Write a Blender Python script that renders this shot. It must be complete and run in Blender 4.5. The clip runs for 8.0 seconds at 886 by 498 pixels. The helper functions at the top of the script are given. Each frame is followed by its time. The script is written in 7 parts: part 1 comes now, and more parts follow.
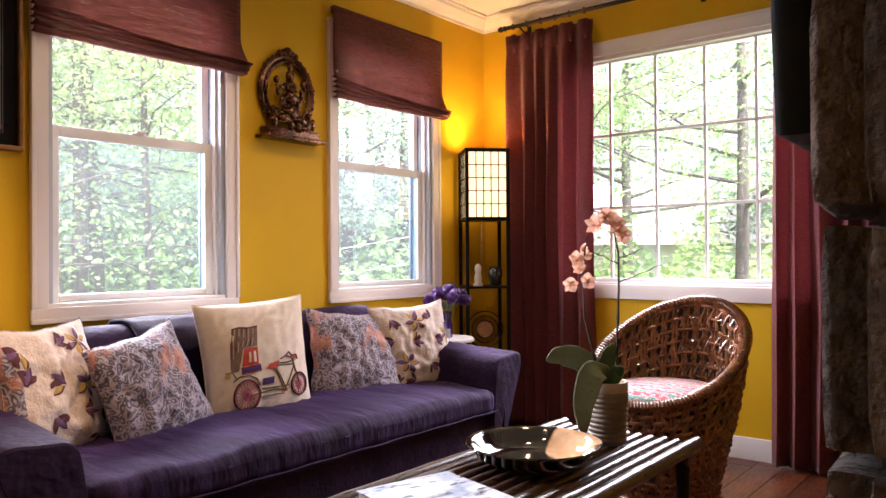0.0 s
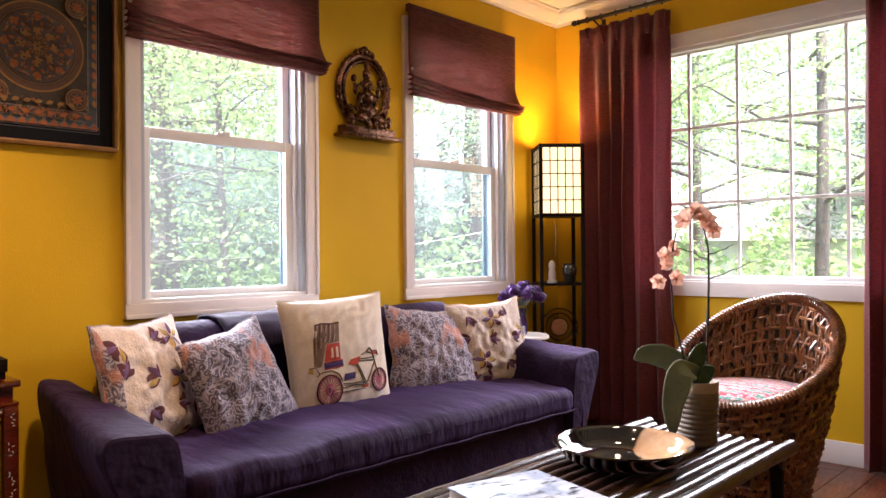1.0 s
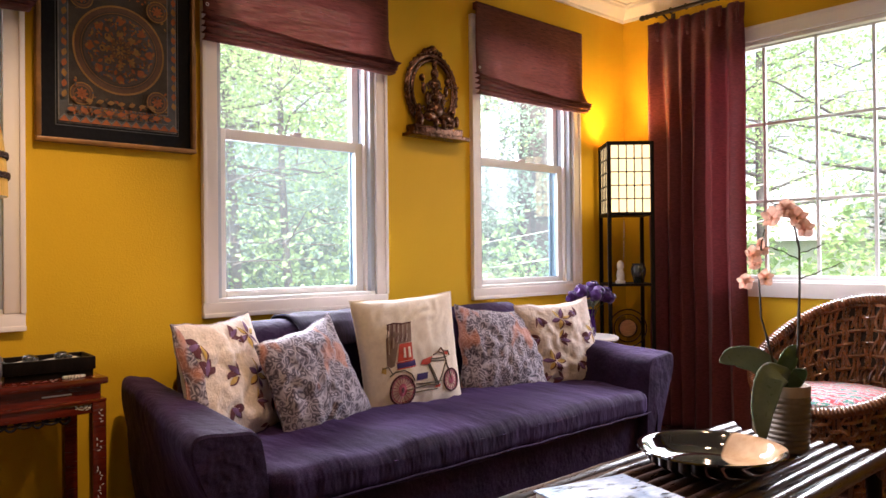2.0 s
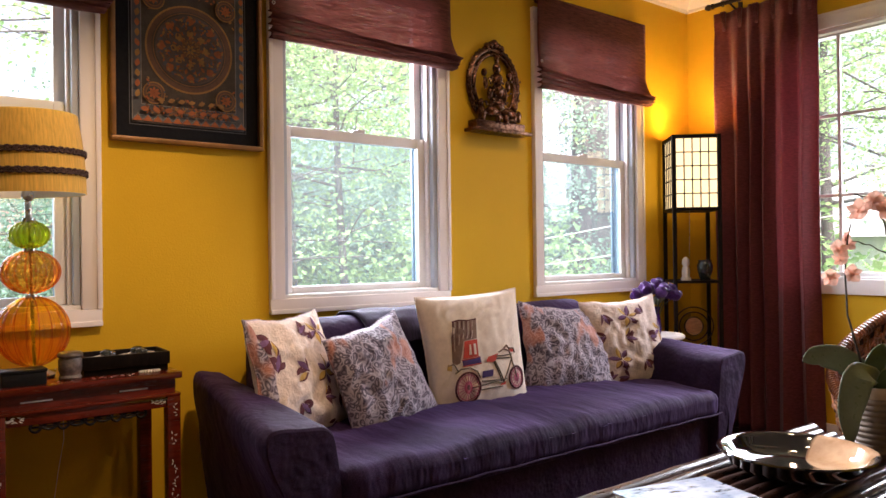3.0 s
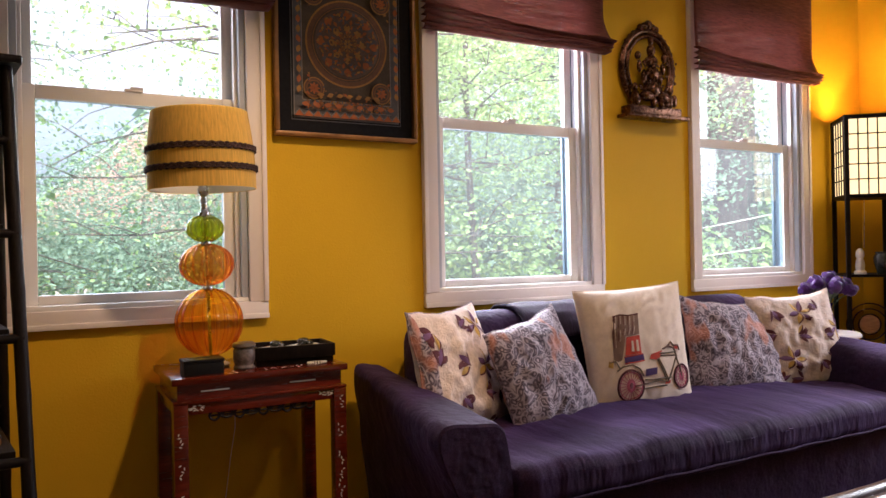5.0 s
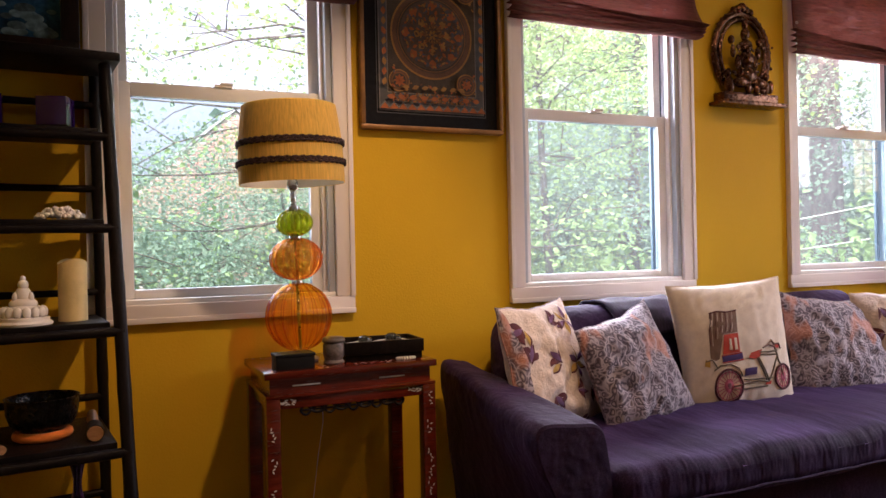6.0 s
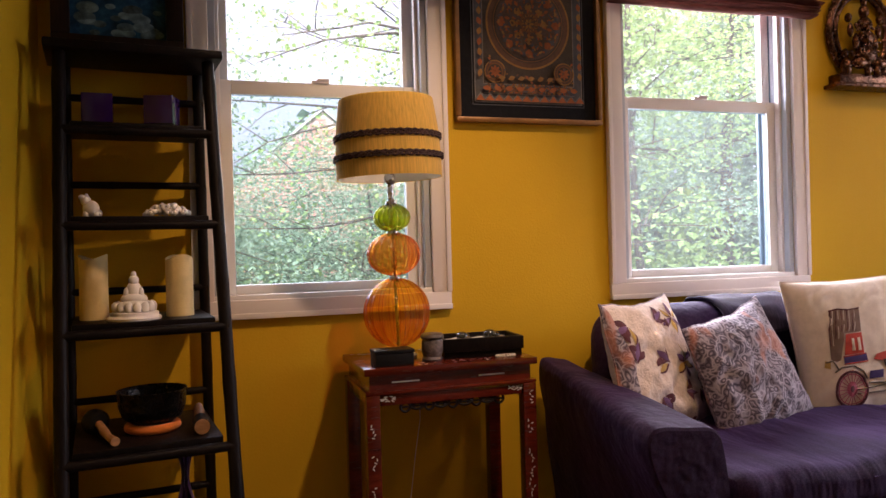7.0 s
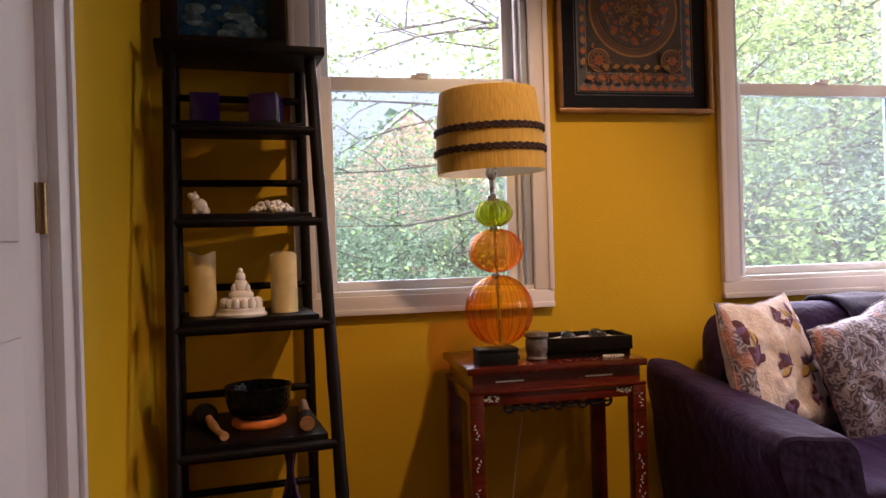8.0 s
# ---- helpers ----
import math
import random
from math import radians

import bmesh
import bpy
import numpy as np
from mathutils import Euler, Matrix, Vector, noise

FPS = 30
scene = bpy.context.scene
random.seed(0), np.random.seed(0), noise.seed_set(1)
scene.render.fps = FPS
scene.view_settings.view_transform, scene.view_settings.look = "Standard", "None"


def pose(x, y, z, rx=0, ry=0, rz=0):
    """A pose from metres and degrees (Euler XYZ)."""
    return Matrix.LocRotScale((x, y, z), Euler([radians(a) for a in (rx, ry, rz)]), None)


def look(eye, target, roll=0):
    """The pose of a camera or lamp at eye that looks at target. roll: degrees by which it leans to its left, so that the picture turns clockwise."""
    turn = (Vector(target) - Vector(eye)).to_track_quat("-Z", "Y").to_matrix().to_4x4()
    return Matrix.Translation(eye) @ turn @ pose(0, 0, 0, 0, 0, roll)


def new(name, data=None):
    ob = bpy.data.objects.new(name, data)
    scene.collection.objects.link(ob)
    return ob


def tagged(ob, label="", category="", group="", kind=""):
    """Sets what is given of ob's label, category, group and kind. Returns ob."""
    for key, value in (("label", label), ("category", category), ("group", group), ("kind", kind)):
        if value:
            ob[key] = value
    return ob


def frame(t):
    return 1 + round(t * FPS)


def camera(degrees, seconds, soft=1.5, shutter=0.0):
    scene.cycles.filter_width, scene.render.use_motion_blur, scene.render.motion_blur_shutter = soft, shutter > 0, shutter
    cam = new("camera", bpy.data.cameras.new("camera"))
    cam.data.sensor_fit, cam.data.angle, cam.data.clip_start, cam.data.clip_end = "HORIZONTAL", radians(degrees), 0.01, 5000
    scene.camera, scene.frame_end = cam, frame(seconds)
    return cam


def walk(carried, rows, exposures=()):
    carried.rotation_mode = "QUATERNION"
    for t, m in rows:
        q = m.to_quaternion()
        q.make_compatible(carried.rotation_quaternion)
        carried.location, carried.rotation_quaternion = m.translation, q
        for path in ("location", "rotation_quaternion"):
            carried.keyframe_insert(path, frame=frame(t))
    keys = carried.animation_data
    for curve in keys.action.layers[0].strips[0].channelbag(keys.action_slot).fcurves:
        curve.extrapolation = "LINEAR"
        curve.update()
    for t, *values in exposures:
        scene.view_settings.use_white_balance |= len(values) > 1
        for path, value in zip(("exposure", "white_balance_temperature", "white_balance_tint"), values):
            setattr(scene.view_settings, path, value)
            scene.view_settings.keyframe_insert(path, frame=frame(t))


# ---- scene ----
cam = camera(61.4, 8.0)
PATH = [
    (0, (0.068, 0.103, 1.113), (1.621, 1.363, 1.13), -0.4),
    (0.5, (0.047, 0.13, 1.111), (1.546, 1.455, 1.129), -0.5),
    (1, (0.025, 0.165, 1.113), (1.47, 1.549, 1.123), -0.5),
    (1.5, (0.001, 0.211, 1.111), (1.396, 1.644, 1.123), -0.5),
    (3, (-0.043, 0.308, 1.101), (1.2, 1.875, 1.111), -0.7),
    (3.5, (-0.067, 0.357, 1.1), (1.125, 1.963, 1.107), -0.7),
    (4, (-0.08, 0.388, 1.09), (1.043, 2.042, 1.101), -0.9),
    (4.5, (-0.094, 0.42, 1.088), (0.955, 2.123, 1.097), -1.0),
    (6, (-0.155, 0.545, 1.081), (0.664, 2.37, 1.079), -1.2),
    (6.5, (-0.167, 0.582, 1.085), (0.55, 2.449, 1.078), -1.3),
    (7, (-0.184, 0.619, 1.075), (0.431, 2.523, 1.07), -1.5),
    (7.5, (-0.193, 0.652, 1.064), (0.306, 2.588, 1.065), -1.6),
    (8, (-0.218, 0.69, 1.073), (0.175, 2.651, 1.067), -1.7),
]
walk(cam, [(t, look(eye, target, roll)) for t, eye, target, roll in PATH],
     [(0, 3.12, 6300, 25), (3, 2.95, 6150, 22), (5, 2.82, 6200, 25), (8, 2.72, 6350, 32)])

# ---- world, sun and window light ----
world = bpy.data.worlds.new("sky")
scene.world = world
world.use_nodes = True
wn = world.node_tree
sky = wn.nodes.new("ShaderNodeTexSky")
sky.sky_type, sky.sun_disc = "NISHITA", False
sky.sun_elevation, sky.sun_rotation = radians(58), radians(200)
sky.air_density, sky.dust_density, sky.ozone_density = 0.7, 7.0, 0.4
wn.nodes["Background"].inputs["Strength"].default_value = 0.095
pale = wn.nodes.new("ShaderNodeHueSaturation")
pale.inputs["Saturation"].default_value, pale.inputs["Value"].default_value = 0.40, 1.1
wn.links.new(sky.outputs["Color"], pale.inputs["Color"])
wn.links.new(pale.outputs["Color"], wn.nodes["Background"].inputs["Color"])

sun = new("sun", bpy.data.lights.new("sun", "SUN"))
sun.data.energy, sun.data.angle, sun.data.color = 4.2, radians(6), (1.0, 0.95, 0.86)
sun.matrix_world = look((-6, -14, 26), (0, 0, 0))


def window_light(name, eye, target, sx, sz, watts, spread=125):
    lamp = new(name, bpy.data.lights.new(name, "AREA"))
    lamp.data.shape, lamp.data.size, lamp.data.size_y = "RECTANGLE", sx, sz
    lamp.data.energy, lamp.data.color = watts, (0.96, 0.99, 1.0)
    lamp.data.spread = radians(spread)
    lamp.matrix_world = look(eye, target)


WALL_Y, RIGHT_X, LEFT_X, BACK_Y, CEIL = 3.115, 4.24, -0.635, -2.6, 2.73
window_light("daylight_middle", (1.745, 4.15, 1.85), (1.85, 0, 0.4), 1.00, 1.60, 17.0, 100)
window_light("daylight_far", (3.265, 4.15, 1.85), (3.2, 0, 0.4), 1.00, 1.60, 17.0, 100)
window_light("daylight_near", (0.215, 4.15, 1.85), (0.60, 0, 0.3), 0.80, 1.60, 2.4, 90)
window_light("daylight_right", (4.95, 1.76, 2.10), (2.4, 1.76, 0.1), 1.70, 1.40, 10.0, 110)


# ---- small tools ----
def mesh_of(name, bm, smooth=False, sharp=40):
    me = bpy.data.meshes.new(name)
    bm.normal_update()
    bm.to_mesh(me)
    bm.free()
    if smooth:
        me.polygons.foreach_set("use_smooth", [True] * len(me.polygons))
        me.set_sharp_from_angle(angle=radians(sharp))
    return me


def part(name, bm, material, parent=None, label="", smooth=True, sharp=40):
    me = mesh_of(name, bm, smooth, sharp)
    me.materials.append(material)
    ob = new(name, me)
    if parent is not None:
        ob.parent = parent
    return tagged(ob, label)


def thing(name, loc, label, category, group="", rz=0.0, kind=""):
    ob = new(name)
    ob.matrix_basis = pose(*loc, 0, 0, rz)
    ob.empty_display_size = 0.05
    return tagged(ob, label, category, group, kind)


def box(bm, x0, x1, y0, y1, z0, z1, bevel=0.0, seg=2):
    made = bmesh.ops.create_cube(bm, size=1.0)["verts"]
    for v in made:
        v.co = Vector((x0 + (v.co.x + 0.5) * (x1 - x0), y0 + (v.co.y + 0.5) * (y1 - y0), z0 + (v.co.z + 0.5) * (z1 - z0)))
    if bevel:
        edges = list({e for v in made for e in v.link_edges})
        bmesh.ops.bevel(bm, geom=edges, offset=bevel, segments=seg, profile=0.6, affect="EDGES")
    return bm


def boxed(*a, **k):
    return box(bmesh.new(), *a, **k)


def ring_frame(d):
    d = d.normalized()
    a = d.cross(Vector((0, 0, 1)) if abs(d.z) < 0.9 else Vector((1, 0, 0))).normalized()
    return a, d.cross(a)


def tube(bm, pts, r, seg=8, caps=True):
    """A round bar along pts; r a number or one radius a point."""
    pts = [Vector(p) for p in pts]
    rings = []
    for i, p in enumerate(pts):
        d = pts[min(i + 1, len(pts) - 1)] - pts[max(i - 1, 0)]
        a, b = ring_frame(d)
        if rings:
            prev = rings[-1][1]
            a = (prev - d.normalized() * prev.dot(d.normalized())).normalized()
            b = d.normalized().cross(a)
        rr = r[i] if isinstance(r, (list, tuple)) else r
        rings.append(([bm.verts.new(p + (a * math.cos(t) + b * math.sin(t)) * rr) for t in (2 * math.pi * k / seg for k in range(seg))], a))
    for (r0, _), (r1, _) in zip(rings, rings[1:]):
        for k in range(seg):
            bm.faces.new((r0[k], r0[(k + 1) % seg], r1[(k + 1) % seg], r1[k]))
    if caps:
        bm.faces.new(rings[0][0][::-1])
        bm.faces.new(rings[-1][0])
    return bm


def surf(bm, f, nu, nv, wrap_u=False):
    """A sheet through f(u, v), u and v from 0 to 1."""
    cols = nu if wrap_u else nu + 1
    g = [[bm.verts.new(f(i / nu, j / nv)) for j in range(nv + 1)] for i in range(cols)]
    for i in range(nu):
        for j in range(nv):
            a, b = g[i], g[(i + 1) % cols]
            bm.faces.new((a[j], b[j], b[j + 1], a[j + 1]))
    return bm


def lathe(bm, profile, seg=32, flute=0.0, count=0, cx=0.0, cy=0.0):
    """Turns (radius, z) pairs round the z axis; flute waves the radius count times."""
    def f(u, v):
        r, z = profile[round(v * (len(profile) - 1))]
        t = 2 * math.pi * u
        r *= 1 - flute * (0.5 + 0.5 * math.cos(count * t)) ** 3
        return Vector((cx + r * math.cos(t), cy + r * math.sin(t), z))
    return surf(bm, f, seg, len(profile) - 1, True)


def rbox(bm, c, size, r, n=8, bulge=0.0, wobble=0.0, freq=3.0):
    """A soft box with corners of radius r, bulged and wobbled like stuffing."""
    n0 = len(bm.verts)
    made = bmesh.ops.create_cube(bm, size=2.0)["verts"]
    edges = list({e for v in made for e in v.link_edges})
    bmesh.ops.subdivide_edges(bm, edges=edges, cuts=n, use_grid_fill=True)
    verts = list(bm.verts)[n0:]
    half = Vector(size) / 2
    for v in verts:
        q = v.co.copy()
        p = Vector([q[i] * half[i] for i in range(3)])
        core = Vector([max(-(half[i] - r), min(half[i] - r, p[i])) for i in range(3)])
        d = p - core
        p = core + d.normalized() * r if d.length > 1e-6 else p
        swell = bulge * (1 - q.x ** 2) * (1 - q.y ** 2)
        p.z += swell * q.z
        p += Vector((0, 0, 1)) * wobble * noise.noise((p + Vector(c)) * freq) + d * 0
        v.co = p + Vector(c)
    return bm


def ball(bm, c, r, sub=2, scale=(1, 1, 1)):
    m = Matrix.Translation(c) @ Matrix.Diagonal((*scale, 1))
    bmesh.ops.create_icosphere(bm, subdivisions=sub, radius=r, matrix=m)
    return bm


def transform(bm, m):
    bmesh.ops.transform(bm, matrix=m, verts=bm.verts)
    return bm


# ---- materials ----
def base_mat(name):
    m = bpy.data.materials.new(name)
    m.use_nodes = True
    nt = m.node_tree
    return m, nt, nt.nodes["Principled BSDF"]


def mixed(nt, fac, a, b, kind="MIX"):
    n = nt.nodes.new("ShaderNodeMix")
    n.data_type, n.blend_type = "RGBA", kind
    for sock, val in ((n.inputs["Factor"], fac), (n.inputs[6], a), (n.inputs[7], b)):
        if isinstance(val, bpy.types.NodeSocket):
            nt.links.new(val, sock)
        elif isinstance(val, tuple):
            sock.default_value = (*val, 1.0)
        else:
            sock.default_value = val
    return n.outputs[2]


def coords(nt, scale=(1, 1, 1), kind="Object"):
    tc, mp = nt.nodes.new("ShaderNodeTexCoord"), nt.nodes.new("ShaderNodeMapping")
    mp.inputs["Scale"].default_value = scale
    nt.links.new(tc.outputs[kind], mp.inputs["Vector"])
    return mp.outputs["Vector"]


def noisy(nt, vec, scale, detail=4.0, rough=0.55, lo=0.35, hi=0.65):
    n, r = nt.nodes.new("ShaderNodeTexNoise"), nt.nodes.new("ShaderNodeMapRange")
    n.inputs["Scale"].default_value, n.inputs["Detail"].default_value, n.inputs["Roughness"].default_value = scale, detail, rough
    nt.links.new(vec, n.inputs["Vector"])
    nt.links.new(n.outputs["Fac"], r.inputs["Value"])
    r.inputs["From Min"].default_value, r.inputs["From Max"].default_value = lo, hi
    return r.outputs["Result"]


def bump(nt, height, strength, dist, bsdf):
    b = nt.nodes.new("ShaderNodeBump")
    b.inputs["Strength"].default_value, b.inputs["Distance"].default_value = strength, dist
    nt.links.new(height, b.inputs["Height"])
    nt.links.new(b.outputs["Normal"], bsdf.inputs["Normal"])
    return b


def plain(name, color, rough=0.5, metal=0.0, var=0.18, big=3.0, fine=60.0, relief=0.15, depth=0.002, stretch=(1, 1, 1), spec=0.5, sheen=0.0, coat=0.0, island=0.0):
    """A surface with a broad and a fine variation of its colour, its gloss and its relief."""
    m, nt, bs = base_mat(name)
    vec = coords(nt, stretch)
    dark = tuple(c * (1 - var) for c in color)
    light = tuple(min(1, c * (1 + var * 0.6)) for c in color)
    col = mixed(nt, noisy(nt, vec, big), dark, light)
    grain = noisy(nt, vec, fine, 6.0)
    col = mixed(nt, grain, col, mixed(nt, 0.5, col, light, "MULTIPLY") if var > 0.3 else mixed(nt, var, col, dark))
    if island:
        geo = nt.nodes.new("ShaderNodeObjectInfo")
        rnd = nt.nodes.new("ShaderNodeMapRange")
        rnd.inputs["To Min"].default_value, rnd.inputs["To Max"].default_value = 1 - island, 1 + island
        nt.links.new(geo.outputs["Random"], rnd.inputs["Value"])
        col = mixed(nt, 1.0, col, rnd.outputs["Result"], "MULTIPLY")
    nt.links.new(col, bs.inputs["Base Color"])
    rr = nt.nodes.new("ShaderNodeMapRange")
    rr.inputs["To Min"].default_value, rr.inputs["To Max"].default_value = max(0.02, rough - 0.08), min(1, rough + 0.08)
    nt.links.new(grain, rr.inputs["Value"])
    nt.links.new(rr.outputs["Result"], bs.inputs["Roughness"])
    bs.inputs["Metallic"].default_value = metal
    bs.inputs["Specular IOR Level"].default_value = spec
    bs.inputs["Sheen Weight"].default_value = sheen
    bs.inputs["Sheen Roughness"].default_value = 0.4
    bs.inputs["Coat Weight"].default_value = coat
    bs.inputs["Coat Roughness"].default_value = 0.14
    if relief:
        bump(nt, grain, relief, depth, bs)
    return m


def cloth(name, color, var=0.25, weave=420.0, through_light=0.0, sheen=0.3, rough=0.85, slub=(1, 1, 6), sheer=0.0, nub=0.0):
    """Woven cloth: slubs along the weft, fine thread relief, some light through it."""
    m, nt, bs = base_mat(name)
    vec = coords(nt, slub)
    dark, light = tuple(c * (1 - var) for c in color), tuple(min(1, c * (1 + var)) for c in color)
    col = mixed(nt, noisy(nt, vec, 22.0, 3.0), dark, light)
    col = mixed(nt, noisy(nt, coords(nt), 2.5), col, mixed(nt, 0.35, col, dark))
    nt.links.new(col, bs.inputs["Base Color"])
    bs.inputs["Roughness"].default_value, bs.inputs["Sheen Weight"].default_value = rough, sheen
    bs.inputs["Specular IOR Level"].default_value = 0.2
    if nub:
        bump(nt, noisy(nt, coords(nt), 95.0, 3.0, 0.6, 0.25, 0.75), 0.9, nub, bs)
    else:
        bump(nt, noisy(nt, coords(nt, slub), weave / 3, 2.0), 0.25, 0.0015, bs)
    if through_light:
        tr, mx = nt.nodes.new("ShaderNodeBsdfTranslucent"), nt.nodes.new("ShaderNodeMixShader")
        nt.links.new(col, tr.inputs["Color"])
        mx.inputs[0].default_value = through_light
        nt.links.new(bs.outputs[0], mx.inputs[1])
        nt.links.new(tr.outputs[0], mx.inputs[2])
        top = mx
        if sheer:
            gap, top = nt.nodes.new("ShaderNodeBsdfTransparent"), nt.nodes.new("ShaderNodeMixShader")
            gap.inputs["Color"].default_value = (1.0, 0.86, 0.84, 1)
            thin = nt.nodes.new("ShaderNodeMapRange")
            thin.inputs["To Min"].default_value, thin.inputs["To Max"].default_value = 0.3 * sheer, 1.7 * sheer
            nt.links.new(noisy(nt, coords(nt, (0.4, 0.4, 9.0)), 24.0, 2.0), thin.inputs["Value"])
            nt.links.new(thin.outputs["Result"], top.inputs[0])
            nt.links.new(mx.outputs[0], top.inputs[1])
            nt.links.new(gap.outputs[0], top.inputs[2])
        nt.links.new(top.outputs[0], nt.nodes["Material Output"].inputs["Surface"])
    return m


def clear_glass(name, tint, gloss=1.0, body=0.0, rough=0.02, veiled=False):
    """Thin glass: light goes straight through with a tint, Fresnel drives the mirror."""
    m, nt, bs = base_mat(name)
    tr, gl, fr = nt.nodes.new("ShaderNodeBsdfTransparent"), nt.nodes.new("ShaderNodeBsdfGlossy"), nt.nodes.new("ShaderNodeLayerWeight")
    mx, mb = nt.nodes.new("ShaderNodeMixShader"), nt.nodes.new("ShaderNodeMixShader")
    tr.inputs["Color"].default_value = (*tint, 1)
    gl.inputs["Roughness"].default_value = rough
    curve, scale = nt.nodes.new("ShaderNodeMath"), nt.nodes.new("ShaderNodeMath")
    curve.operation, curve.inputs[1].default_value = "POWER", 4.0
    scale.operation, scale.inputs[1].default_value, scale.inputs[2].default_value = "MULTIPLY_ADD", 0.8 * gloss, 0.035 * gloss
    nt.links.new(fr.outputs["Facing"], curve.inputs[0])
    nt.links.new(curve.outputs[0], scale.inputs[0])
    bs.inputs["Base Color"].default_value, bs.inputs["Roughness"].default_value = (*tint, 1), 0.1
    mb.inputs[0].default_value = body
    nt.links.new(tr.outputs[0], mb.inputs[1])
    # Faint translucent share: paints glare and haze over the view outside.
    if veiled:
        veil = nt.nodes.new("ShaderNodeBsdfTranslucent")
        nt.links.new(mixed(nt, noisy(nt, coords(nt), 1.6), tint, tuple(0.8 * c for c in tint)), veil.inputs["Color"])
        nt.links.new(veil.outputs[0], mb.inputs[2])
    else:
        nt.links.new(bs.outputs[0], mb.inputs[2])
    nt.links.new(scale.outputs[0], mx.inputs[0])
    nt.links.new(mb.outputs[0], mx.inputs[1])
    nt.links.new(gl.outputs[0], mx.inputs[2])
    nt.links.new(mx.outputs[0], nt.nodes["Material Output"].inputs["Surface"])
    return m


def glow(name, color, strength):
    m, nt, bs = base_mat(name)
    bs.inputs["Base Color"].default_value, bs.inputs["Roughness"].default_value = (*color, 1), 0.8
    col = mixed(nt, noisy(nt, coords(nt), 30.0), color, tuple(c * 0.85 for c in color))
    nt.links.new(col, bs.inputs["Emission Color"])
    bs.inputs["Emission Strength"].default_value = strength
    return m


YELLOW = plain("mustard_wall_paint", (0.64, 0.385, 0.008), 0.62, var=0.06, big=1.2, fine=170, relief=0.25, depth=0.0012, spec=0.18)
WHITE = plain("white_semi_gloss_paint", (0.80, 0.74, 0.71), 0.42, var=0.03, big=1.5, fine=14, relief=0.05, depth=0.001)
CEILING = plain("ceiling_paint", (0.82, 0.78, 0.70), 0.8, var=0.05, fine=120)
# Mesh and pane are given a little painted haze.
SCREEN = clear_glass("insect_screen_mesh", (0.80, 0.85, 0.87), 0.0, 0.008, 0.5, veiled=True)
PANE = clear_glass("window_pane", (0.97, 0.99, 0.99), 1.6, 0.006, 0.02, veiled=True)
JAMB = plain("grey_vinyl_jamb", (0.46, 0.50, 0.56), 0.45, var=0.06, fine=80, relief=0)
# Outer window faces: their dimness is put into the dark blue-grey colour.
SHADED_OUTER = plain("shaded_blue_grey_vinyl", (0.07, 0.14, 0.19), 0.5, var=0.08, fine=80, relief=0)
SASH = plain("white_vinyl_sash", (0.80, 0.79, 0.78), 0.38, var=0.04, fine=80, relief=0.05)
WOOD_FLOOR = plain("red_oak_boards", (0.16, 0.045, 0.018), 0.38, var=0.4, big=4, fine=50, stretch=(0.25, 3, 3), relief=0.12, coat=0.15, island=0.3)
PLUM = cloth("plum_linen", (0.155, 0.047, 0.038), 0.30, 420, 0.22, slub=(1.0, 1.0, 9.0), sheer=0.12, sheen=0.04)
CURTAIN = cloth("plum_silk", (0.25, 0.066, 0.076), 0.22, 300, 0.50, sheer=0.035, sheen=0.3, rough=0.55, slub=(2, 2, 9))
STEEL = plain("brushed_steel", (0.55, 0.55, 0.54), 0.3, 1.0, var=0.1)
WORN_BRASS = plain("worn_brass", (0.30, 0.20, 0.09), 0.42, 0.8, var=0.3)
BRONZE_ROD = plain("dark_bronze", (0.035, 0.022, 0.016), 0.38, 0.8, var=0.3)


# ---- the room ----
def wall_mesh(name, along_x, face, thick, lo, hi, top, holes, material, label):
    """A wall with through openings; holes are (a0, a1, z0, z1) along it."""
    bm = bmesh.new()
    y0, y1 = min(face, face + thick), max(face, face + thick)

    def piece(a0, a1, z0, z1):
        if a1 - a0 > 1e-4 and z1 - z0 > 1e-4:
            if along_x:
                box(bm, a0, a1, y0, y1, z0, z1)
            else:
                box(bm, y0, y1, a0, a1, z0, z1)
    at = lo
    for a0, a1, z0, z1 in sorted(holes):
        piece(at, a0, 0, top)
        piece(a0, a1, 0, z0)
        piece(a0, a1, z1, top)
        at = a1
    piece(at, hi, 0, top)
    return tagged(part(name, bm, material, smooth=False), label, "wall", kind="structure")


WIN = {"window_1": (-0.215, 0.645), "window_2": (1.280, 2.216), "window_3": (2.793, 3.735)}
CAS, Z_SILL, Z_HEAD = 0.066, 0.92, 2.335
holes = [(a + CAS, b - CAS, Z_SILL, Z_HEAD) for a, b in WIN.values()]
wall_mesh("wall_north", True, WALL_Y, 0.17, LEFT_X - 0.15, RIGHT_X + 0.15, CEIL, holes, YELLOW, "mustard yellow painted wall with three white windows")
RW = (1.02, 2.50, 0.93, 2.325)
wall_mesh("wall_east", False, RIGHT_X, 0.15, BACK_Y, WALL_Y, CEIL, [RW], YELLOW, "mustard yellow painted wall with a wide gridded window")
DOOR = (1.30, 2.10, 0.0, 2.05)
wall_mesh("wall_west", False, LEFT_X, -0.15, BACK_Y, WALL_Y, CEIL, [DOOR], YELLOW, "mustard yellow painted wall beside a white door")
wall_mesh("wall_south", True, BACK_Y, -0.15, LEFT_X - 0.15, RIGHT_X + 0.15, CEIL, [], YELLOW, "mustard yellow painted wall closing the room")
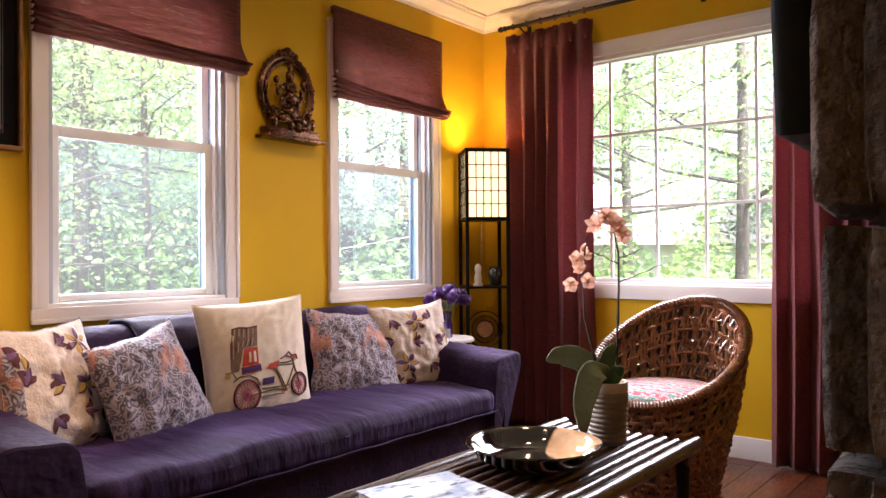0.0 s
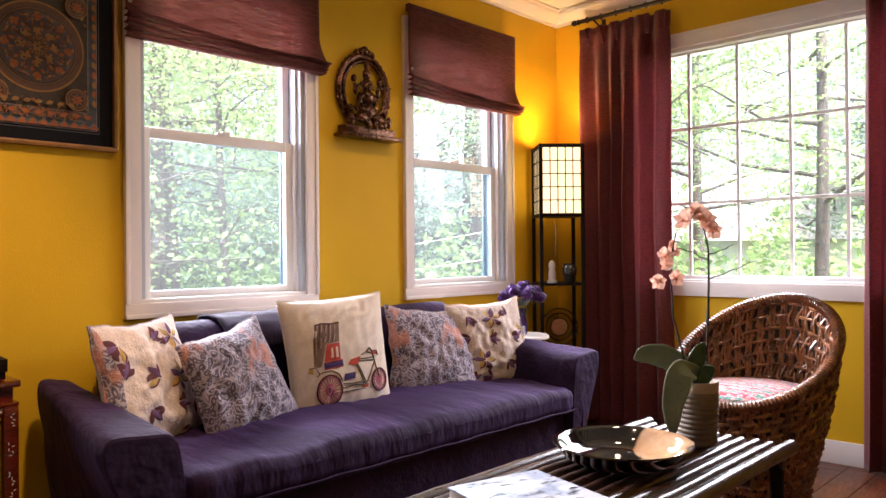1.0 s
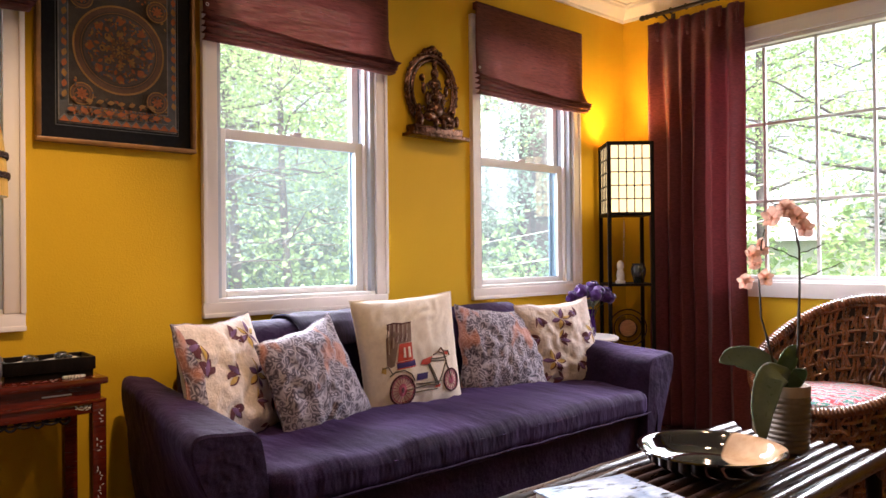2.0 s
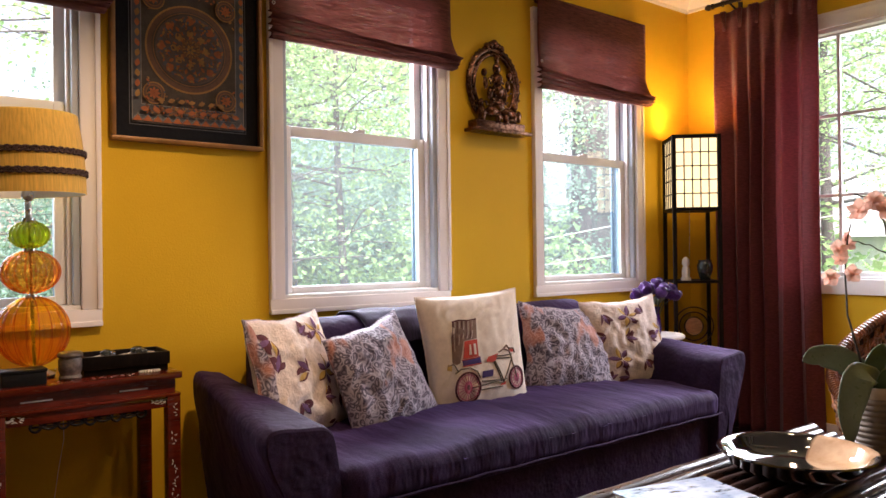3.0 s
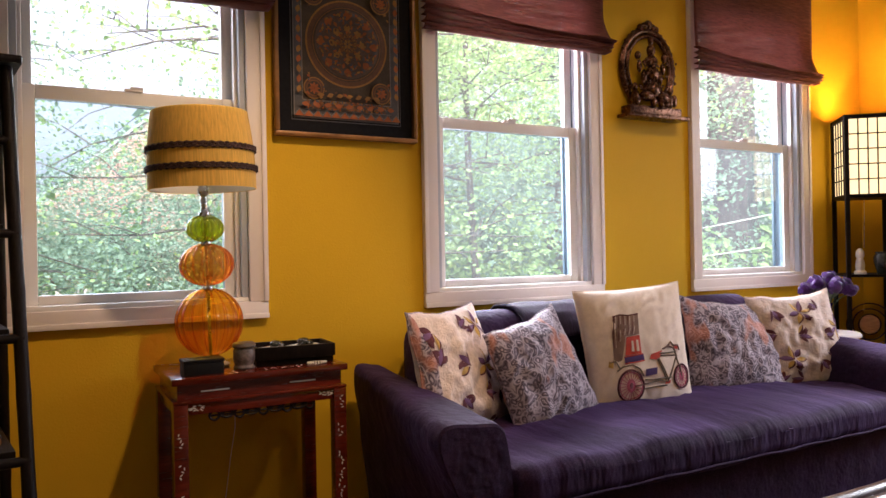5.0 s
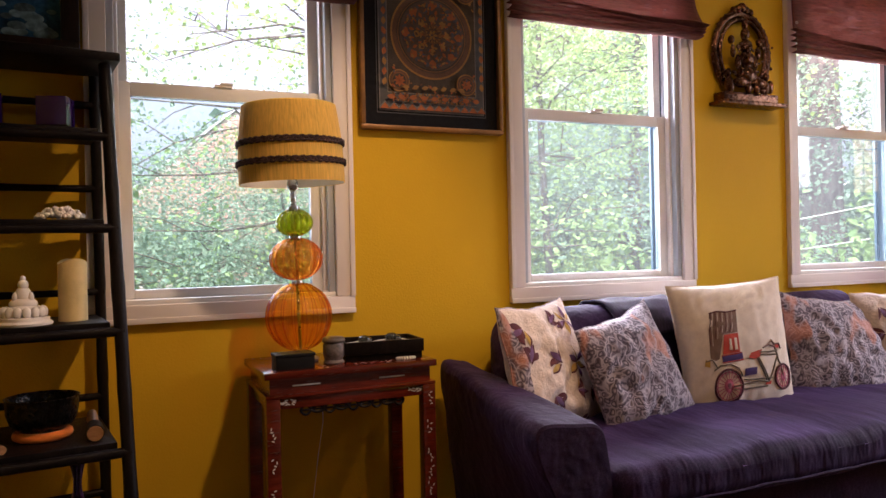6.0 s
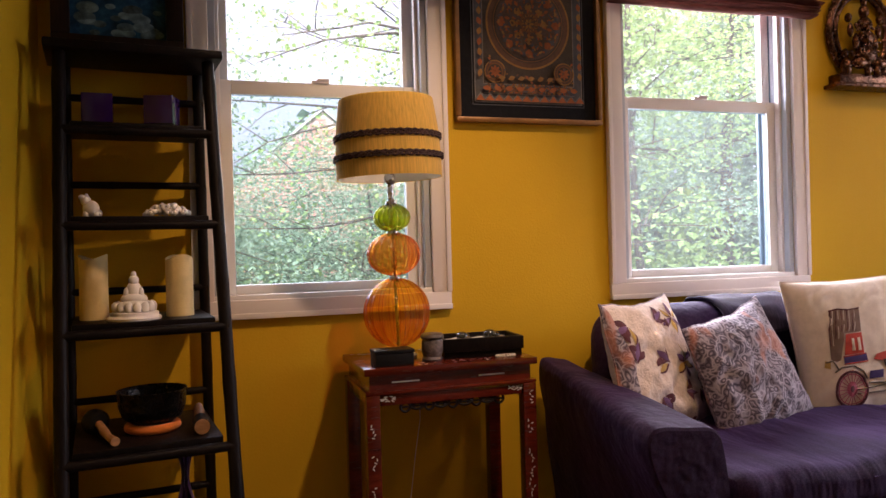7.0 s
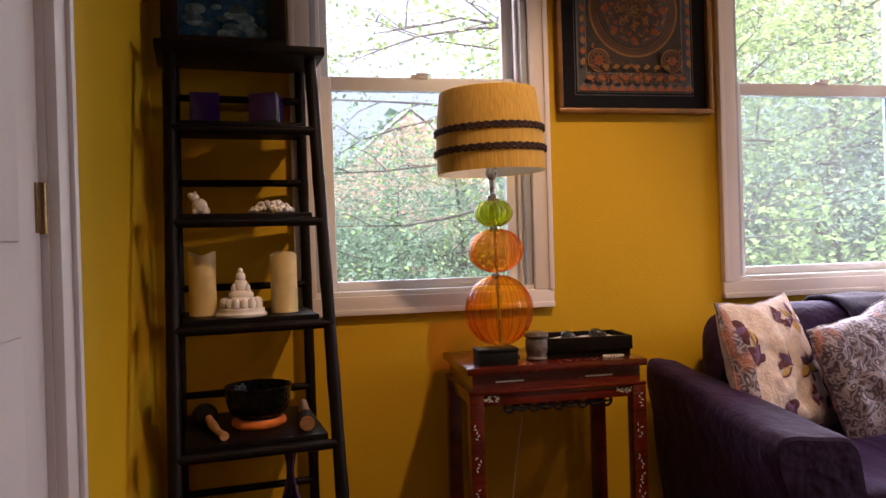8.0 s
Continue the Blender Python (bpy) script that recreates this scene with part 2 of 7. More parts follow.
tagged(part("ceiling", boxed(LEFT_X - 0.15, RIGHT_X + 0.15, BACK_Y - 0.15, WALL_Y + 0.17, CEIL, CEIL + 0.2), CEILING, smooth=False), "white painted ceiling", "ceiling", kind="structure")


def crown(name, a, b, inward):
    """Stepped crown moulding from a to b, growing inward from the wall."""
    bm = bmesh.new()
    prof = [(0.0, 0.0), (0.012, 0.0), (0.014, 0.018), (0.03, 0.028), (0.05, 0.05), (0.074, 0.062), (0.080, 0.078), (0.09, 0.082), (0.09, 0.094), (0.0, 0.094)]
    a, b, n = Vector(a), Vector(b), Vector(inward)
    r = [[bm.verts.new(p + n * d + Vector((0, 0, CEIL - 0.094 + h))) for d, h in prof] for p in (a, b)]
    for k in range(len(prof)):
        bm.faces.new((r[0][k], r[1][k], r[1][(k + 1) % len(prof)], r[0][(k + 1) % len(prof)]))
    bmesh.ops.recalc_face_normals(bm, faces=bm.faces)
    tagged(part(name, bm, WHITE, sharp=25), "white stepped crown moulding", "moulding", kind="structure")


crown("trim_north", (LEFT_X, WALL_Y, 0), (RIGHT_X, WALL_Y, 0), (0, -1, 0))
crown("trim_east", (RIGHT_X, WALL_Y, 0), (RIGHT_X, BACK_Y, 0), (-1, 0, 0))
crown("trim_west", (LEFT_X, BACK_Y, 0), (LEFT_X, WALL_Y, 0), (1, 0, 0))
for nm, dims in (("baseboard_north", (LEFT_X, RIGHT_X, WALL_Y - 0.016, WALL_Y, 0, 0.12)), ("baseboard_east", (RIGHT_X - 0.016, RIGHT_X, BACK_Y, WALL_Y - 0.016, 0, 0.12)), ("baseboard_west", (LEFT_X, LEFT_X + 0.016, 2.19, WALL_Y - 0.016, 0, 0.12))):
    tagged(part(nm, boxed(*dims, bevel=0.005), WHITE), "white painted baseboard", "baseboard", kind="structure")


def hung_window(name, a, b):
    """A double-hung window in the north wall; casing from a to b."""
    w = thing(name, ((a + b) / 2, WALL_Y, 0.86), "white double-hung window with plain casing", "window", kind="structure")
    h = (b - a) / 2
    z0, zs, zh, zt = 0.0, Z_SILL - 0.86, Z_HEAD - 0.86, Z_HEAD - 0.86 + 0.066
    for nm, d in (("casing", (-h, -h + CAS, -0.02, 0, zs, zh)), ("casing", (h - CAS, h, -0.02, 0, zs, zh)), ("casing", (-h, h, -0.02, 0, zh, zt)), ("casing", (-h, h, -0.02, 0, z0, zs))):
        c = boxed(*d, bevel=0.004)
        if nm == "casing":
            x0, x1, y0, y1, q0, q1 = d
            if q1 - q0 > 0.3:
                e = x0 if x0 < 0 else x1 - 0.018
                box(c, e, e + 0.018, -0.027, -0.0195, q0, q1, bevel=0.003)
            else:
                e = q0 if q0 < 0.5 else q1 - 0.018
                box(c, x0, x1, -0.027, -0.0195, e, e + 0.018, bevel=0.003)
        part(nm, c, WHITE, w)
    g = h - CAS
    part("jamb", boxed(-g - 0.004, -g + 0.022, 0.0, 0.088, zs, zh, bevel=0.002), JAMB, w)
    for e0, e1 in ((-g + 0.018, -g + 0.034), (g - 0.034, g - 0.018)):
        part("stop", boxed(e0, e1, 0.028, 0.052, zs + 0.014, zh - 0.018, bevel=0.003), WHITE, w)
    part("outer_jamb", boxed(-g - 0.004, -g + 0.022, 0.088, 0.17, zs, zh), SHADED_OUTER, w, smooth=False)
    part("jamb", boxed(g - 0.022, g + 0.004, 0.0, 0.088, zs, zh, bevel=0.002), JAMB, w)
    part("outer_jamb", boxed(g - 0.022, g + 0.004, 0.088, 0.17, zs, zh), SHADED_OUTER, w, smooth=False)
    part("window_sill", boxed(-g, g, -0.004, 0.086, zs - 0.004, zs + 0.016, bevel=0.003), SASH, w)
    part("outer_sill", boxed(-g, g, 0.086, 0.17, zs - 0.004, zs + 0.012), SHADED_OUTER, w, smooth=False)
    part("head_jamb", boxed(-g, g, 0.0, 0.168, zh - 0.02, zh + 0.004), JAMB, w)
    s, mid = g - 0.024, 1.625 - 0.86

    def sash(nm, y, lo, hi, rail, st):
        bm = bmesh.new()
        out = bmesh.new()
        for mesh, y0, y1, bev in ((bm, y, y + 0.013, 0.004), (out, y + 0.013, y + 0.03, 0.0)):
            box(mesh, -s, -s + st, y0, y1, lo, hi, bevel=bev)
            box(mesh, s - st, s, y0, y1, lo, hi, bevel=bev)
            box(mesh, -s + st, s - st, y0, y1, lo, lo + rail[0], bevel=bev)
            box(mesh, -s + st, s - st, y0, y1, hi - rail[1], hi, bevel=bev)
        f = part(nm, bm, SASH, w)
        part("outer_frame", out, SHADED_OUTER, f, "outer face coloured dark blue-grey to read as shaded", smooth=False)
        p = part("pane", boxed(-s + st - 0.004, s - st + 0.004, y + 0.014, y + 0.018, lo + rail[0] - 0.004, hi - rail[1] + 0.004), PANE, f, smooth=False)
        p.visible_shadow = False
        return f
    sash("lower_sash", 0.055, zs + 0.016, mid + 0.02, (0.030, 0.046), 0.046)
    sash("upper_sash", 0.092, mid - 0.010, zh - 0.02, (0.028, 0.035), 0.038)
    for d in ((-s - 0.002, -s + 0.014, 0.145, 0.158, zs + 0.016, mid), (s - 0.014, s + 0.002, 0.145, 0.158, zs + 0.016, mid), (-s + 0.014, s - 0.014, 0.145, 0.158, zs + 0.016, zs + 0.030)):
        part("screen_frame", boxed(*d, bevel=0.002), SHADED_OUTER, w)
    sc = part("insect_screen", boxed(-s + 0.01, s - 0.01, 0.150, 0.152, zs + 0.02, mid), SCREEN, w, "grey mesh insect screen", smooth=False)
    sc.visible_shadow = False
    lock = boxed(-0.03, 0.03, 0.045, 0.07, mid + 0.018, mid + 0.028, bevel=0.003)
    box(lock, -0.012, 0.03, 0.04, 0.055, mid + 0.026, mid + 0.034, bevel=0.003)
    part("sash_lock", lock, WHITE, w)


for nm, (a, b) in WIN.items():
    hung_window(nm, a, b)


def wide_window():
    y0, y1, z0, z1 = RW
    w = thing("window_4", (RIGHT_X, (y0 + y1) / 2, z0), "wide white picture window with a grid of panes", "window", kind="structure")
    h, t, c = (y1 - y0) / 2, z1 - z0, 0.08
    part("casing", boxed(-0.022, 0, -h - c, -h, 0, t, bevel=0.005), WHITE, w)
    part("casing", boxed(-0.022, 0, h, h + c, 0, t, bevel=0.005), WHITE, w)
    part("casing", box(boxed(-0.022, 0, -h - c, h + c, t, t + 0.085, bevel=0.005), -0.03, -0.021, -h - c, h + c, t + 0.065, t + 0.085, bevel=0.003), WHITE, w)
    part("casing", boxed(-0.022, 0, -h - c, h + c, -0.085, 0, bevel=0.005), WHITE, w)
    part("window_sill", boxed(-0.004, 0.15, -h, h, -0.004, 0.012, bevel=0.003), SASH, w)
    for d in ((0.0, 0.15, -h - 0.002, -h + 0.012, 0.012, t), (0.0, 0.15, h - 0.012, h + 0.002, 0.012, t), (0.0, 0.15, -h + 0.012, h - 0.012, t - 0.022, t + 0.002)):
        part("jamb", boxed(*d, bevel=0.002), WHITE, w)
    fr = bmesh.new()
    box(fr, 0.05, 0.09, -h, -h + 0.03, 0.012, t, bevel=0.004)
    box(fr, 0.05, 0.09, h - 0.03, h, 0.012, t, bevel=0.004)
    box(fr, 0.05, 0.09, -h + 0.03, h - 0.03, 0.012, 0.036, bevel=0.004)
    box(fr, 0.05, 0.09, -h + 0.03, h - 0.03, t - 0.03, t, bevel=0.004)
    f = part("window_frame", fr, SASH, w)
    yc = (y0 + y1) / 2
    for y in (2.197, 1.905, 1.613, 1.330):
        part("muntin", boxed(0.060, 0.079, y - yc - 0.009, y - yc + 0.009, 0.036, t - 0.03, bevel=0.003), SASH, w)
    for z in (1.397, 1.848):
        part("muntin", boxed(0.062, 0.077, -h + 0.03, h - 0.03, z - z0 - 0.009, z - z0 + 0.009, bevel=0.003), SASH, w)
    p = part("pane", boxed(0.067, 0.071, -h + 0.026, h - 0.026, 0.032, t - 0.026), PANE, f, smooth=False)
    p.visible_shadow = False


wide_window()


def white_door():
    y0, y1, _, z1 = DOOR
    d = thing("door_1", (LEFT_X, (y0 + y1) / 2, 0), "white panelled door in a moulded white casing", "door", kind="structure")
    h = (y1 - y0) / 2
    for s in (-1, 1):
        c = boxed(0, 0.02, min(s * h, s * (h + 0.085)), max(s * h, s * (h + 0.085)), 0, z1, bevel=0.004)
        e = s * (h + 0.085)
        box(c, 0.019, 0.03, min(e, e - s * 0.025), max(e, e - s * 0.025), 0, z1, bevel=0.004)
        part("casing", c, WHITE, d)
    part("casing", boxed(0, 0.022, -h - 0.085, h + 0.085, z1, z1 + 0.085, bevel=0.004), WHITE, d)
    for s in (-1, 1):
        part("jamb", boxed(-0.15, 0.0005, min(s * h, s * (h - 0.003)), max(s * h, s * (h - 0.003)), 0, z1), WHITE, d, smooth=False)
    leaf = boxed(-0.055, -0.012, -h + 0.004, h - 0.004, 0.012, z1 - 0.004, bevel=0.003)
    for a0, a1, q0, q1 in ((-0.28, -0.04, 0.2, 0.95), (0.04, 0.28, 0.2, 0.95), (-0.28, -0.04, 1.1, 1.9), (0.04, 0.28, 1.1, 1.9)):
        box(leaf, -0.013, -0.006, a0, a1, q0, q1, bevel=0.005)
    lf = part("door_leaf", leaf, WHITE, d)
    for z in (0.25, 1.16, 1.85):
        hg = tube(bmesh.new(), [(-0.008, h - 0.001, z - 0.045), (-0.008, h - 0.001, z + 0.045)], 0.008, 10)
        box(hg, -0.0125, -0.0085, h - 0.03, h - 0.002, z - 0.043, z + 0.043, bevel=0.001)
        part("hinge", hg, WORN_BRASS, lf, "worn brass hinge")


white_door()


# ---- outside ----
BARK = plain("grey_bark", (0.10, 0.088, 0.078), 0.9, var=0.4, big=5, fine=40, relief=0.8, depth=0.02, stretch=(2, 2, 0.5))
GROUND = plain("leafy_ground", (0.10, 0.12, 0.05), 0.95, var=0.45, big=0.6, fine=9, relief=0.5, depth=0.03)


def leaf_mat(name, a, b):
    m, nt, bs = base_mat(name)
    geo = nt.nodes.new("ShaderNodeNewGeometry")
    col = mixed(nt, geo.outputs["Random Per Island"], a, b)
    col = mixed(nt, noisy(nt, coords(nt), 0.5), col, mixed(nt, 0.5, col, a))
    df, tr, mx = nt.nodes.new("ShaderNodeBsdfDiffuse"), nt.nodes.new("ShaderNodeBsdfTranslucent"), nt.nodes.new("ShaderNodeMixShader")
    nt.links.new(col, df.inputs["Color"])
    nt.links.new(col, tr.inputs["Color"])
    mx.inputs[0].default_value = 0.55
    nt.links.new(df.outputs[0], mx.inputs[1])
    nt.links.new(tr.outputs[0], mx.inputs[2])
    nt.links.new(mx.outputs[0], nt.nodes["Material Output"].inputs["Surface"])
    return m


LEAF = leaf_mat("maple_leaves", (0.17, 0.28, 0.115), (0.36, 0.49, 0.20))
# Greyer and bluer than LEAF: haze is put into the leaf colour.
LEAF_HAZED = leaf_mat("hazed_leaves", (0.15, 0.235, 0.165), (0.29, 0.38, 0.28))
rng = np.random.default_rng(7)


def leaf_mesh(name, centers, size, flat=0.6):
    """Folded diamond leaves, one at each centre."""
    n = len(centers)
    d = rng.normal(size=(n, 3))
    d[:, 2] *= flat
    d /= np.linalg.norm(d, axis=1)[:, None]
    up = rng.normal(size=(n, 3)) * 0.55 + np.array([0, 0, 1.0])
    s = np.cross(d, up)
    s /= np.linalg.norm(s, axis=1)[:, None]
    k = size * rng.uniform(0.6, 1.35, size=(n, 1))
    nrm = np.cross(s, d)
    v = np.stack([centers - d * k * 0.6, centers + s * k * 0.45 + nrm * k * 0.12, centers + d * k * 0.6, centers - s * k * 0.45 + nrm * k * 0.12], axis=1).reshape(-1, 3)
    i = np.arange(n) * 4
    f = np.stack([np.stack([i, i + 1, i + 2], 1), np.stack([i, i + 2, i + 3], 1)], 1).reshape(-1, 3)
    me = bpy.data.meshes.new(name)
    me.from_pydata(v.tolist(), [], f.tolist())
    return me


GZ = -0.75


def tree(x, y, height, girth, crown_low, spread, leaves, size, material, label, seed, lean=0.0, fork=None):
    r = random.Random(seed)
    t = thing("tree", (x, y, GZ), label, "tree", "trees outside the windows")
    bm = bmesh.new()
    pts, rad = [], []
    for k in range(9):
        f = k / 8
        pts.append((lean * f * height + 0.12 * math.sin(3 * f + seed), 0.1 * math.sin(4 * f + 2 * seed), f * height))
        rad.append(girth * (1 - 0.8 * f) * (1.35 if k == 0 else 1))
    tube(bm, pts, rad, 12)
    tips = []
    count = 20
    for k in range(count):
        f = crown_low + (0.96 - crown_low) * k / (count - 1)
        i = min(7, int(f * 8))
        base = Vector(pts[i]).lerp(Vector(pts[i + 1]), f * 8 - i)
        a = r.uniform(0, 2 * math.pi)
        reach = spread * (1.1 - 0.6 * f) * r.uniform(0.6, 1.15)
        rise = r.uniform(-0.05, 0.4) * reach
        limb = [base]
        for s in (0.33, 0.66, 1.0):
            limb.append(base + Vector((math.cos(a + s * 0.5) * reach * s, math.sin(a + s * 0.5) * reach * s, rise * s + r.uniform(-0.12, 0.12))))
        g = girth * 0.42 * (1 - 0.6 * f)
        tube(bm, limb, [g, g * 0.6, g * 0.35, 0.006], 6, caps=False)
        tips += limb[1:]
        for q in range(3):
            j = limb[1].lerp(limb[3], r.random())
            e = j + Vector((r.uniform(-1, 1), r.uniform(-1, 1), r.uniform(-0.3, 0.5))) * reach * 0.4
            tube(bm, [j, j.lerp(e, 0.5) + Vector((0, 0, 0.08)), e], [g * 0.4, g * 0.28, 0.005], 5, caps=False)
            tips += [j.lerp(e, 0.6), e]
    if fork:
        for (dx, dz) in fork:
            j = Vector(pts[5])
            tube(bm, [j, j + Vector((0.1, dx * 0.4, dz * 0.5)), j + Vector((0.1, dx, dz))], [girth * 0.5, girth * 0.35, 0.03], 8, caps=False)
    part("trunk", bm, BARK, t)
    tp = np.array([tuple(p) for p in tips])
    pick = rng.integers(0, len(tp), leaves)
    c = tp[pick] + rng.normal(size=(leaves, 3)) * np.array([0.42, 0.42, 0.13]) * (spread / 3.0) * (1 + 0.5 * rng.random((leaves, 1)))
    me = leaf_mesh("crown", c, size)
    me.materials.append(material)
    cr = new("crown", me)
    cr.parent = t


def polar(deg, dist, ex=0.0, ey=0.25):
    return ex + dist * math.cos(radians(deg)), ey + dist * math.sin(radians(deg))


maple = "maple tree with pale spring-green layered leaves outside"
TREES = [
    (64.9, 11.0, 7.5, 0.13, 0.47, 3.0, 9000, 0.125, LEAF, 1, 0.0),
    (63.9, 13.0, 8.5, 0.13, 0.40, 3.2, 9000, 0.13, LEAF, 2, 0.01),
    (59.1, 9.03, 7.5, 0.058, 0.32, 2.6, 5600, 0.105, LEAF, 3, 0.0),
    (39.9, 20.0, 20.0, 0.72, 0.62, 4.6, 7000, 0.17, LEAF, 4, 0.0),
    (16.8, 11.0, 9.5, 0.105, 0.26, 3.0, 10500, 0.115, LEAF, 5, 0.03),
    (24.5, 16.0, 9.0, 0.14, 0.30, 3.6, 10500, 0.14, LEAF, 6, 0.0),
    (79.0, 12.0, 3.2, 0.06, 0.24, 2.6, 9000, 0.085, LEAF_HAZED, 7, 0.0),
    (99.0, 9.0, 4.0, 0.06, 0.28, 2.2, 3000, 0.095, LEAF, 8, 0.0),
    (66.0, 18.0, 7.5, 0.20, 0.25, 4.0, 9000, 0.19, LEAF_HAZED, 9, 0.0),
    (52.0, 18.0, 8.0, 0.20, 0.22, 4.0, 9000, 0.19, LEAF_HAZED, 10, 0.0),
    (46.0, 20.0, 7.0, 0.22, 0.20, 4.2, 9000, 0.20, LEAF_HAZED, 11, 0.0),
    (33.0, 21.0, 8.0, 0.22, 0.20, 4.2, 9000, 0.20, LEAF_HAZED, 12, 0.0),
    (10.0, 20.0, 8.0, 0.22, 0.22, 4.0, 9000, 0.20, LEAF_HAZED, 13, 0.0),
    (103.0, 9.5, 8.5, 0.08, 0.40, 3.7, 6500, 0.09, LEAF_HAZED, 15, 0.0),
    (91.0, 11.0, 2.4, 0.05, 0.16, 2.5, 10500, 0.10, LEAF_HAZED, 16, 0.0),
    (83.5, 14.0, 2.9, 0.06, 0.16, 2.8, 11000, 0.12, LEAF_HAZED, 17, 0.0),
    (50.2, 8.0, 6.5, 0.05, 0.42, 2.2, 3600, 0.10, LEAF, 14, 0.0),
    (72.0, 7.4, 5.6, 0.075, 0.26, 2.6, 4200, 0.10, LEAF, 18, 0.0),
    (101.0, 7.6, 4.4, 0.06, 0.30, 2.9, 3000, 0.10, LEAF_HAZED, 19, 0.0),
]
for deg, dist, hh, gi, lo, sp, nl, sz, mt, sd, ln in TREES:
    tx, ty = polar(deg, dist)
    tree(tx, ty, hh, gi, lo, sp, int(nl * 1.7), sz * 0.45, mt, maple, sd, ln, fork=((-0.7, 1.6), (0.5, 1.8)) if sd == 5 else None)


def low_limbed_tree(x, y):
    """A slim maple beside the window, its long bare limbs sweeping low across the view."""
    r = random.Random(31)
    t = thing("tree", (x, y, GZ), "slim maple with long thin bare limbs near the window", "tree", "trees outside the windows")
    bm = bmesh.new()
    tube(bm, [(0.06 * math.sin(k), 0.05 * math.cos(2 * k), 0.7 * k) for k in range(9)], [0.085 * (1 - 0.09 * k) for k in range(9)], 12)
    tips = []
    for base, reach, fall, depth in ((3.10, 2.3, 0.62, 0.1), (2.98, 2.5, 0.10, -0.3), (2.62, 2.4, 0.22, 0.2), (3.62, 1.9, 0.05, 0.0), (3.60, 2.1, 0.30, -0.2), (2.10, 2.2, 0.05, 0.3)):
        limb = []
        for k in range(9):
            f = k / 8
            limb.append(Vector((-reach * f, depth * f, base - fall * f * f + 0.06 * math.sin(5.5 * f + base * 3) + r.uniform(-0.018, 0.018))))
        tube(bm, limb, [0.017 * (1 - f / 8.6) + 0.003 for f in range(9)], 7, caps=False)
        for k in (3, 4, 5, 6, 7):
            e = limb[k] + Vector((r.uniform(-0.55, -0.25), r.uniform(-0.3, 0.3), r.uniform(-0.28, 0.22)))
            tube(bm, [limb[k], limb[k].lerp(e, 0.5) + Vector((0, 0, 0.04)), e], [0.006, 0.004, 0.002], 5, caps=False)
            tips += [limb[k].lerp(e, 0.7), e]
    part("trunk", bm, BARK, t)
    tp = np.array([tuple(p) for p in tips])
    c = tp[rng.integers(0, len(tp), 520)] + rng.normal(size=(520, 3)) * np.array([0.20, 0.24, 0.07])
    me = leaf_mesh("crown", c, 0.038)
    me.materials.append(LEAF)
    cr = new("crown", me)
    cr.parent = t


low_limbed_tree(2.35, 6.6)


def far_woods():
    """The wood behind the garden: leaves without number, thinning towards the top."""
    n = 75000
    a = np.radians(rng.uniform(-6, 112, n))
    d = rng.uniform(24, 38, n)
    z = GZ + rng.beta(1.2, 1.9, n) * 6.3 * (0.8 + 0.3 * np.sin(a * 9)) * (0.85 + 0.3 * np.sin(a * 23)) * (1 + 1.3 * np.exp(-((a - 1.03) / 0.15) ** 2))
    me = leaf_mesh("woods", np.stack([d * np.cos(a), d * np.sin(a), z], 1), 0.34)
    me.materials.append(LEAF_HAZED)
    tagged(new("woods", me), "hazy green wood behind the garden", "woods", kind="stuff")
    n = 32000
    a = np.radians(rng.uniform(-4, 108, n))
    d = rng.uniform(12, 22, n)
    z = GZ + rng.beta(1.0, 1.9, n) * 3.0 * (0.6 + 0.5 * np.sin(a * 31) ** 2)
    me = leaf_mesh("shrubs", np.stack([d * np.cos(a), d * np.sin(a), z], 1), 0.13)
    me.materials.append(LEAF)
    tagged(new("shrubs", me), "low green shrubs under the trees", "shrubs", kind="stuff")


far_woods()
gb = bmesh.new()
surf(gb, lambda u, v: Vector((-150 + 300 * u, -150 + 300 * v, GZ + 0.15 * noise.noise(Vector((u * 30, v * 30, 0))))), 60, 60)
tagged(part("ground", gb, GROUND), "grass and leaf litter ground outside", "ground", kind="structure")


BRICK_RED = plain("old_red_brick", (0.46, 0.25, 0.19), 0.9, var=0.25, big=6, fine=40, relief=0.5, island=0.3)
MORTAR = plain("pale_mortar", (0.47, 0.38, 0.34), 0.95, var=0.15, fine=80)
SHINGLE = plain("grey_shingles", (0.34, 0.33, 0.33), 0.9, var=0.3, big=3, fine=25, relief=0.6, depth=0.01)
SIDING = plain("pale_siding", (0.62, 0.63, 0.62), 0.7, var=0.1, big=2, fine=40)


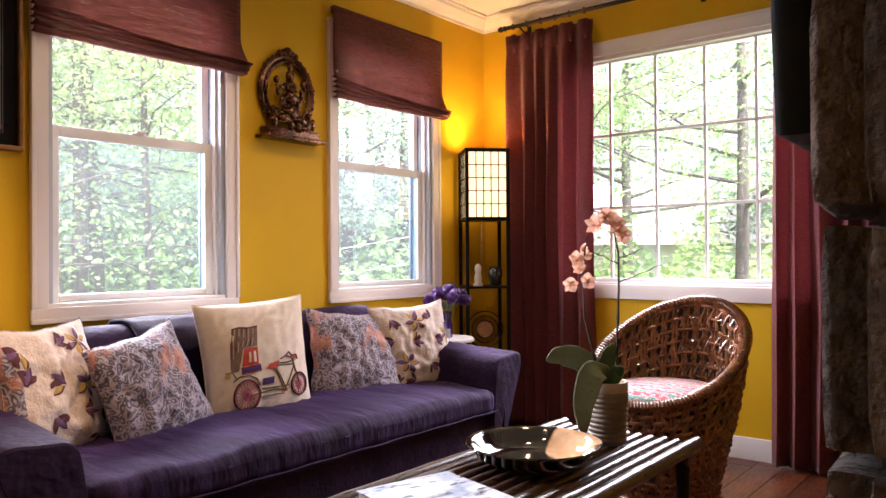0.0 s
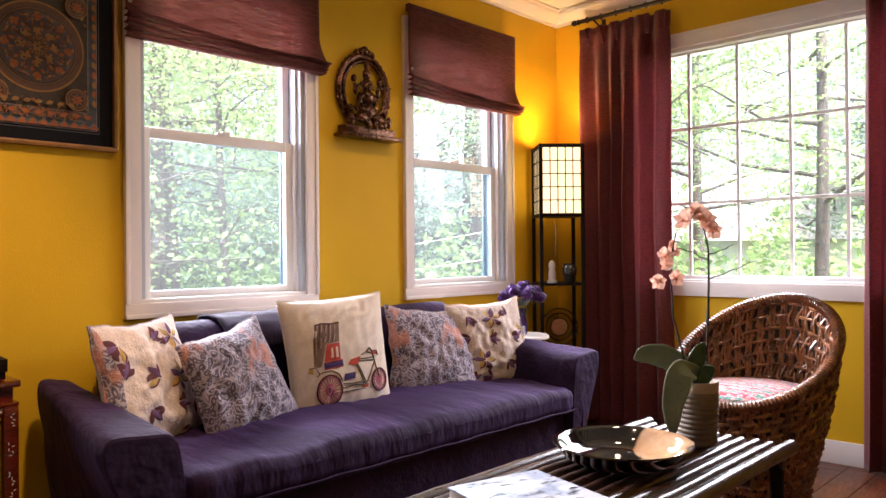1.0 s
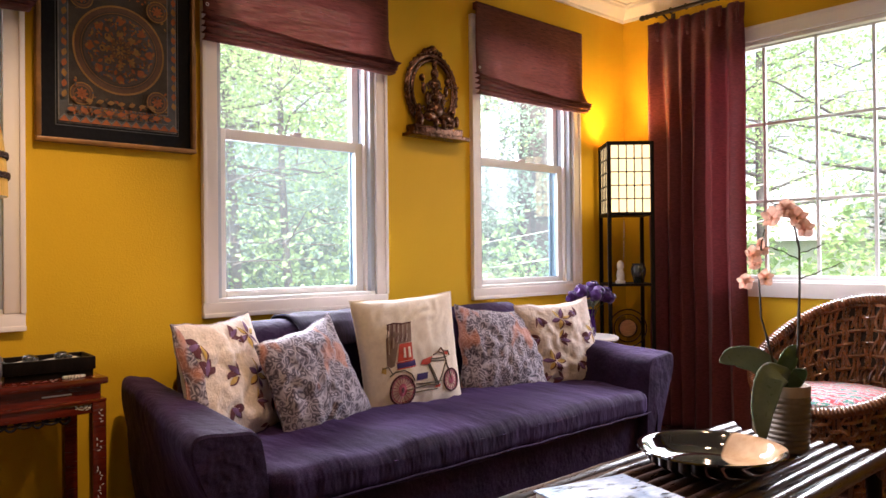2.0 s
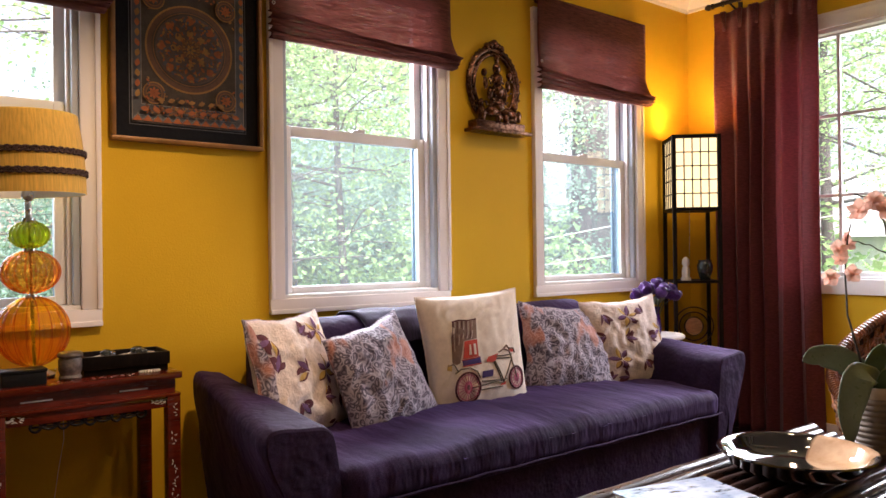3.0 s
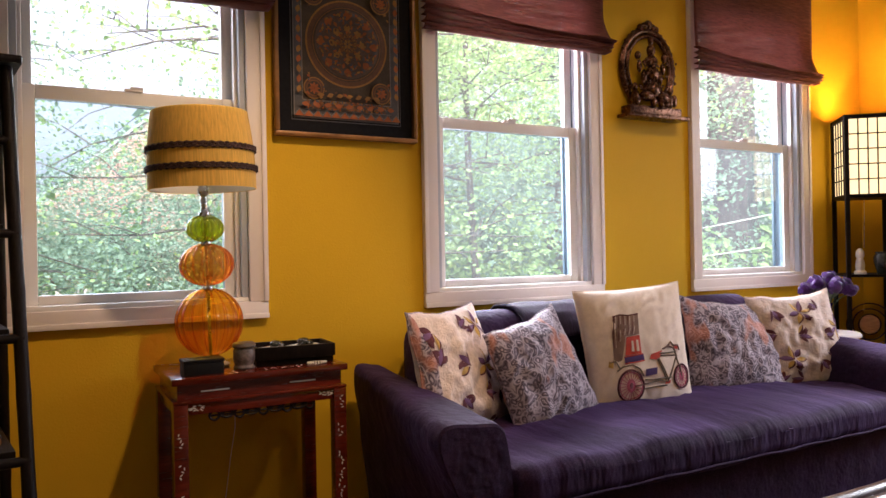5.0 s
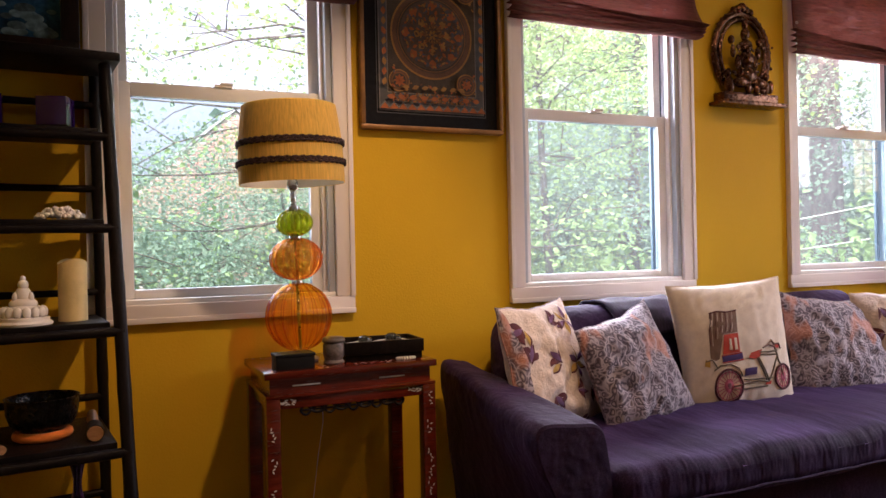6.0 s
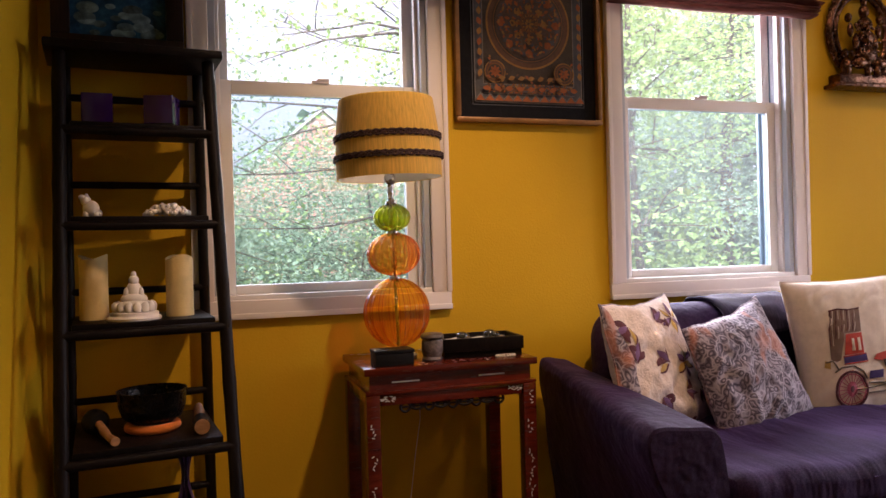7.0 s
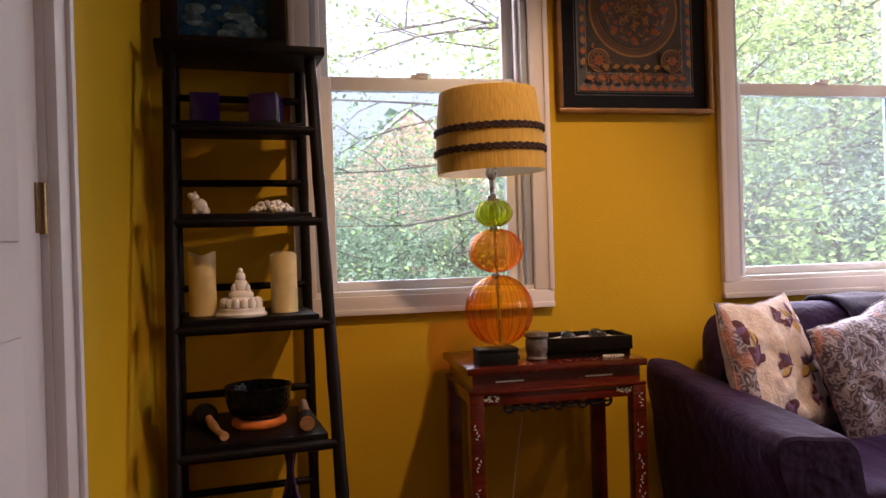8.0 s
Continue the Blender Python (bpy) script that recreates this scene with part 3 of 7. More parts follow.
def brick_house():
    h = thing("house", (2.6, 18.2, GZ), "red brick house gable behind the trees", "house", "houses outside the windows")
    bm = bmesh.new()
    apex, eave, half = 5.1, 2.25, 3.4
    for y in (0.0, 6.0):
        for tri in (((-half, y, 0), (half, y, 0), (half, y, eave), (0, y, apex), (-half, y, eave)),):
            bm.faces.new([bm.verts.new(p) for p in tri])
    box(bm, -half, half, 0.02, 6.0, 0, eave - 0.02)
    part("wall", bm, MORTAR, h, smooth=False)
    for s in (-1, 1):
        r = bmesh.new()
        q = [(0, -0.06, apex + 0.02), (s * (half + 0.2), -0.06, eave - 0.15), (s * (half + 0.2), 6.3, eave - 0.15), (0, 6.3, apex + 0.02)]
        lo = [r.verts.new(p) for p in q]
        hi = [r.verts.new((p[0], p[1], p[2] + 0.07)) for p in q]
        r.faces.new(lo), r.faces.new(hi)
        for k in range(4):
            r.faces.new((lo[k], lo[(k + 1) % 4], hi[(k + 1) % 4], hi[k]))
        bmesh.ops.recalc_face_normals(r, faces=r.faces)
        part("roof", r, SHINGLE, h, smooth=False)
    # courses of bricks on the gable that faces the room
    bw, bh = 0.24, 0.08
    bm = bmesh.new()
    row = 0
    z = 1.2
    while z < apex - 0.2:
        lim = half if z + bh < eave else half * (apex - z - bh) / (apex - eave)
        x = -lim + 0.03 + (0.12 if row % 2 else 0)
        while x + bw < lim:
            box(bm, x, x + bw - 0.018, -0.02, 0.01, z, z + bh - 0.018)
            x += bw
        z += bh
        row += 1
    tagged(part("brickwork", bm, BRICK_RED, h, smooth=False), kind="stuff")


def pale_house(x, y, rz, w, label):
    h = thing("house", (x, y, GZ), label, "house", "houses outside the windows", rz)
    part("wall", boxed(-w / 2, w / 2, -3, 3, 0, 2.2), SIDING, h, smooth=False)
    r = bmesh.new()
    a = [r.verts.new(p) for p in ((-w / 2 - 0.3, -3.4, 2.1), (-w / 2 - 0.3, 0, 4.0), (-w / 2 - 0.3, 3.4, 2.1))]
    b = [r.verts.new(p) for p in ((w / 2 + 0.3, -3.4, 2.1), (w / 2 + 0.3, 0, 4.0), (w / 2 + 0.3, 3.4, 2.1))]
    for k in range(3):
        r.faces.new((a[k], a[(k + 1) % 3], b[(k + 1) % 3], b[k]))
    r.faces.new(a), r.faces.new(b)
    bmesh.ops.recalc_face_normals(r, faces=r.faces)
    part("roof", r, SHINGLE, h, smooth=False)
    for k in (-0.3, 0.25):
        win = part("window", boxed(w * k - 0.5, w * k + 0.5, -3.05, -2.98, 0.9, 1.9, bevel=0.02), WHITE, h)
        part("pane", boxed(w * k - 0.42, w * k + 0.42, -3.06, -3.04, 0.98, 1.82), STEEL, win, smooth=False)


cable = thing("overhead_cable", (11.0, 4.2, 2.36), "thin pale overhead cable strung across the garden", "cable")
for dz in (0.0, -0.55):
    span = [(0.02 * k * k / 25, -9.0 + 18.0 * k / 24, 1.35 - 0.158 * 18.0 * k / 24 + dz + 0.0022 * (k - 12) ** 2) for k in range(25)]
    part("wire", tube(bmesh.new(), span, 0.011, 6), WHITE, cable)
brick_house()
pale_house(21.5, 7.4, -70, 9, "pale house with a grey roof beyond the garden")
pale_house(25.0, 20.0, -40, 9, "white house half hidden by trees")


# ---- more materials ----
VELVET = plain("aubergine_velvet", (0.033, 0.012, 0.055), 0.8, var=0.35, big=5, fine=260, relief=0.06, depth=0.001, spec=0.25, sheen=0.04)
BLACK_WOOD = plain("black_bamboo", (0.009, 0.0055, 0.005), 0.48, var=0.4, big=8, fine=60, stretch=(3, 3, 0.6), relief=0.15, spec=0.14)
ESPRESSO = plain("espresso_bamboo", (0.055, 0.022, 0.014), 0.34, var=0.45, big=9, fine=50, stretch=(0.5, 4, 4), relief=0.1, coat=0.5)
ROSEWOOD = plain("red_rosewood", (0.135, 0.018, 0.008), 0.2, var=0.4, big=7, fine=50, stretch=(0.4, 3, 3), relief=0.08, coat=0.5)
PEARL = plain("mother_of_pearl", (0.72, 0.70, 0.66), 0.25, var=0.12, fine=120, relief=0)
RATTAN = plain("brown_rattan", (0.27, 0.115, 0.05), 0.28, var=0.45, big=14, fine=90, relief=0.2, coat=0.7)
STONE = plain("brown_fieldstone", (0.14, 0.088, 0.058), 0.9, var=0.45, big=7, fine=45, relief=0.8, depth=0.01, island=0.4)
BLACK = plain("matt_black_plastic", (0.006, 0.006, 0.007), 0.6, var=0.3, spec=0.2)
BRONZE = plain("aged_bronze", (0.15, 0.070, 0.040), 0.24, 0.95, var=0.6, big=22, fine=90, relief=0.2, depth=0.003)
GILT = plain("old_gilt_wood", (0.24, 0.11, 0.025), 0.42, 0.25, var=0.3, big=12, fine=80)
CREAM = plain("cream_porcelain", (0.80, 0.74, 0.68), 0.35, var=0.08, big=20, relief=0.1)
WAX = plain("ivory_wax", (0.74, 0.56, 0.24), 0.5, var=0.15, big=14, fine=50, relief=0.1)
PURPLE_GLASS = clear_glass("purple_glass", (0.045, 0.010, 0.13), 0.3, 0.75, 0.12)
DARK_CERAMIC = plain("dark_green_ceramic", (0.035, 0.04, 0.035), 0.2, var=0.5, big=18, coat=0.6)
SHADE_SILK = cloth("ivory_silk_shade", (0.82, 0.52, 0.10), 0.14, 500, 0.32, slub=(9, 9, 0.6))
LINING = plain("shade_lining", (0.75, 0.70, 0.62), 0.8, var=0.05)
BRAID = plain("dark_brown_braid", (0.085, 0.042, 0.036), 0.9, var=0.5, big=60, fine=200, relief=0.8, depth=0.004)
CANVAS = cloth("cream_canvas", (0.84, 0.73, 0.62), 0.05, 600, slub=(3, 3, 3))
FLORAL = cloth("oatmeal_linen", (0.66, 0.55, 0.49), 0.12, 500, slub=(3, 3, 3), nub=0.0022)
LEAF_DARK = plain("orchid_leaf", (0.06, 0.11, 0.035), 0.35, var=0.3, big=9, coat=0.2)
LEAF_PALE = plain("orchid_leaf_pale", (0.15, 0.19, 0.12), 0.35, var=0.3, big=9, coat=0.2)
STEM = plain("brown_stem", (0.05, 0.035, 0.02), 0.7, var=0.4)
PETAL = cloth("peach_petals", (0.78, 0.46, 0.34), 0.3, 300, 0.35, slub=(2, 2, 2))
PETAL_PURPLE = cloth("violet_petals", (0.065, 0.018, 0.12), 0.4, 300, 0.2, slub=(2, 2, 2))
POT_CLAY = plain("ribbed_stoneware", (0.19, 0.135, 0.09), 0.6, var=0.3, big=12, fine=60)
COPPER_WOOD = plain("turned_wood", (0.38, 0.19, 0.08), 0.45, var=0.3, big=20, fine=60, stretch=(1, 1, 4))
ORANGE_CLOTH = cloth("orange_felt", (0.80, 0.22, 0.03), 0.2)
PAPER = glow("lit_rice_paper", (1.0, 0.76, 0.36), 0.24)


def paisley_mat(name):
    m, nt, bs = base_mat(name)
    vec = coords(nt)
    warp = nt.nodes.new("ShaderNodeTexNoise")
    warp.inputs["Scale"].default_value = 13.0
    nt.links.new(vec, warp.inputs["Vector"])
    add = nt.nodes.new("ShaderNodeVectorMath")
    add.operation = "MULTIPLY_ADD"
    nt.links.new(warp.outputs["Color"], add.inputs[0])
    add.inputs[1].default_value = (0.10, 0.10, 0.10)
    nt.links.new(vec, add.inputs[2])
    vor = nt.nodes.new("ShaderNodeTexVoronoi")
    vor.inputs["Scale"].default_value = 38.0
    nt.links.new(add.outputs[0], vor.inputs["Vector"])
    wav = nt.nodes.new("ShaderNodeMath")
    wav.operation, wav.inputs[1].default_value = "MULTIPLY", 13.0
    nt.links.new(vor.outputs["Distance"], wav.inputs[0])
    sn = nt.nodes.new("ShaderNodeMath")
    sn.operation = "SINE"
    nt.links.new(wav.outputs[0], sn.inputs[0])
    line = nt.nodes.new("ShaderNodeMapRange")
    line.inputs["From Min"].default_value, line.inputs["From Max"].default_value = 0.1, 0.8
    nt.links.new(sn.outputs[0], line.inputs["Value"])
    ground = mixed(nt, noisy(nt, vec, 5.0), (0.13, 0.105, 0.15), (0.27, 0.22, 0.27))
    col = mixed(nt, line.outputs["Result"], ground, (0.42, 0.37, 0.44))
    dark = nt.nodes.new("ShaderNodeMapRange")
    dark.inputs["From Min"].default_value, dark.inputs["From Max"].default_value = -0.75, -0.95
    nt.links.new(sn.outputs[0], dark.inputs["Value"])
    col = mixed(nt, dark.outputs["Result"], col, (0.05, 0.035, 0.06))
    col = mixed(nt, noisy(nt, coords(nt, (1, 1, 0.5)), 11.0, 2.0, 0.4, 0.58, 0.64), col, mixed(nt, 0.75, col, (0.55, 0.22, 0.14)))
    nt.links.new(col, bs.inputs["Base Color"])
    bs.inputs["Roughness"].default_value, bs.inputs["Sheen Weight"].default_value = 0.75, 0.25
    bump(nt, sn.outputs[0], 0.25, 0.002, bs)
    return m


PAISLEY = paisley_mat("grey_paisley")


def flat(name, color, rough=0.8):
    return plain(name, color, rough, var=0.2, big=30, fine=200, relief=0.1)


MAROON, VIOLET_T, GOLD_T = flat("maroon_thread", (0.10, 0.02, 0.03)), flat("violet_thread", (0.16, 0.075, 0.18)), flat("gold_thread", (0.55, 0.35, 0.09))
RED_T, NAVY_T, GREY_T, PINK_T = flat("red_thread", (0.55, 0.06, 0.03)), flat("navy_thread", (0.06, 0.03, 0.16)), flat("umber_thread", (0.23, 0.145, 0.11)), flat("pink_thread", (0.55, 0.14, 0.22))
LEAF_T = flat("olive_thread", (0.18, 0.15, 0.11))

VELVET.node_tree.nodes["Principled BSDF"].inputs["Sheen Weight"].default_value = 0.07
VELVET.node_tree.nodes["Principled BSDF"].inputs["Sheen Tint"].default_value = (0.42, 0.24, 0.85, 1)
ntv = VELVET.node_tree
bump(ntv, noisy(ntv, coords(ntv), 8.0, 3.0, 0.6, 0.2, 0.8), 0.5, 0.022, ntv.nodes["Principled BSDF"])
SEAT_VELVET = VELVET.copy()
SEAT_VELVET.name = "aubergine_velvet_creased"
nts = SEAT_VELVET.node_tree
nts.nodes["Principled BSDF"].inputs["Sheen Weight"].default_value = 0.18
crease = noisy(nts, coords(nts, (1.0, 0.30, 0.4)), 11.0, 3.0, 0.55, 0.25, 0.75)
bump(nts, crease, 0.55, 0.016, nts.nodes["Principled BSDF"])
STONE_MORTAR = plain("dark_mortar", (0.07, 0.055, 0.042), 0.95, var=0.3, fine=60)

# ---- floor boards and stone chimney ----
fb = boxed(LEFT_X - 0.15, RIGHT_X + 0.15, BACK_Y - 0.15, WALL_Y + 0.17, -0.2, -0.004)
floor = tagged(part("floor", fb, BLACK_WOOD, smooth=False), "dark reddish oak board floor", "floor", kind="structure")
BOARD_W, BOARD_L = 0.135, 1.5
plank_mesh = mesh_of("plank", boxed(0, BOARD_L - 0.002, 0, BOARD_W - 0.002, -0.012, 0.0, bevel=0.0015, seg=1))
plank_mesh.materials.append(WOOD_FLOOR)
rows_n = int((WALL_Y - BACK_Y) / BOARD_W) + 1
for i in range(rows_n):
    x = LEFT_X - random.uniform(0, BOARD_L - 0.2)
    wide_f = min(1.0, (WALL_Y - BACK_Y - i * BOARD_W) / BOARD_W)
    while x < RIGHT_X:
        x0, x1 = max(x, LEFT_X), min(x + BOARD_L, RIGHT_X)
        if x1 - x0 > 0.03 and wide_f > 0.05:
            pk = new("plank", plank_mesh)
            pk.parent = floor
            pk.location = (x0, BACK_Y + i * BOARD_W, 0)
            pk.scale = ((x1 - x0) / BOARD_L, wide_f, 1)
        x += BOARD_L

chim = thing("chimney", (0.612, 0.221, 0), "rough brown fieldstone chimney breast", "chimney", kind="structure")
part("core", boxed(0.03, 1.1, -2.75, -0.03, 0, CEIL), STONE_MORTAR, chim, smooth=False)
r = random.Random(5)
z = 0.0
while z < CEIL - 0.02:
    hgt = min(r.uniform(0.10, 0.19), CEIL - z)
    for side in (0, 1):
        at = 0.0
        stop = 1.1 if side else 0.95
        while at < stop - 0.03:
            ln = min(r.uniform(0.16, 0.34), stop - at)
            bm = bmesh.new()
            pr = r.uniform(-0.004, 0.014)
            if side:
                rbox(bm, (at + ln / 2, -0.022 + pr, z + hgt / 2), (ln - 0.012, 0.05, hgt - 0.008), 0.012, 4, wobble=0.010, freq=18)
            else:
                rbox(bm, (0.022 - pr, -0.02 - at - ln / 2, z + hgt / 2), (0.05, ln - 0.012, hgt - 0.008), 0.012, 4, wobble=0.010, freq=18)
            part("stone", bm, STONE, chim, sharp=60)
            at += ln
    z += hgt

tv = thing("television", (0.752, 0.262, 1.205), "black flat television seen from its edge on the chimney", "television")
b = rbox(bmesh.new(), (0.37, 0.0, 0.31), (0.80, 0.05, 0.62), 0.018, 5)
part("casing", b, BLACK, tv)
b = boxed(0.25, 0.45, -0.085, -0.02, 0.2, 0.42, bevel=0.01)
part("bracket", b, BLACK, tv)


def downlight(x, y, target, watts, cone):
    cl = thing("downlight", (x, y, CEIL), "round white recessed ceiling light, lit warm", "ceiling light", "ceiling downlights")
    part("trim_ring", lathe(bmesh.new(), [(0.055, 0.0), (0.082, 0.0), (0.084, -0.004), (0.08, -0.008), (0.058, -0.006), (0.055, 0.0)], 36), WHITE, cl)
    part("lens", lathe(bmesh.new(), [(0.001, -0.002), (0.056, -0.002), (0.056, -0.004), (0.001, -0.005)], 28), glow("warm_lens", (1.0, 0.74, 0.45), 1.0), cl)
    bulb = new("downlight_lamp", bpy.data.lights.new("downlight_lamp", "SPOT"))
    bulb.data.energy, bulb.data.color, bulb.data.shadow_soft_size = watts, (1.0, 0.71, 0.41), 0.05
    bulb.data.spot_size, bulb.data.spot_blend = radians(cone), 0.7
    bulb.matrix_world = look((x, y, CEIL - 0.03), target)


downlight(0.88, 1.62, (0.30, 3.1, 0.44), 16.0, 60)
downlight(1.80, 1.70, (1.80, 2.5, 0.40), 3.6, 120)
downlight(2.85, 1.70, (2.80, 2.5, 0.40), 3.4, 120)


# ---- shades and curtains ----
def roman_shade(a, b, top, low):
    s = thing("roman_shade", ((a + b) / 2, WALL_Y - 0.022, low), "plum slubbed linen roman shade half drawn up", "window shade", "roman shades")
    h, t = (b - a) / 2, top - low

    def hang(u):
        return -0.016 * math.sin(math.pi * u) + 0.004 * noise.noise(Vector((u * 4, a, 1)))

    def sheet(u, v):
        x = (2 * u - 1) * h
        foot = 0.106 - 0.056 * u + hang(u)
        z = foot + (t - foot) * v
        flare = max(0.0, 1 - v / 0.30) ** 1.7
        x += 0.034 * flare * u ** 7 + 0.006 * flare * (u - 0.5)
        y = -0.030 - 0.042 * flare * (0.2 + 0.45 * u) + 0.004 * noise.noise(Vector((x * 4, v * 2.5, a)))
        return Vector((x, y, z))
    part("panel", surf(bmesh.new(), sheet, 40, 30), PLUM, s).modifiers.new("thick", "SOLIDIFY").thickness = 0.002
    for k in range(4):
        def fold(u, v, k=k):
            x = (2 * u - 1) * (h + 0.004) + (0.030 - 0.007 * k) * u ** 7
            ang = -1.9 + 3.8 * v
            zc = (0.100 - 0.0275 * k) * (1 - u) + (0.058 - 0.0150 * k) * u
            r = 0.0150 * (1 - u) + 0.0082 * u
            crease = 0.006 * noise.noise(Vector((u * 5, k * 3, a + 4)))
            deep = (0.050, 0.042, 0.048, 0.034)[k] * (0.65 + 0.35 * u) * (1 + 0.5 * noise.noise(Vector((u * 6, k * 2, a))))
            return Vector((x, -0.034 - deep * math.cos(ang), zc + r * math.sin(ang) + hang(u) * (0.9 - 0.2 * k) + crease))
        part("fold", surf(bmesh.new(), fold, 48, 10), PLUM, s).modifiers.new("thick", "SOLIDIFY").thickness = 0.0025
    part("headrail", boxed(-h + 0.004, h - 0.004, -0.026, -0.002, t - 0.04, t, bevel=0.004), PLUM, s)
    part("cord_ring", tube(bmesh.new(), [(-h + 0.012 + 0.006 * math.cos(q), -0.045, 0.142 + 0.006 * math.sin(q)) for q in (2 * math.pi * j / 12 for j in range(13))], 0.0016, 5, caps=False), WHITE, s, "small white cord ring")


roman_shade(1.272, 2.205, 2.46, 1.966)
roman_shade(2.797, 3.722, 2.46, 1.962)
roman_shade(-0.225, 0.640, 2.46, 1.940)


def curtain(y0, y1, n, seed, label, flare=0.0):
    c = thing("curtain", (4.155, (y0 + y1) / 2, 0.015), label, "curtain", "plum curtains")
    w, top = y1 - y0, 2.535
    bm = bmesh.new()

    def f(u, v):
        ph = 2 * math.pi * n * (u + 0.030 * math.sin(9 * u + seed) + 0.045 * (1.15 - v) * noise.noise(Vector((u * 4, v * 1.5, seed))))
        amp = 0.024 + 0.024 * (1 - v) + 0.03 * noise.noise(Vector((u * 5, v * 2, seed + 3)))
        y = (u - 0.5) * (w + flare * (1 - v)) + 0.012 * math.sin(ph * 2) * (1 - v)
        pin = max(0.0, 1 - abs(v - 0.955) / 0.03)
        return Vector((min(0.052, amp * math.sin(ph) * (1 - 0.55 * pin) + 0.01 * noise.noise(Vector((u * 9, v * 5, seed)))), y, top * v))
    surf(bm, f, 130, 44)
    part("drape", bm, CURTAIN, c, sharp=80).modifiers.new("thick", "SOLIDIFY").thickness = 0.003
    for k in range(n):
        y = (k + 0.28 - n / 2) * w / n
        bm = bmesh.new()
        for d in (-0.007, 0.0, 0.007):
            surf(bm, lambda u, v: Vector((-0.02 - 0.018 * math.sin(math.pi * u) * (0.4 + v), y + d * (0.6 + v) + 0.004 * math.cos(math.pi * u), top - 0.12 + 0.115 * v)), 6, 5)
        part("pleat", bm, CURTAIN, c).modifiers.new("thick", "SOLIDIFY").thickness = 0.003
        ring = bmesh.new()
        tube(ring, [(-0.035 + 0.018 * math.cos(t), y, top + 0.045 + 0.018 * math.sin(t)) for t in (2 * math.pi * q / 16 for q in range(17))], 0.003, 6, caps=False)
        part("ring", ring, BRONZE_ROD, c)


curtain(2.245, 2.865, 6, 1.3, "long plum silk curtain with pinch pleats hanging to the floor")
curtain(0.60, 1.20, 6, 4.1, "long plum silk curtain beside the wide window", 0.05)
rod = thing("curtain_rod", (4.12, 1.74, 2.595), "dark bronze curtain rod with turned finials", "curtain rod")
part("pole", tube(bmesh.new(), [(0, -1.16, 0), (0, 1.10, 0)], 0.013, 14), BRONZE_ROD, rod)
for s, e in ((1, 1.10), (-1, -1.16)):
    fin = lathe(bmesh.new(), [(0.001, 0.07), (0.010, 0.066), (0.017, 0.055), (0.019, 0.045), (0.014, 0.032), (0.010, 0.026), (0.017, 0.02), (0.017, 0.012), (0.013, 0.008), (0.013, 0.0), (0.001, 0.0)], 18)
    transform(fin, Matrix.Translation((0, e, 0)) @ pose(0, 0, 0, -90 * s, 0, 0))
    part("finial", fin, BRONZE_ROD, rod)
for y in (1.0, -0.15, -1.05):
    bk = tube(bmesh.new(), [(0.12, y, -0.03), (0.06, y, -0.035), (0.0, y, -0.013)], 0.006, 8)
    box(bk, 0.112, 0.12, y - 0.014, y + 0.014, -0.07, 0.02, bevel=0.003)
    part("bracket", bk, BRONZE_ROD, rod)


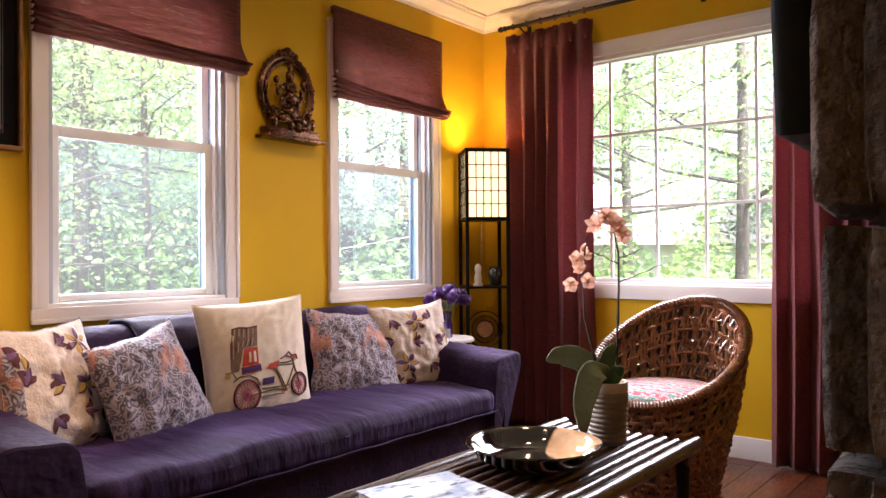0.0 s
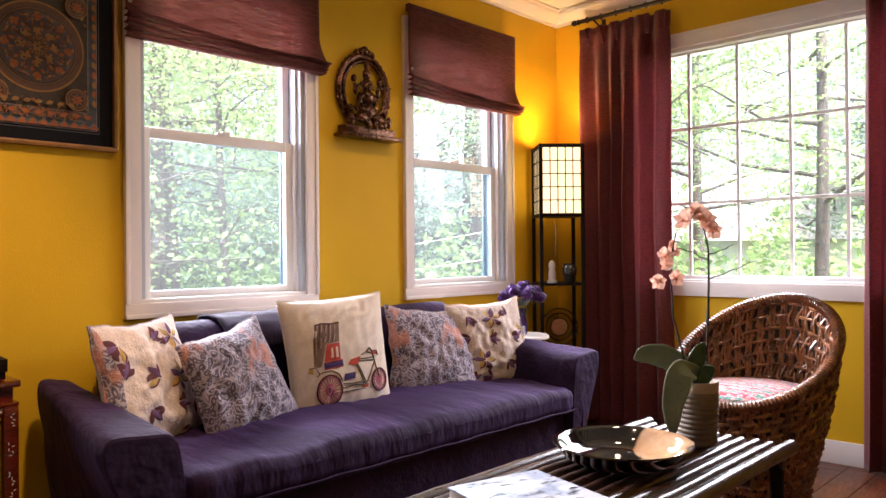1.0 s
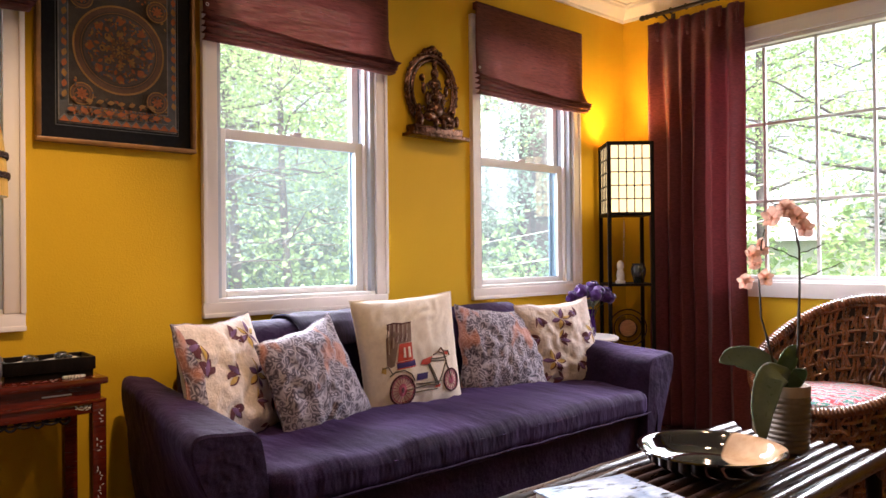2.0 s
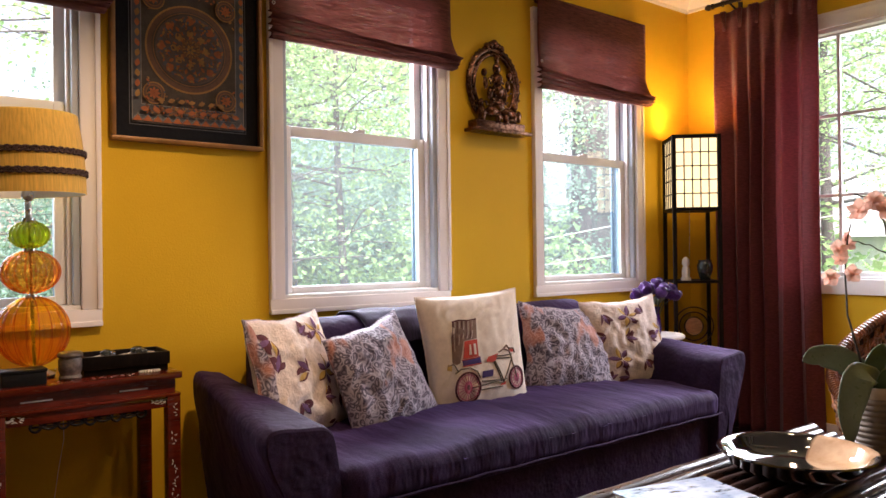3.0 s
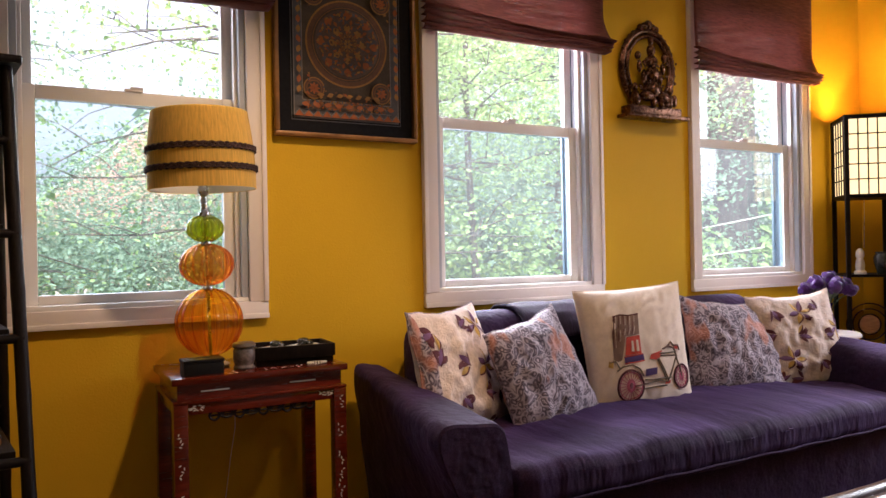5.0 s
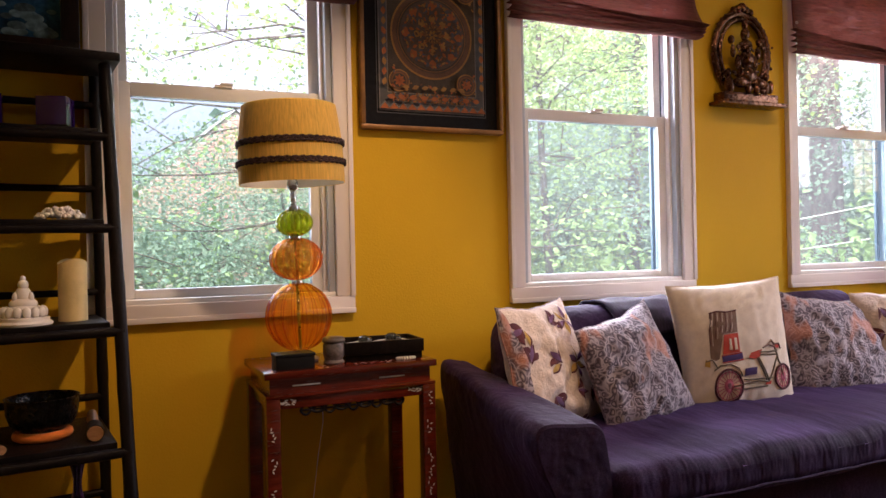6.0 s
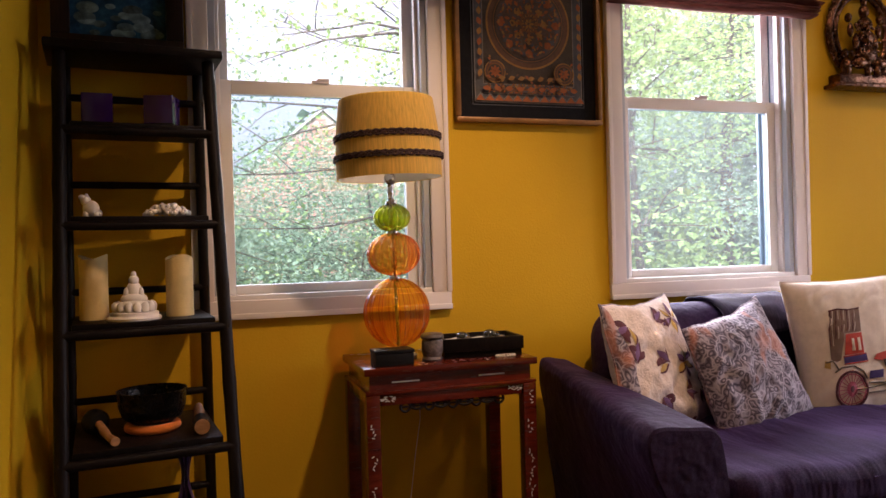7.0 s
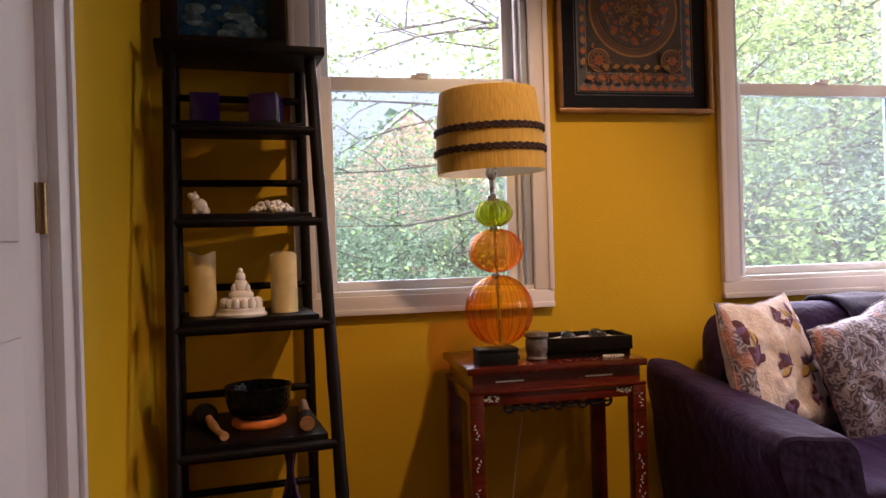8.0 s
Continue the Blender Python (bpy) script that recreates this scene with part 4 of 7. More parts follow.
# ---- sofa ----
def make_sofa():
    s = thing("sofa", (2.03, 2.60, 0), "aubergine velvet sofa with flared arms and one long seat cushion", "sofa")
    # flared arm section: (across, height), from floor inside round to floor outside
    def arm(sign):
        bm = bmesh.new()
        n = 26

        def f(u, v):
            y = -0.425 + 0.83 * v
            t = u
            rise = 0.055 * max(0.0, v - 0.1) ** 0.9
            inner = [(0.958, 0.06), (0.964, 0.30), (0.974, 0.46), (0.992, 0.570), (1.008, 0.604), (1.038, 0.620), (1.100, 0.626), (1.172, 0.632), (1.206, 0.622), (1.216, 0.590), (1.202, 0.53), (1.142, 0.40), (1.074, 0.24), (1.035, 0.06)]
            q = t * (len(inner) - 1)
            i = min(int(q), len(inner) - 2)
            k = q - i
            p0, p1, p2, p3 = inner[max(i - 1, 0)], inner[i], inner[i + 1], inner[min(i + 2, len(inner) - 1)]
            px, pz = (0.5 * (2 * p1[c] + (p2[c] - p0[c]) * k + (2 * p0[c] - 5 * p1[c] + 4 * p2[c] - p3[c]) * k * k + (3 * p1[c] - p0[c] - 3 * p2[c] + p3[c]) * k ** 3) for c in (0, 1))
            pz += rise * max(0, (pz - 0.3) / 0.32)
            edge = min(v, 1 - v) * 0.83
            pull = max(0.0, 1 - edge / 0.03) ** 2 * 0.016
            cx, cz = 1.05, 0.4
            px, pz = px + (cx - px) * pull * 3, pz + (cz - pz) * pull * 1.4 if pz > 0.1 else pz
            px -= 0.10 * v * max(0.0, (px - 0.97) / 0.22) * min(1.0, max(0.0, (pz - 0.1) / 0.4))
            wob = 0.006 * noise.noise(Vector((px * 6 * sign, y * 6, pz * 6)))
            return Vector((sign * (px + wob), y, pz + wob))
        surf(bm, f, n * 2, 26)
        for v in (0, 1):
            mid = Vector((sign * 1.05, -0.425 + 0.83 * v + (-0.006 if v == 0 else 0.006), 0.36))
            surf(bm, lambda u, w: f(u, v).lerp(mid, 0.03 + 0.97 * w) + Vector((0, (-0.004 if v == 0 else 0.004), 0)), n * 2, 6)
            surf(bm, lambda u, w: f(u, v).lerp(f(u, v).lerp(mid, 0.03) + Vector((0, (-0.004 if v == 0 else 0.004), 0)), w), n * 2, 1)
        part("arm", bm, VELVET, s, sharp=50)
    arm(-1), arm(1)
    part("base", rbox(bmesh.new(), (0, 0.02, 0.20), (1.95, 0.82, 0.30), 0.03, 8, wobble=0.004, freq=5), VELVET, s)
    seat = rbox(bmesh.new(), (0, -0.10, 0.415), (1.94, 0.70, 0.125), 0.045, 48, bulge=0.022, wobble=0.010, freq=5)
    for v in seat.verts:
        if v.co.z > 0.44:
            v.co.z += 0.011 * noise.noise(Vector((v.co.x * 17 + v.co.y * 5, v.co.y * 3.0, 0.3))) + 0.005 * noise.noise(Vector((v.co.x * 30, v.co.y * 6, 4)))
    part("seat_cushion", seat, SEAT_VELVET, s)
    part("piping", tube(bmesh.new(), [(-0.96 + 1.92 * k / 30, -0.452 + 0.002 * math.sin(k), 0.372 + 0.002 * math.sin(k * 1.7)) for k in range(31)], 0.004, 6), VELVET, s)
    back = rbox(bmesh.new(), (0, 0.315, 0.55), (1.84, 0.27, 0.60), 0.12, 16, wobble=0.012, freq=3)
    part("backrest", back, VELVET, s)
    for x in (-0.9, 0.9):
        for y in (-0.34, 0.36):
            part("foot", lathe(bmesh.new(), [(0.001, 0.0), (0.022, 0.0), (0.028, 0.06), (0.001, 0.06)], 14, cx=x, cy=y), BLACK_WOOD, s)


make_sofa()

TH = thing("throw", (1.70, 2.915, 0.85), "dark plaid throw folded over the sofa back", "throw blanket")
THROW = cloth("dark_plaid_wool", (0.028, 0.019, 0.045), 0.6, 300, sheen=0.05, slub=(14, 1, 1))
bm = bmesh.new()


def throw_sheet(u, v):
    x = (u - 0.5) * 0.34
    arc = [(-0.168, -0.10), (-0.155, -0.05), (-0.125, -0.012), (-0.07, 0.017), (0.0, 0.026), (0.07, 0.017), (0.13, -0.03)]
    q = v * (len(arc) - 1)
    i = min(int(q), len(arc) - 2)
    k = q - i
    y, z = arc[i][0] * (1 - k) + arc[i + 1][0] * k, arc[i][1] * (1 - k) + arc[i + 1][1] * k
    w = 0.006 * noise.noise(Vector((x * 12, v * 5, 2)))
    return Vector((x, y - abs(w), z + w))


surf(bm, throw_sheet, 16, 22)
part("wool", bm, THROW, TH).modifiers.new("thick", "SOLIDIFY").thickness = 0.012


# ---- cushions ----
def pillow_point(w, h, t, u, v, side=1.0, lift=0.0, seed=0.0):
    e = max(0.0, (1 - abs(u) ** 2.4) * (1 - abs(v) ** 2.4)) ** 0.55
    wild = 0.45 if seed == 23 else 1.9
    pinch = 0.035 + 0.035 * wild
    x = w / 2 * u * (1.03 - pinch * math.cos(v * math.pi / 2)) + 0.006 * wild * noise.noise(Vector((v * 2.6, 3.0, seed)))
    z = h / 2 * v * (1.03 - pinch * math.cos(u * math.pi / 2)) + 0.006 * wild * noise.noise(Vector((u * 2.6, 7.0, seed)))
    wr = 0.010 * wild * noise.noise(Vector((u * 2.3, v * 2.3, seed))) + 0.007 * wild * noise.noise(Vector((u * 6, v * 5, seed + 9)))
    # drawn creases that run in from the seams and corners
    rim = max(abs(u), abs(v))
    wr += 0.008 * rim ** 2 * math.sin(17 * (u - v) + 5 * noise.noise(Vector((u * 3, v * 3, seed)))) * noise.noise(Vector((u * 2.0, v * 2.0, seed + 4))) * 2.2
    bend = 0.022 * (wild - 1.0) * u * v
    return Vector((x, -side * (t * e + wr * e) - lift * side + bend, z))


def pillow(x, y, z, w, h, t, rx, ry, rz, material, label, seed, piped=None):
    p = new("cushion")
    p.matrix_basis = pose(x, y, z, rx, ry, rz)
    tagged(p, label, "cushion", "sofa cushions")
    bm = bmesh.new()
    for side in (1, -1):
        surf(bm, lambda u, v: pillow_point(w, h, t, 2 * u - 1, 2 * v - 1, side, 0, seed), 56, 56)
    bmesh.ops.remove_doubles(bm, verts=bm.verts, dist=0.0008)
    bmesh.ops.recalc_face_normals(bm, faces=bm.faces)
    part("cover", bm, material, p, sharp=70)
    edge = [pillow_point(w, h, t, a, b, 1, 0, seed) for a, b in [(-1 + k / 15, -1) for k in range(31)] + [(1, -1 + k / 15) for k in range(31)] + [(1 - k / 15, 1) for k in range(31)] + [(-1, 1 - k / 15) for k in range(31)]]
    part("seam", tube(bmesh.new(), edge, 0.0025, 5, caps=False), piped or material, p)
    return p


def motif(p, name, polys, w, h, t, seed, material, lift=0.0022):
    """Embroidered shapes, given in cushion units, laid on its front, each a piece."""
    for poly in polys:
        bm = bmesh.new()
        poly = [(max(-0.97, min(0.97, a)), max(-0.97, min(0.97, b))) for a, b in poly]
        c = (sum(a for a, b in poly) / len(poly), sum(b for a, b in poly) / len(poly))
        rings = [[bm.verts.new(pillow_point(w, h, t, c[0] + (a - c[0]) * s, c[1] + (b - c[1]) * s, 1, lift + 0.0008 * (1 - s), seed)) for a, b in poly] for s in (1.0, 0.6, 0.25)]
        for r0, r1 in zip(rings, rings[1:]):
            for k in range(len(poly)):
                bm.faces.new((r0[k], r0[(k + 1) % len(poly)], r1[(k + 1) % len(poly)], r1[k]))
        bm.faces.new(rings[-1])
        part(name, bm, material, p)


def stitch(p, name, lines, w, h, t, seed, material, r=0.0022):
    for ln in lines:
        bm = bmesh.new()
        fine = []
        for (a0, b0), (a1, b1) in zip(ln, ln[1:]):
            fine += [(a0 + (a1 - a0) * k / 4, b0 + (b1 - b0) * k / 4) for k in range(4)]
        fine.append(ln[-1])
        tube(bm, [pillow_point(w, h, t, a, b, 1, 0.002, seed) for a, b in fine], r, 5)
        part(name, bm, material, p)


def leaf_poly(cx, cy, ang, ln, wd, n=6):
    pts = []
    for k in range(2 * n):
        s = k / n if k <= n else 2 - k / n
        side = 1 if k <= n else -1
        a, b = (s - 0.5) * ln, side * wd * math.sin(math.pi * s) * 0.5
        pts.append((cx + a * math.cos(ang) - b * math.sin(ang), cy + a * math.sin(ang) + b * math.cos(ang)))
    return pts


def flowers(p, w, h, t, seed):
    q = random.Random(seed)
    sets = {"maroon_leaf": [], "violet_petal": [], "gold_petal": [], "maroon_edge": []}
    spots = [(-0.62, 0.62), (-0.05, 0.68), (0.50, 0.60), (-0.70, 0.08), (-0.20, 0.12), (0.38, 0.08), (0.78, 0.15), (-0.45, -0.35), (0.10, -0.38), (0.62, -0.40), (-0.72, -0.75), (-0.15, -0.80), (0.40, -0.82)]
    for cx, cy in spots:
        cx, cy = cx + q.uniform(-0.08, 0.08), cy + q.uniform(-0.08, 0.08)
        a0 = q.uniform(0, 6.28)
        n = q.choice((3, 4, 6))
        for k in range(n):
            a = a0 + (k - n / 2) * (0.62 if n < 6 else 1.05)
            d = 0.15
            name = ("violet_petal" if k % 2 else "gold_petal") if n == 6 else ("maroon_leaf", "violet_petal", "maroon_leaf", "gold_petal")[k]
            ln, wd = q.uniform(0.18, 0.28), q.uniform(0.06, 0.10)
            at = (cx + d * math.cos(a), cy + d * math.sin(a), a)
            sets[name].append(leaf_poly(*at, ln, wd))
            if name != "maroon_leaf":
                sets["maroon_edge"].append(leaf_poly(at[0] + 0.02, at[1] - 0.015, a, ln * 1.12, wd * 1.25))
        sets["maroon_leaf"].append(leaf_poly(cx + 0.2 * math.cos(a0), cy + 0.2 * math.sin(a0), a0 + 0.9, 0.18, 0.08))
    for (nm, polys), mt in zip(sets.items(), (MAROON, VIOLET_T, GOLD_T, MAROON)):
        motif(p, nm, polys, w, h, t, seed, mt, 0.0016 if nm == "maroon_edge" else 0.0028)


def disc(cx, cy, r, n=20, ax=1.0):
    return [(cx + ax * r * math.cos(2 * math.pi * k / n), cy + r * math.sin(2 * math.pi * k / n)) for k in range(n)]


cush1 = pillow(1.186, 2.694, 0.668, 0.462, 0.45, 0.075, -16, -1, 27, FLORAL, "oatmeal linen cushion with purple and gold floral embroidery", 21, PAISLEY)
flowers(cush1, 0.462, 0.45, 0.075, 21)
gus = surf(bmesh.new(), lambda u, v: pillow_point(0.462, 0.45, 0.075, -1 + (0.03 + 0.15 * math.sin(math.pi * v) ** 0.8) * u, 2 * v - 1, 1, 0.0040, 21), 8, 36)
part("gusset", gus, PAISLEY, cush1, "grey paisley back turned to the front")
pillow(1.505, 2.645, 0.640, 0.43, 0.41, 0.078, -18, -11, 15, PAISLEY, "grey and salmon paisley cushion leaning tilted", 22)
pillow(2.585, 2.70, 0.640, 0.50, 0.42, 0.08, -18, 4, -8, PAISLEY, "grey and salmon paisley cushion standing square", 24)
cush5 = pillow(2.945, 2.635, 0.645, 0.47, 0.44, 0.075, -14, -3, -14, FLORAL, "oatmeal linen cushion with purple and gold flowers, standing upright", 25)
flowers(cush5, 0.47, 0.44, 0.075, 25)
W3, H3, T3 = 0.478, 0.490, 0.08
cush3 = pillow(1.994, 2.672, 0.682, W3, H3, T3, -10, -2, -7, CANVAS, "cream canvas cushion with an embroidered cycle rickshaw", 23)


def rickshaw(p):
    k = (W3, H3, T3, 23)
    big, small = (-0.16, -0.55), (0.80, -0.50)

    def to(lines):
        def shift(a):
            a = -0.14 + (a + 0.14) * 0.76 if a < 0.3 else 0.194 + (a - 0.3) * 1.21
            return 1.12 * a - 0.225
        return [[(shift(a), b) for a, b in ln] for ln in lines]

    def wheel(c, rx, ry, n=30):
        return [(c[0] + rx * math.cos(2 * math.pi * i / n), c[1] + ry * math.sin(2 * math.pi * i / n)) for i in range(n + 1)]
    stitch(p, "wheel_rim", to([wheel(big, 0.275, 0.245), wheel(small, 0.135, 0.185)]), *k, MAROON, 0.0042)
    stitch(p, "wheel_rim", to([wheel(big, 0.235, 0.208), wheel(small, 0.105, 0.150)]), *k, PINK_T, 0.0018)
    motif(p, "wheel_hub", to([wheel(big, 0.10, 0.105)[:-1], wheel(small, 0.05, 0.07)[:-1]]), *k, PINK_T)
    motif(p, "hub_cap", to([wheel(big, 0.045, 0.05, 12)[:-1]]), *k, MAROON, 0.0036)
    spokes = [[(big[0] + 0.06 * math.cos(a), big[1] + 0.06 * math.sin(a)), (big[0] + 0.26 * math.cos(a), big[1] + 0.23 * math.sin(a))] for a in (2 * math.pi * i / 20 for i in range(20))]
    spokes += [[small, (small[0] + 0.12 * math.cos(a), small[1] + 0.17 * math.sin(a))] for a in (2 * math.pi * i / 14 for i in range(14))]
    stitch(p, "spoke", to(spokes), *k, PINK_T, 0.0013)
    motif(p, "canopy", to([[(-0.46, -0.12), (-0.40, 0.28), (-0.31, 0.55), (-0.16, 0.565), (0.02, 0.555), (0.22, 0.57), (0.19, 0.42), (0.15, 0.24), (-0.16, 0.22), (-0.24, 0.10), (-0.30, -0.14), (-0.38, -0.16)]]), *k, GREY_T)
    # ribs of the folded hood, in two darker and lighter threads
    ribs = [[(-0.42 + 0.10 * i, 0.06 + 0.19 * min(i, 2) / 2), (-0.37 + 0.10 * i, 0.34), (-0.29 + 0.095 * i, 0.55)] for i in range(5)]
    stitch(p, "hood_rib", to(ribs), *k, MAROON, 0.0016)
    stitch(p, "hood_rib", to([[(a + 0.04, b) for a, b in r] for r in ribs]), *k, FLORAL, 0.0013)
    stitch(p, "fringe", to([[(-0.31, 0.55), (-0.16, 0.575), (0.02, 0.56), (0.22, 0.575)]]), *k, MAROON, 0.0026)
    motif(p, "seat_back", to([[(-0.23, -0.08), (-0.15, 0.21), (0.15, 0.23), (0.13, -0.06)]]), *k, RED_T, 0.003)
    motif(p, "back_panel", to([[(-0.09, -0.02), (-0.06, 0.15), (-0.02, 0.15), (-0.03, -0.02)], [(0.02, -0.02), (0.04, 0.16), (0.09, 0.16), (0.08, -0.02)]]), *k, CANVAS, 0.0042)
    motif(p, "seat", to([[(-0.25, -0.20), (-0.25, -0.09), (0.17, -0.06), (0.19, -0.17)], [(0.17, -0.43), (0.19, -0.32), (0.40, -0.32), (0.38, -0.43)]]), *k, NAVY_T, 0.003)
    stitch(p, "seat_edge", to([[(-0.25, -0.10), (0.17, -0.07)], [(-0.25, -0.20), (0.19, -0.18)]]), *k, RED_T, 0.0022)
    motif(p, "tassel", to([[(-0.58, -0.22), (-0.55, -0.13), (-0.48, -0.16), (-0.50, -0.25)]]), *k, GOLD_T, 0.003)
    stitch(p, "mudguard", to([[(-0.42, -0.30), (-0.30, -0.24), (-0.10, -0.23), (0.06, -0.30), (0.13, -0.42)], [(-0.55, -0.16), (-0.44, -0.14), (-0.36, -0.26)]]), *k, LEAF_T, 0.0026)
    motif(p, "saddle", to([[(0.30, -0.17), (0.34, -0.10), (0.50, -0.06), (0.46, -0.17), (0.40, -0.20)]]), *k, RED_T, 0.003)
    stitch(p, "frame", to([[(-0.06, -0.56), (0.40, -0.53), (0.56, -0.56)], [(0.42, -0.18), (0.52, -0.53)], [(0.46, -0.14), (0.74, -0.16), (0.56, -0.55), (0.44, -0.18)], [(0.80, -0.50), (0.73, -0.16), (0.70, 0.02)], [(-0.06, -0.62), (0.54, -0.62)], [(0.16, -0.48), (0.36, -0.50), (0.62, -0.50)], [(0.46, -0.10), (0.60, -0.11), (0.74, -0.10)]]), *k, LEAF_T, 0.0030)
    stitch(p, "handlebar", to([[(0.60, 0.0), (0.66, 0.06), (0.70, 0.0), (0.78, 0.0), (0.80, -0.08)], [(0.52, -0.04), (0.60, 0.0), (0.70, -0.04)]]), *k, GREY_T, 0.0034)
    motif(p, "pedal", to([[(0.50, -0.60), (0.52, -0.55), (0.60, -0.55), (0.59, -0.60)], [(0.68, -0.05), (0.70, -0.01), (0.78, -0.02), (0.77, -0.07)]]), *k, RED_T, 0.003)


rickshaw(cush3)


# ---- corner: lantern, small table with flowers ----
def lantern():
    L = thing("floor_lamp", (3.922, 2.895, 0), "tall black shoji floor lamp with a lit paper shade and shelves", "floor lamp", rz=-43)
    h, top, low = 0.129, 1.776, 1.342
    for sx in (-1, 1):
        for sy in (-1, 1):
            part("post", boxed(sx * h - 0.011, sx * h + 0.011, sy * h - 0.011, sy * h + 0.011, 0, top, bevel=0.002), BLACK_WOOD, L)
    i = h - 0.011
    for z0, z1 in ((top - 0.022, top), (low - 0.012, low + 0.008), (0.905, 0.92), (0.44, 0.455), (0.05, 0.065)):
        for sx in (-1, 1):
            part("rail", boxed(sx * h - 0.009, sx * h + 0.009, -i, i, z0, z1, bevel=0.002), BLACK_WOOD, L)
            part("rail", boxed(-i, i, sx * h - 0.009, sx * h + 0.009, z0, z1, bevel=0.002), BLACK_WOOD, L)
    for z in (0.913, 0.447, 0.057):
        part("shelf", boxed(-i, i, -i, i, z - 0.006, z + 0.004, bevel=0.002), BLACK_WOOD, L)
    z0, z1 = low + 0.008, top - 0.022
    for q in range(4):
        turn = pose(0, 0, 0, 0, 0, 90 * q)
        sh = part("paper_shade", transform(boxed(-i, i, -h + 0.004, -h + 0.006, z0, z1), turn), PAPER, L, "lit cream rice paper", smooth=False)
        bars = bmesh.new()
        for k in range(1, 5):
            x = -i + 2 * i * k / 5
            box(bars, x - 0.003, x + 0.003, -h - 0.003, -h + 0.003, z0, z1)
            zz = z0 + (z1 - z0) * k / 5
            box(bars, -i, i, -h - 0.0035, -h + 0.0025, zz - 0.003, zz + 0.003)
        part("lattice", transform(bars, turn), BLACK_WOOD, sh, "thin black lattice", smooth=False)
    # Added board that keeps the bulb's light off the wall below.
    part("bottom_light_stop", boxed(-i + 0.001, i - 0.001, -i + 0.001, i - 0.001, low - 0.012, low - 0.005), BLACK_WOOD, L, smooth=False)
    part("socket", tube(bmesh.new(), [(0, 0, low), (0, 0, low + 0.06)], 0.018, 12), BLACK, L)
    part("bulb", ball(bmesh.new(), (0, 0, low + 0.12), 0.032, 2), glow("warm_bulb", (1.0, 0.72, 0.36), 1.5), L)
    part("socket_bar", boxed(-i, i, -0.008, 0.008, low - 0.004, low + 0.004), BLACK_WOOD, L)
    part("pull_chain", tube(bmesh.new(), [(-0.02, -0.03, low), (-0.02, -0.03, low - 0.10), (-0.024, -0.03, low - 0.28)], 0.0012, 5), STEEL, L)
    lamp = new("lantern_light", bpy.data.lights.new("lantern_light", "POINT"))
    lamp.data.energy, lamp.data.color, lamp.data.shadow_soft_size = 3.2, (1.0, 0.79, 0.42), 0.03
    lamp.location = (3.922, 2.895, 1.58)


lantern()
fig = thing("figurine", (3.885, 2.915, 0.917), "small white stone figurine on the lamp shelf", "figurine")
part("body", lathe(bmesh.new(), [(0.001, 0), (0.03, 0), (0.03, 0.015), (0.022, 0.022), (0.024, 0.05), (0.02, 0.075), (0.016, 0.085), (0.022, 0.10), (0.02, 0.125), (0.008, 0.14), (0.001, 0.142)], 18), CREAM, fig)
vs = thing("vase", (3.945, 2.825, 0.917), "squat dark ceramic vase on the lamp shelf", "vase")
part("body", lathe(bmesh.new(), [(0.001, 0), (0.026, 0), (0.032, 0.02), (0.044, 0.06), (0.046, 0.09), (0.036, 0.112), (0.04, 0.122), (0.034, 0.122), (0.03, 0.11), (0.001, 0.06)], 24), DARK_CERAMIC, vs)
WIRE = thing("wire_ornament", (3.922, 2.89, 0.451), "round wire ornament with concentric rings on the lower shelf", "ornament", rz=-43)
for k, rr in enumerate((0.055, 0.085, 0.115)):
    part("ring", tube(bmesh.new(), [(rr * math.cos(t), 0.0, 0.19 + rr * math.sin(t)) for t in (2 * math.pi * q / 36 for q in range(37))], 0.004, 6, caps=False), BRONZE_ROD, WIRE)
part("disc", transform(lathe(bmesh.new(), [(0.001, -0.004), (0.05, -0.004), (0.05, 0.004), (0.001, 0.004)], 24), Matrix.Translation((0, 0, 0.19)) @ pose(0, 0, 0, 90, 0, 0)), COPPER_WOOD, WIRE)
part("stand", tube(bmesh.new(), [(-0.06, 0, 0.004), (0, 0, 0.075), (0.06, 0, 0.004)], 0.004, 6), BRONZE_ROD, WIRE)

st = thing("end_table", (3.50, 2.87, 0), "small round white end table beside the sofa", "end table")
part("top", lathe(bmesh.new(), [(0.001, 0.605), (0.16, 0.605), (0.168, 0.612), (0.168, 0.622), (0.16, 0.63), (0.001, 0.63)], 40), WHITE, st)
part("stem", lathe(bmesh.new(), [(0.001, 0.0), (0.13, 0.0), (0.13, 0.015), (0.04, 0.03), (0.022, 0.08), (0.022, 0.56), (0.05, 0.604), (0.001, 0.604)], 24), WHITE, st)
fv = thing("flower_vase", (3.50, 2.86, 0.632), "glass vase of violet silk flowers on the end table", "vase of flowers")
part("vase", lathe(bmesh.new(), [(0.001, 0), (0.03, 0), (0.034, 0.03), (0.03, 0.08), (0.022, 0.12), (0.028, 0.15)], 20), PURPLE_GLASS, fv)
q = random.Random(3)
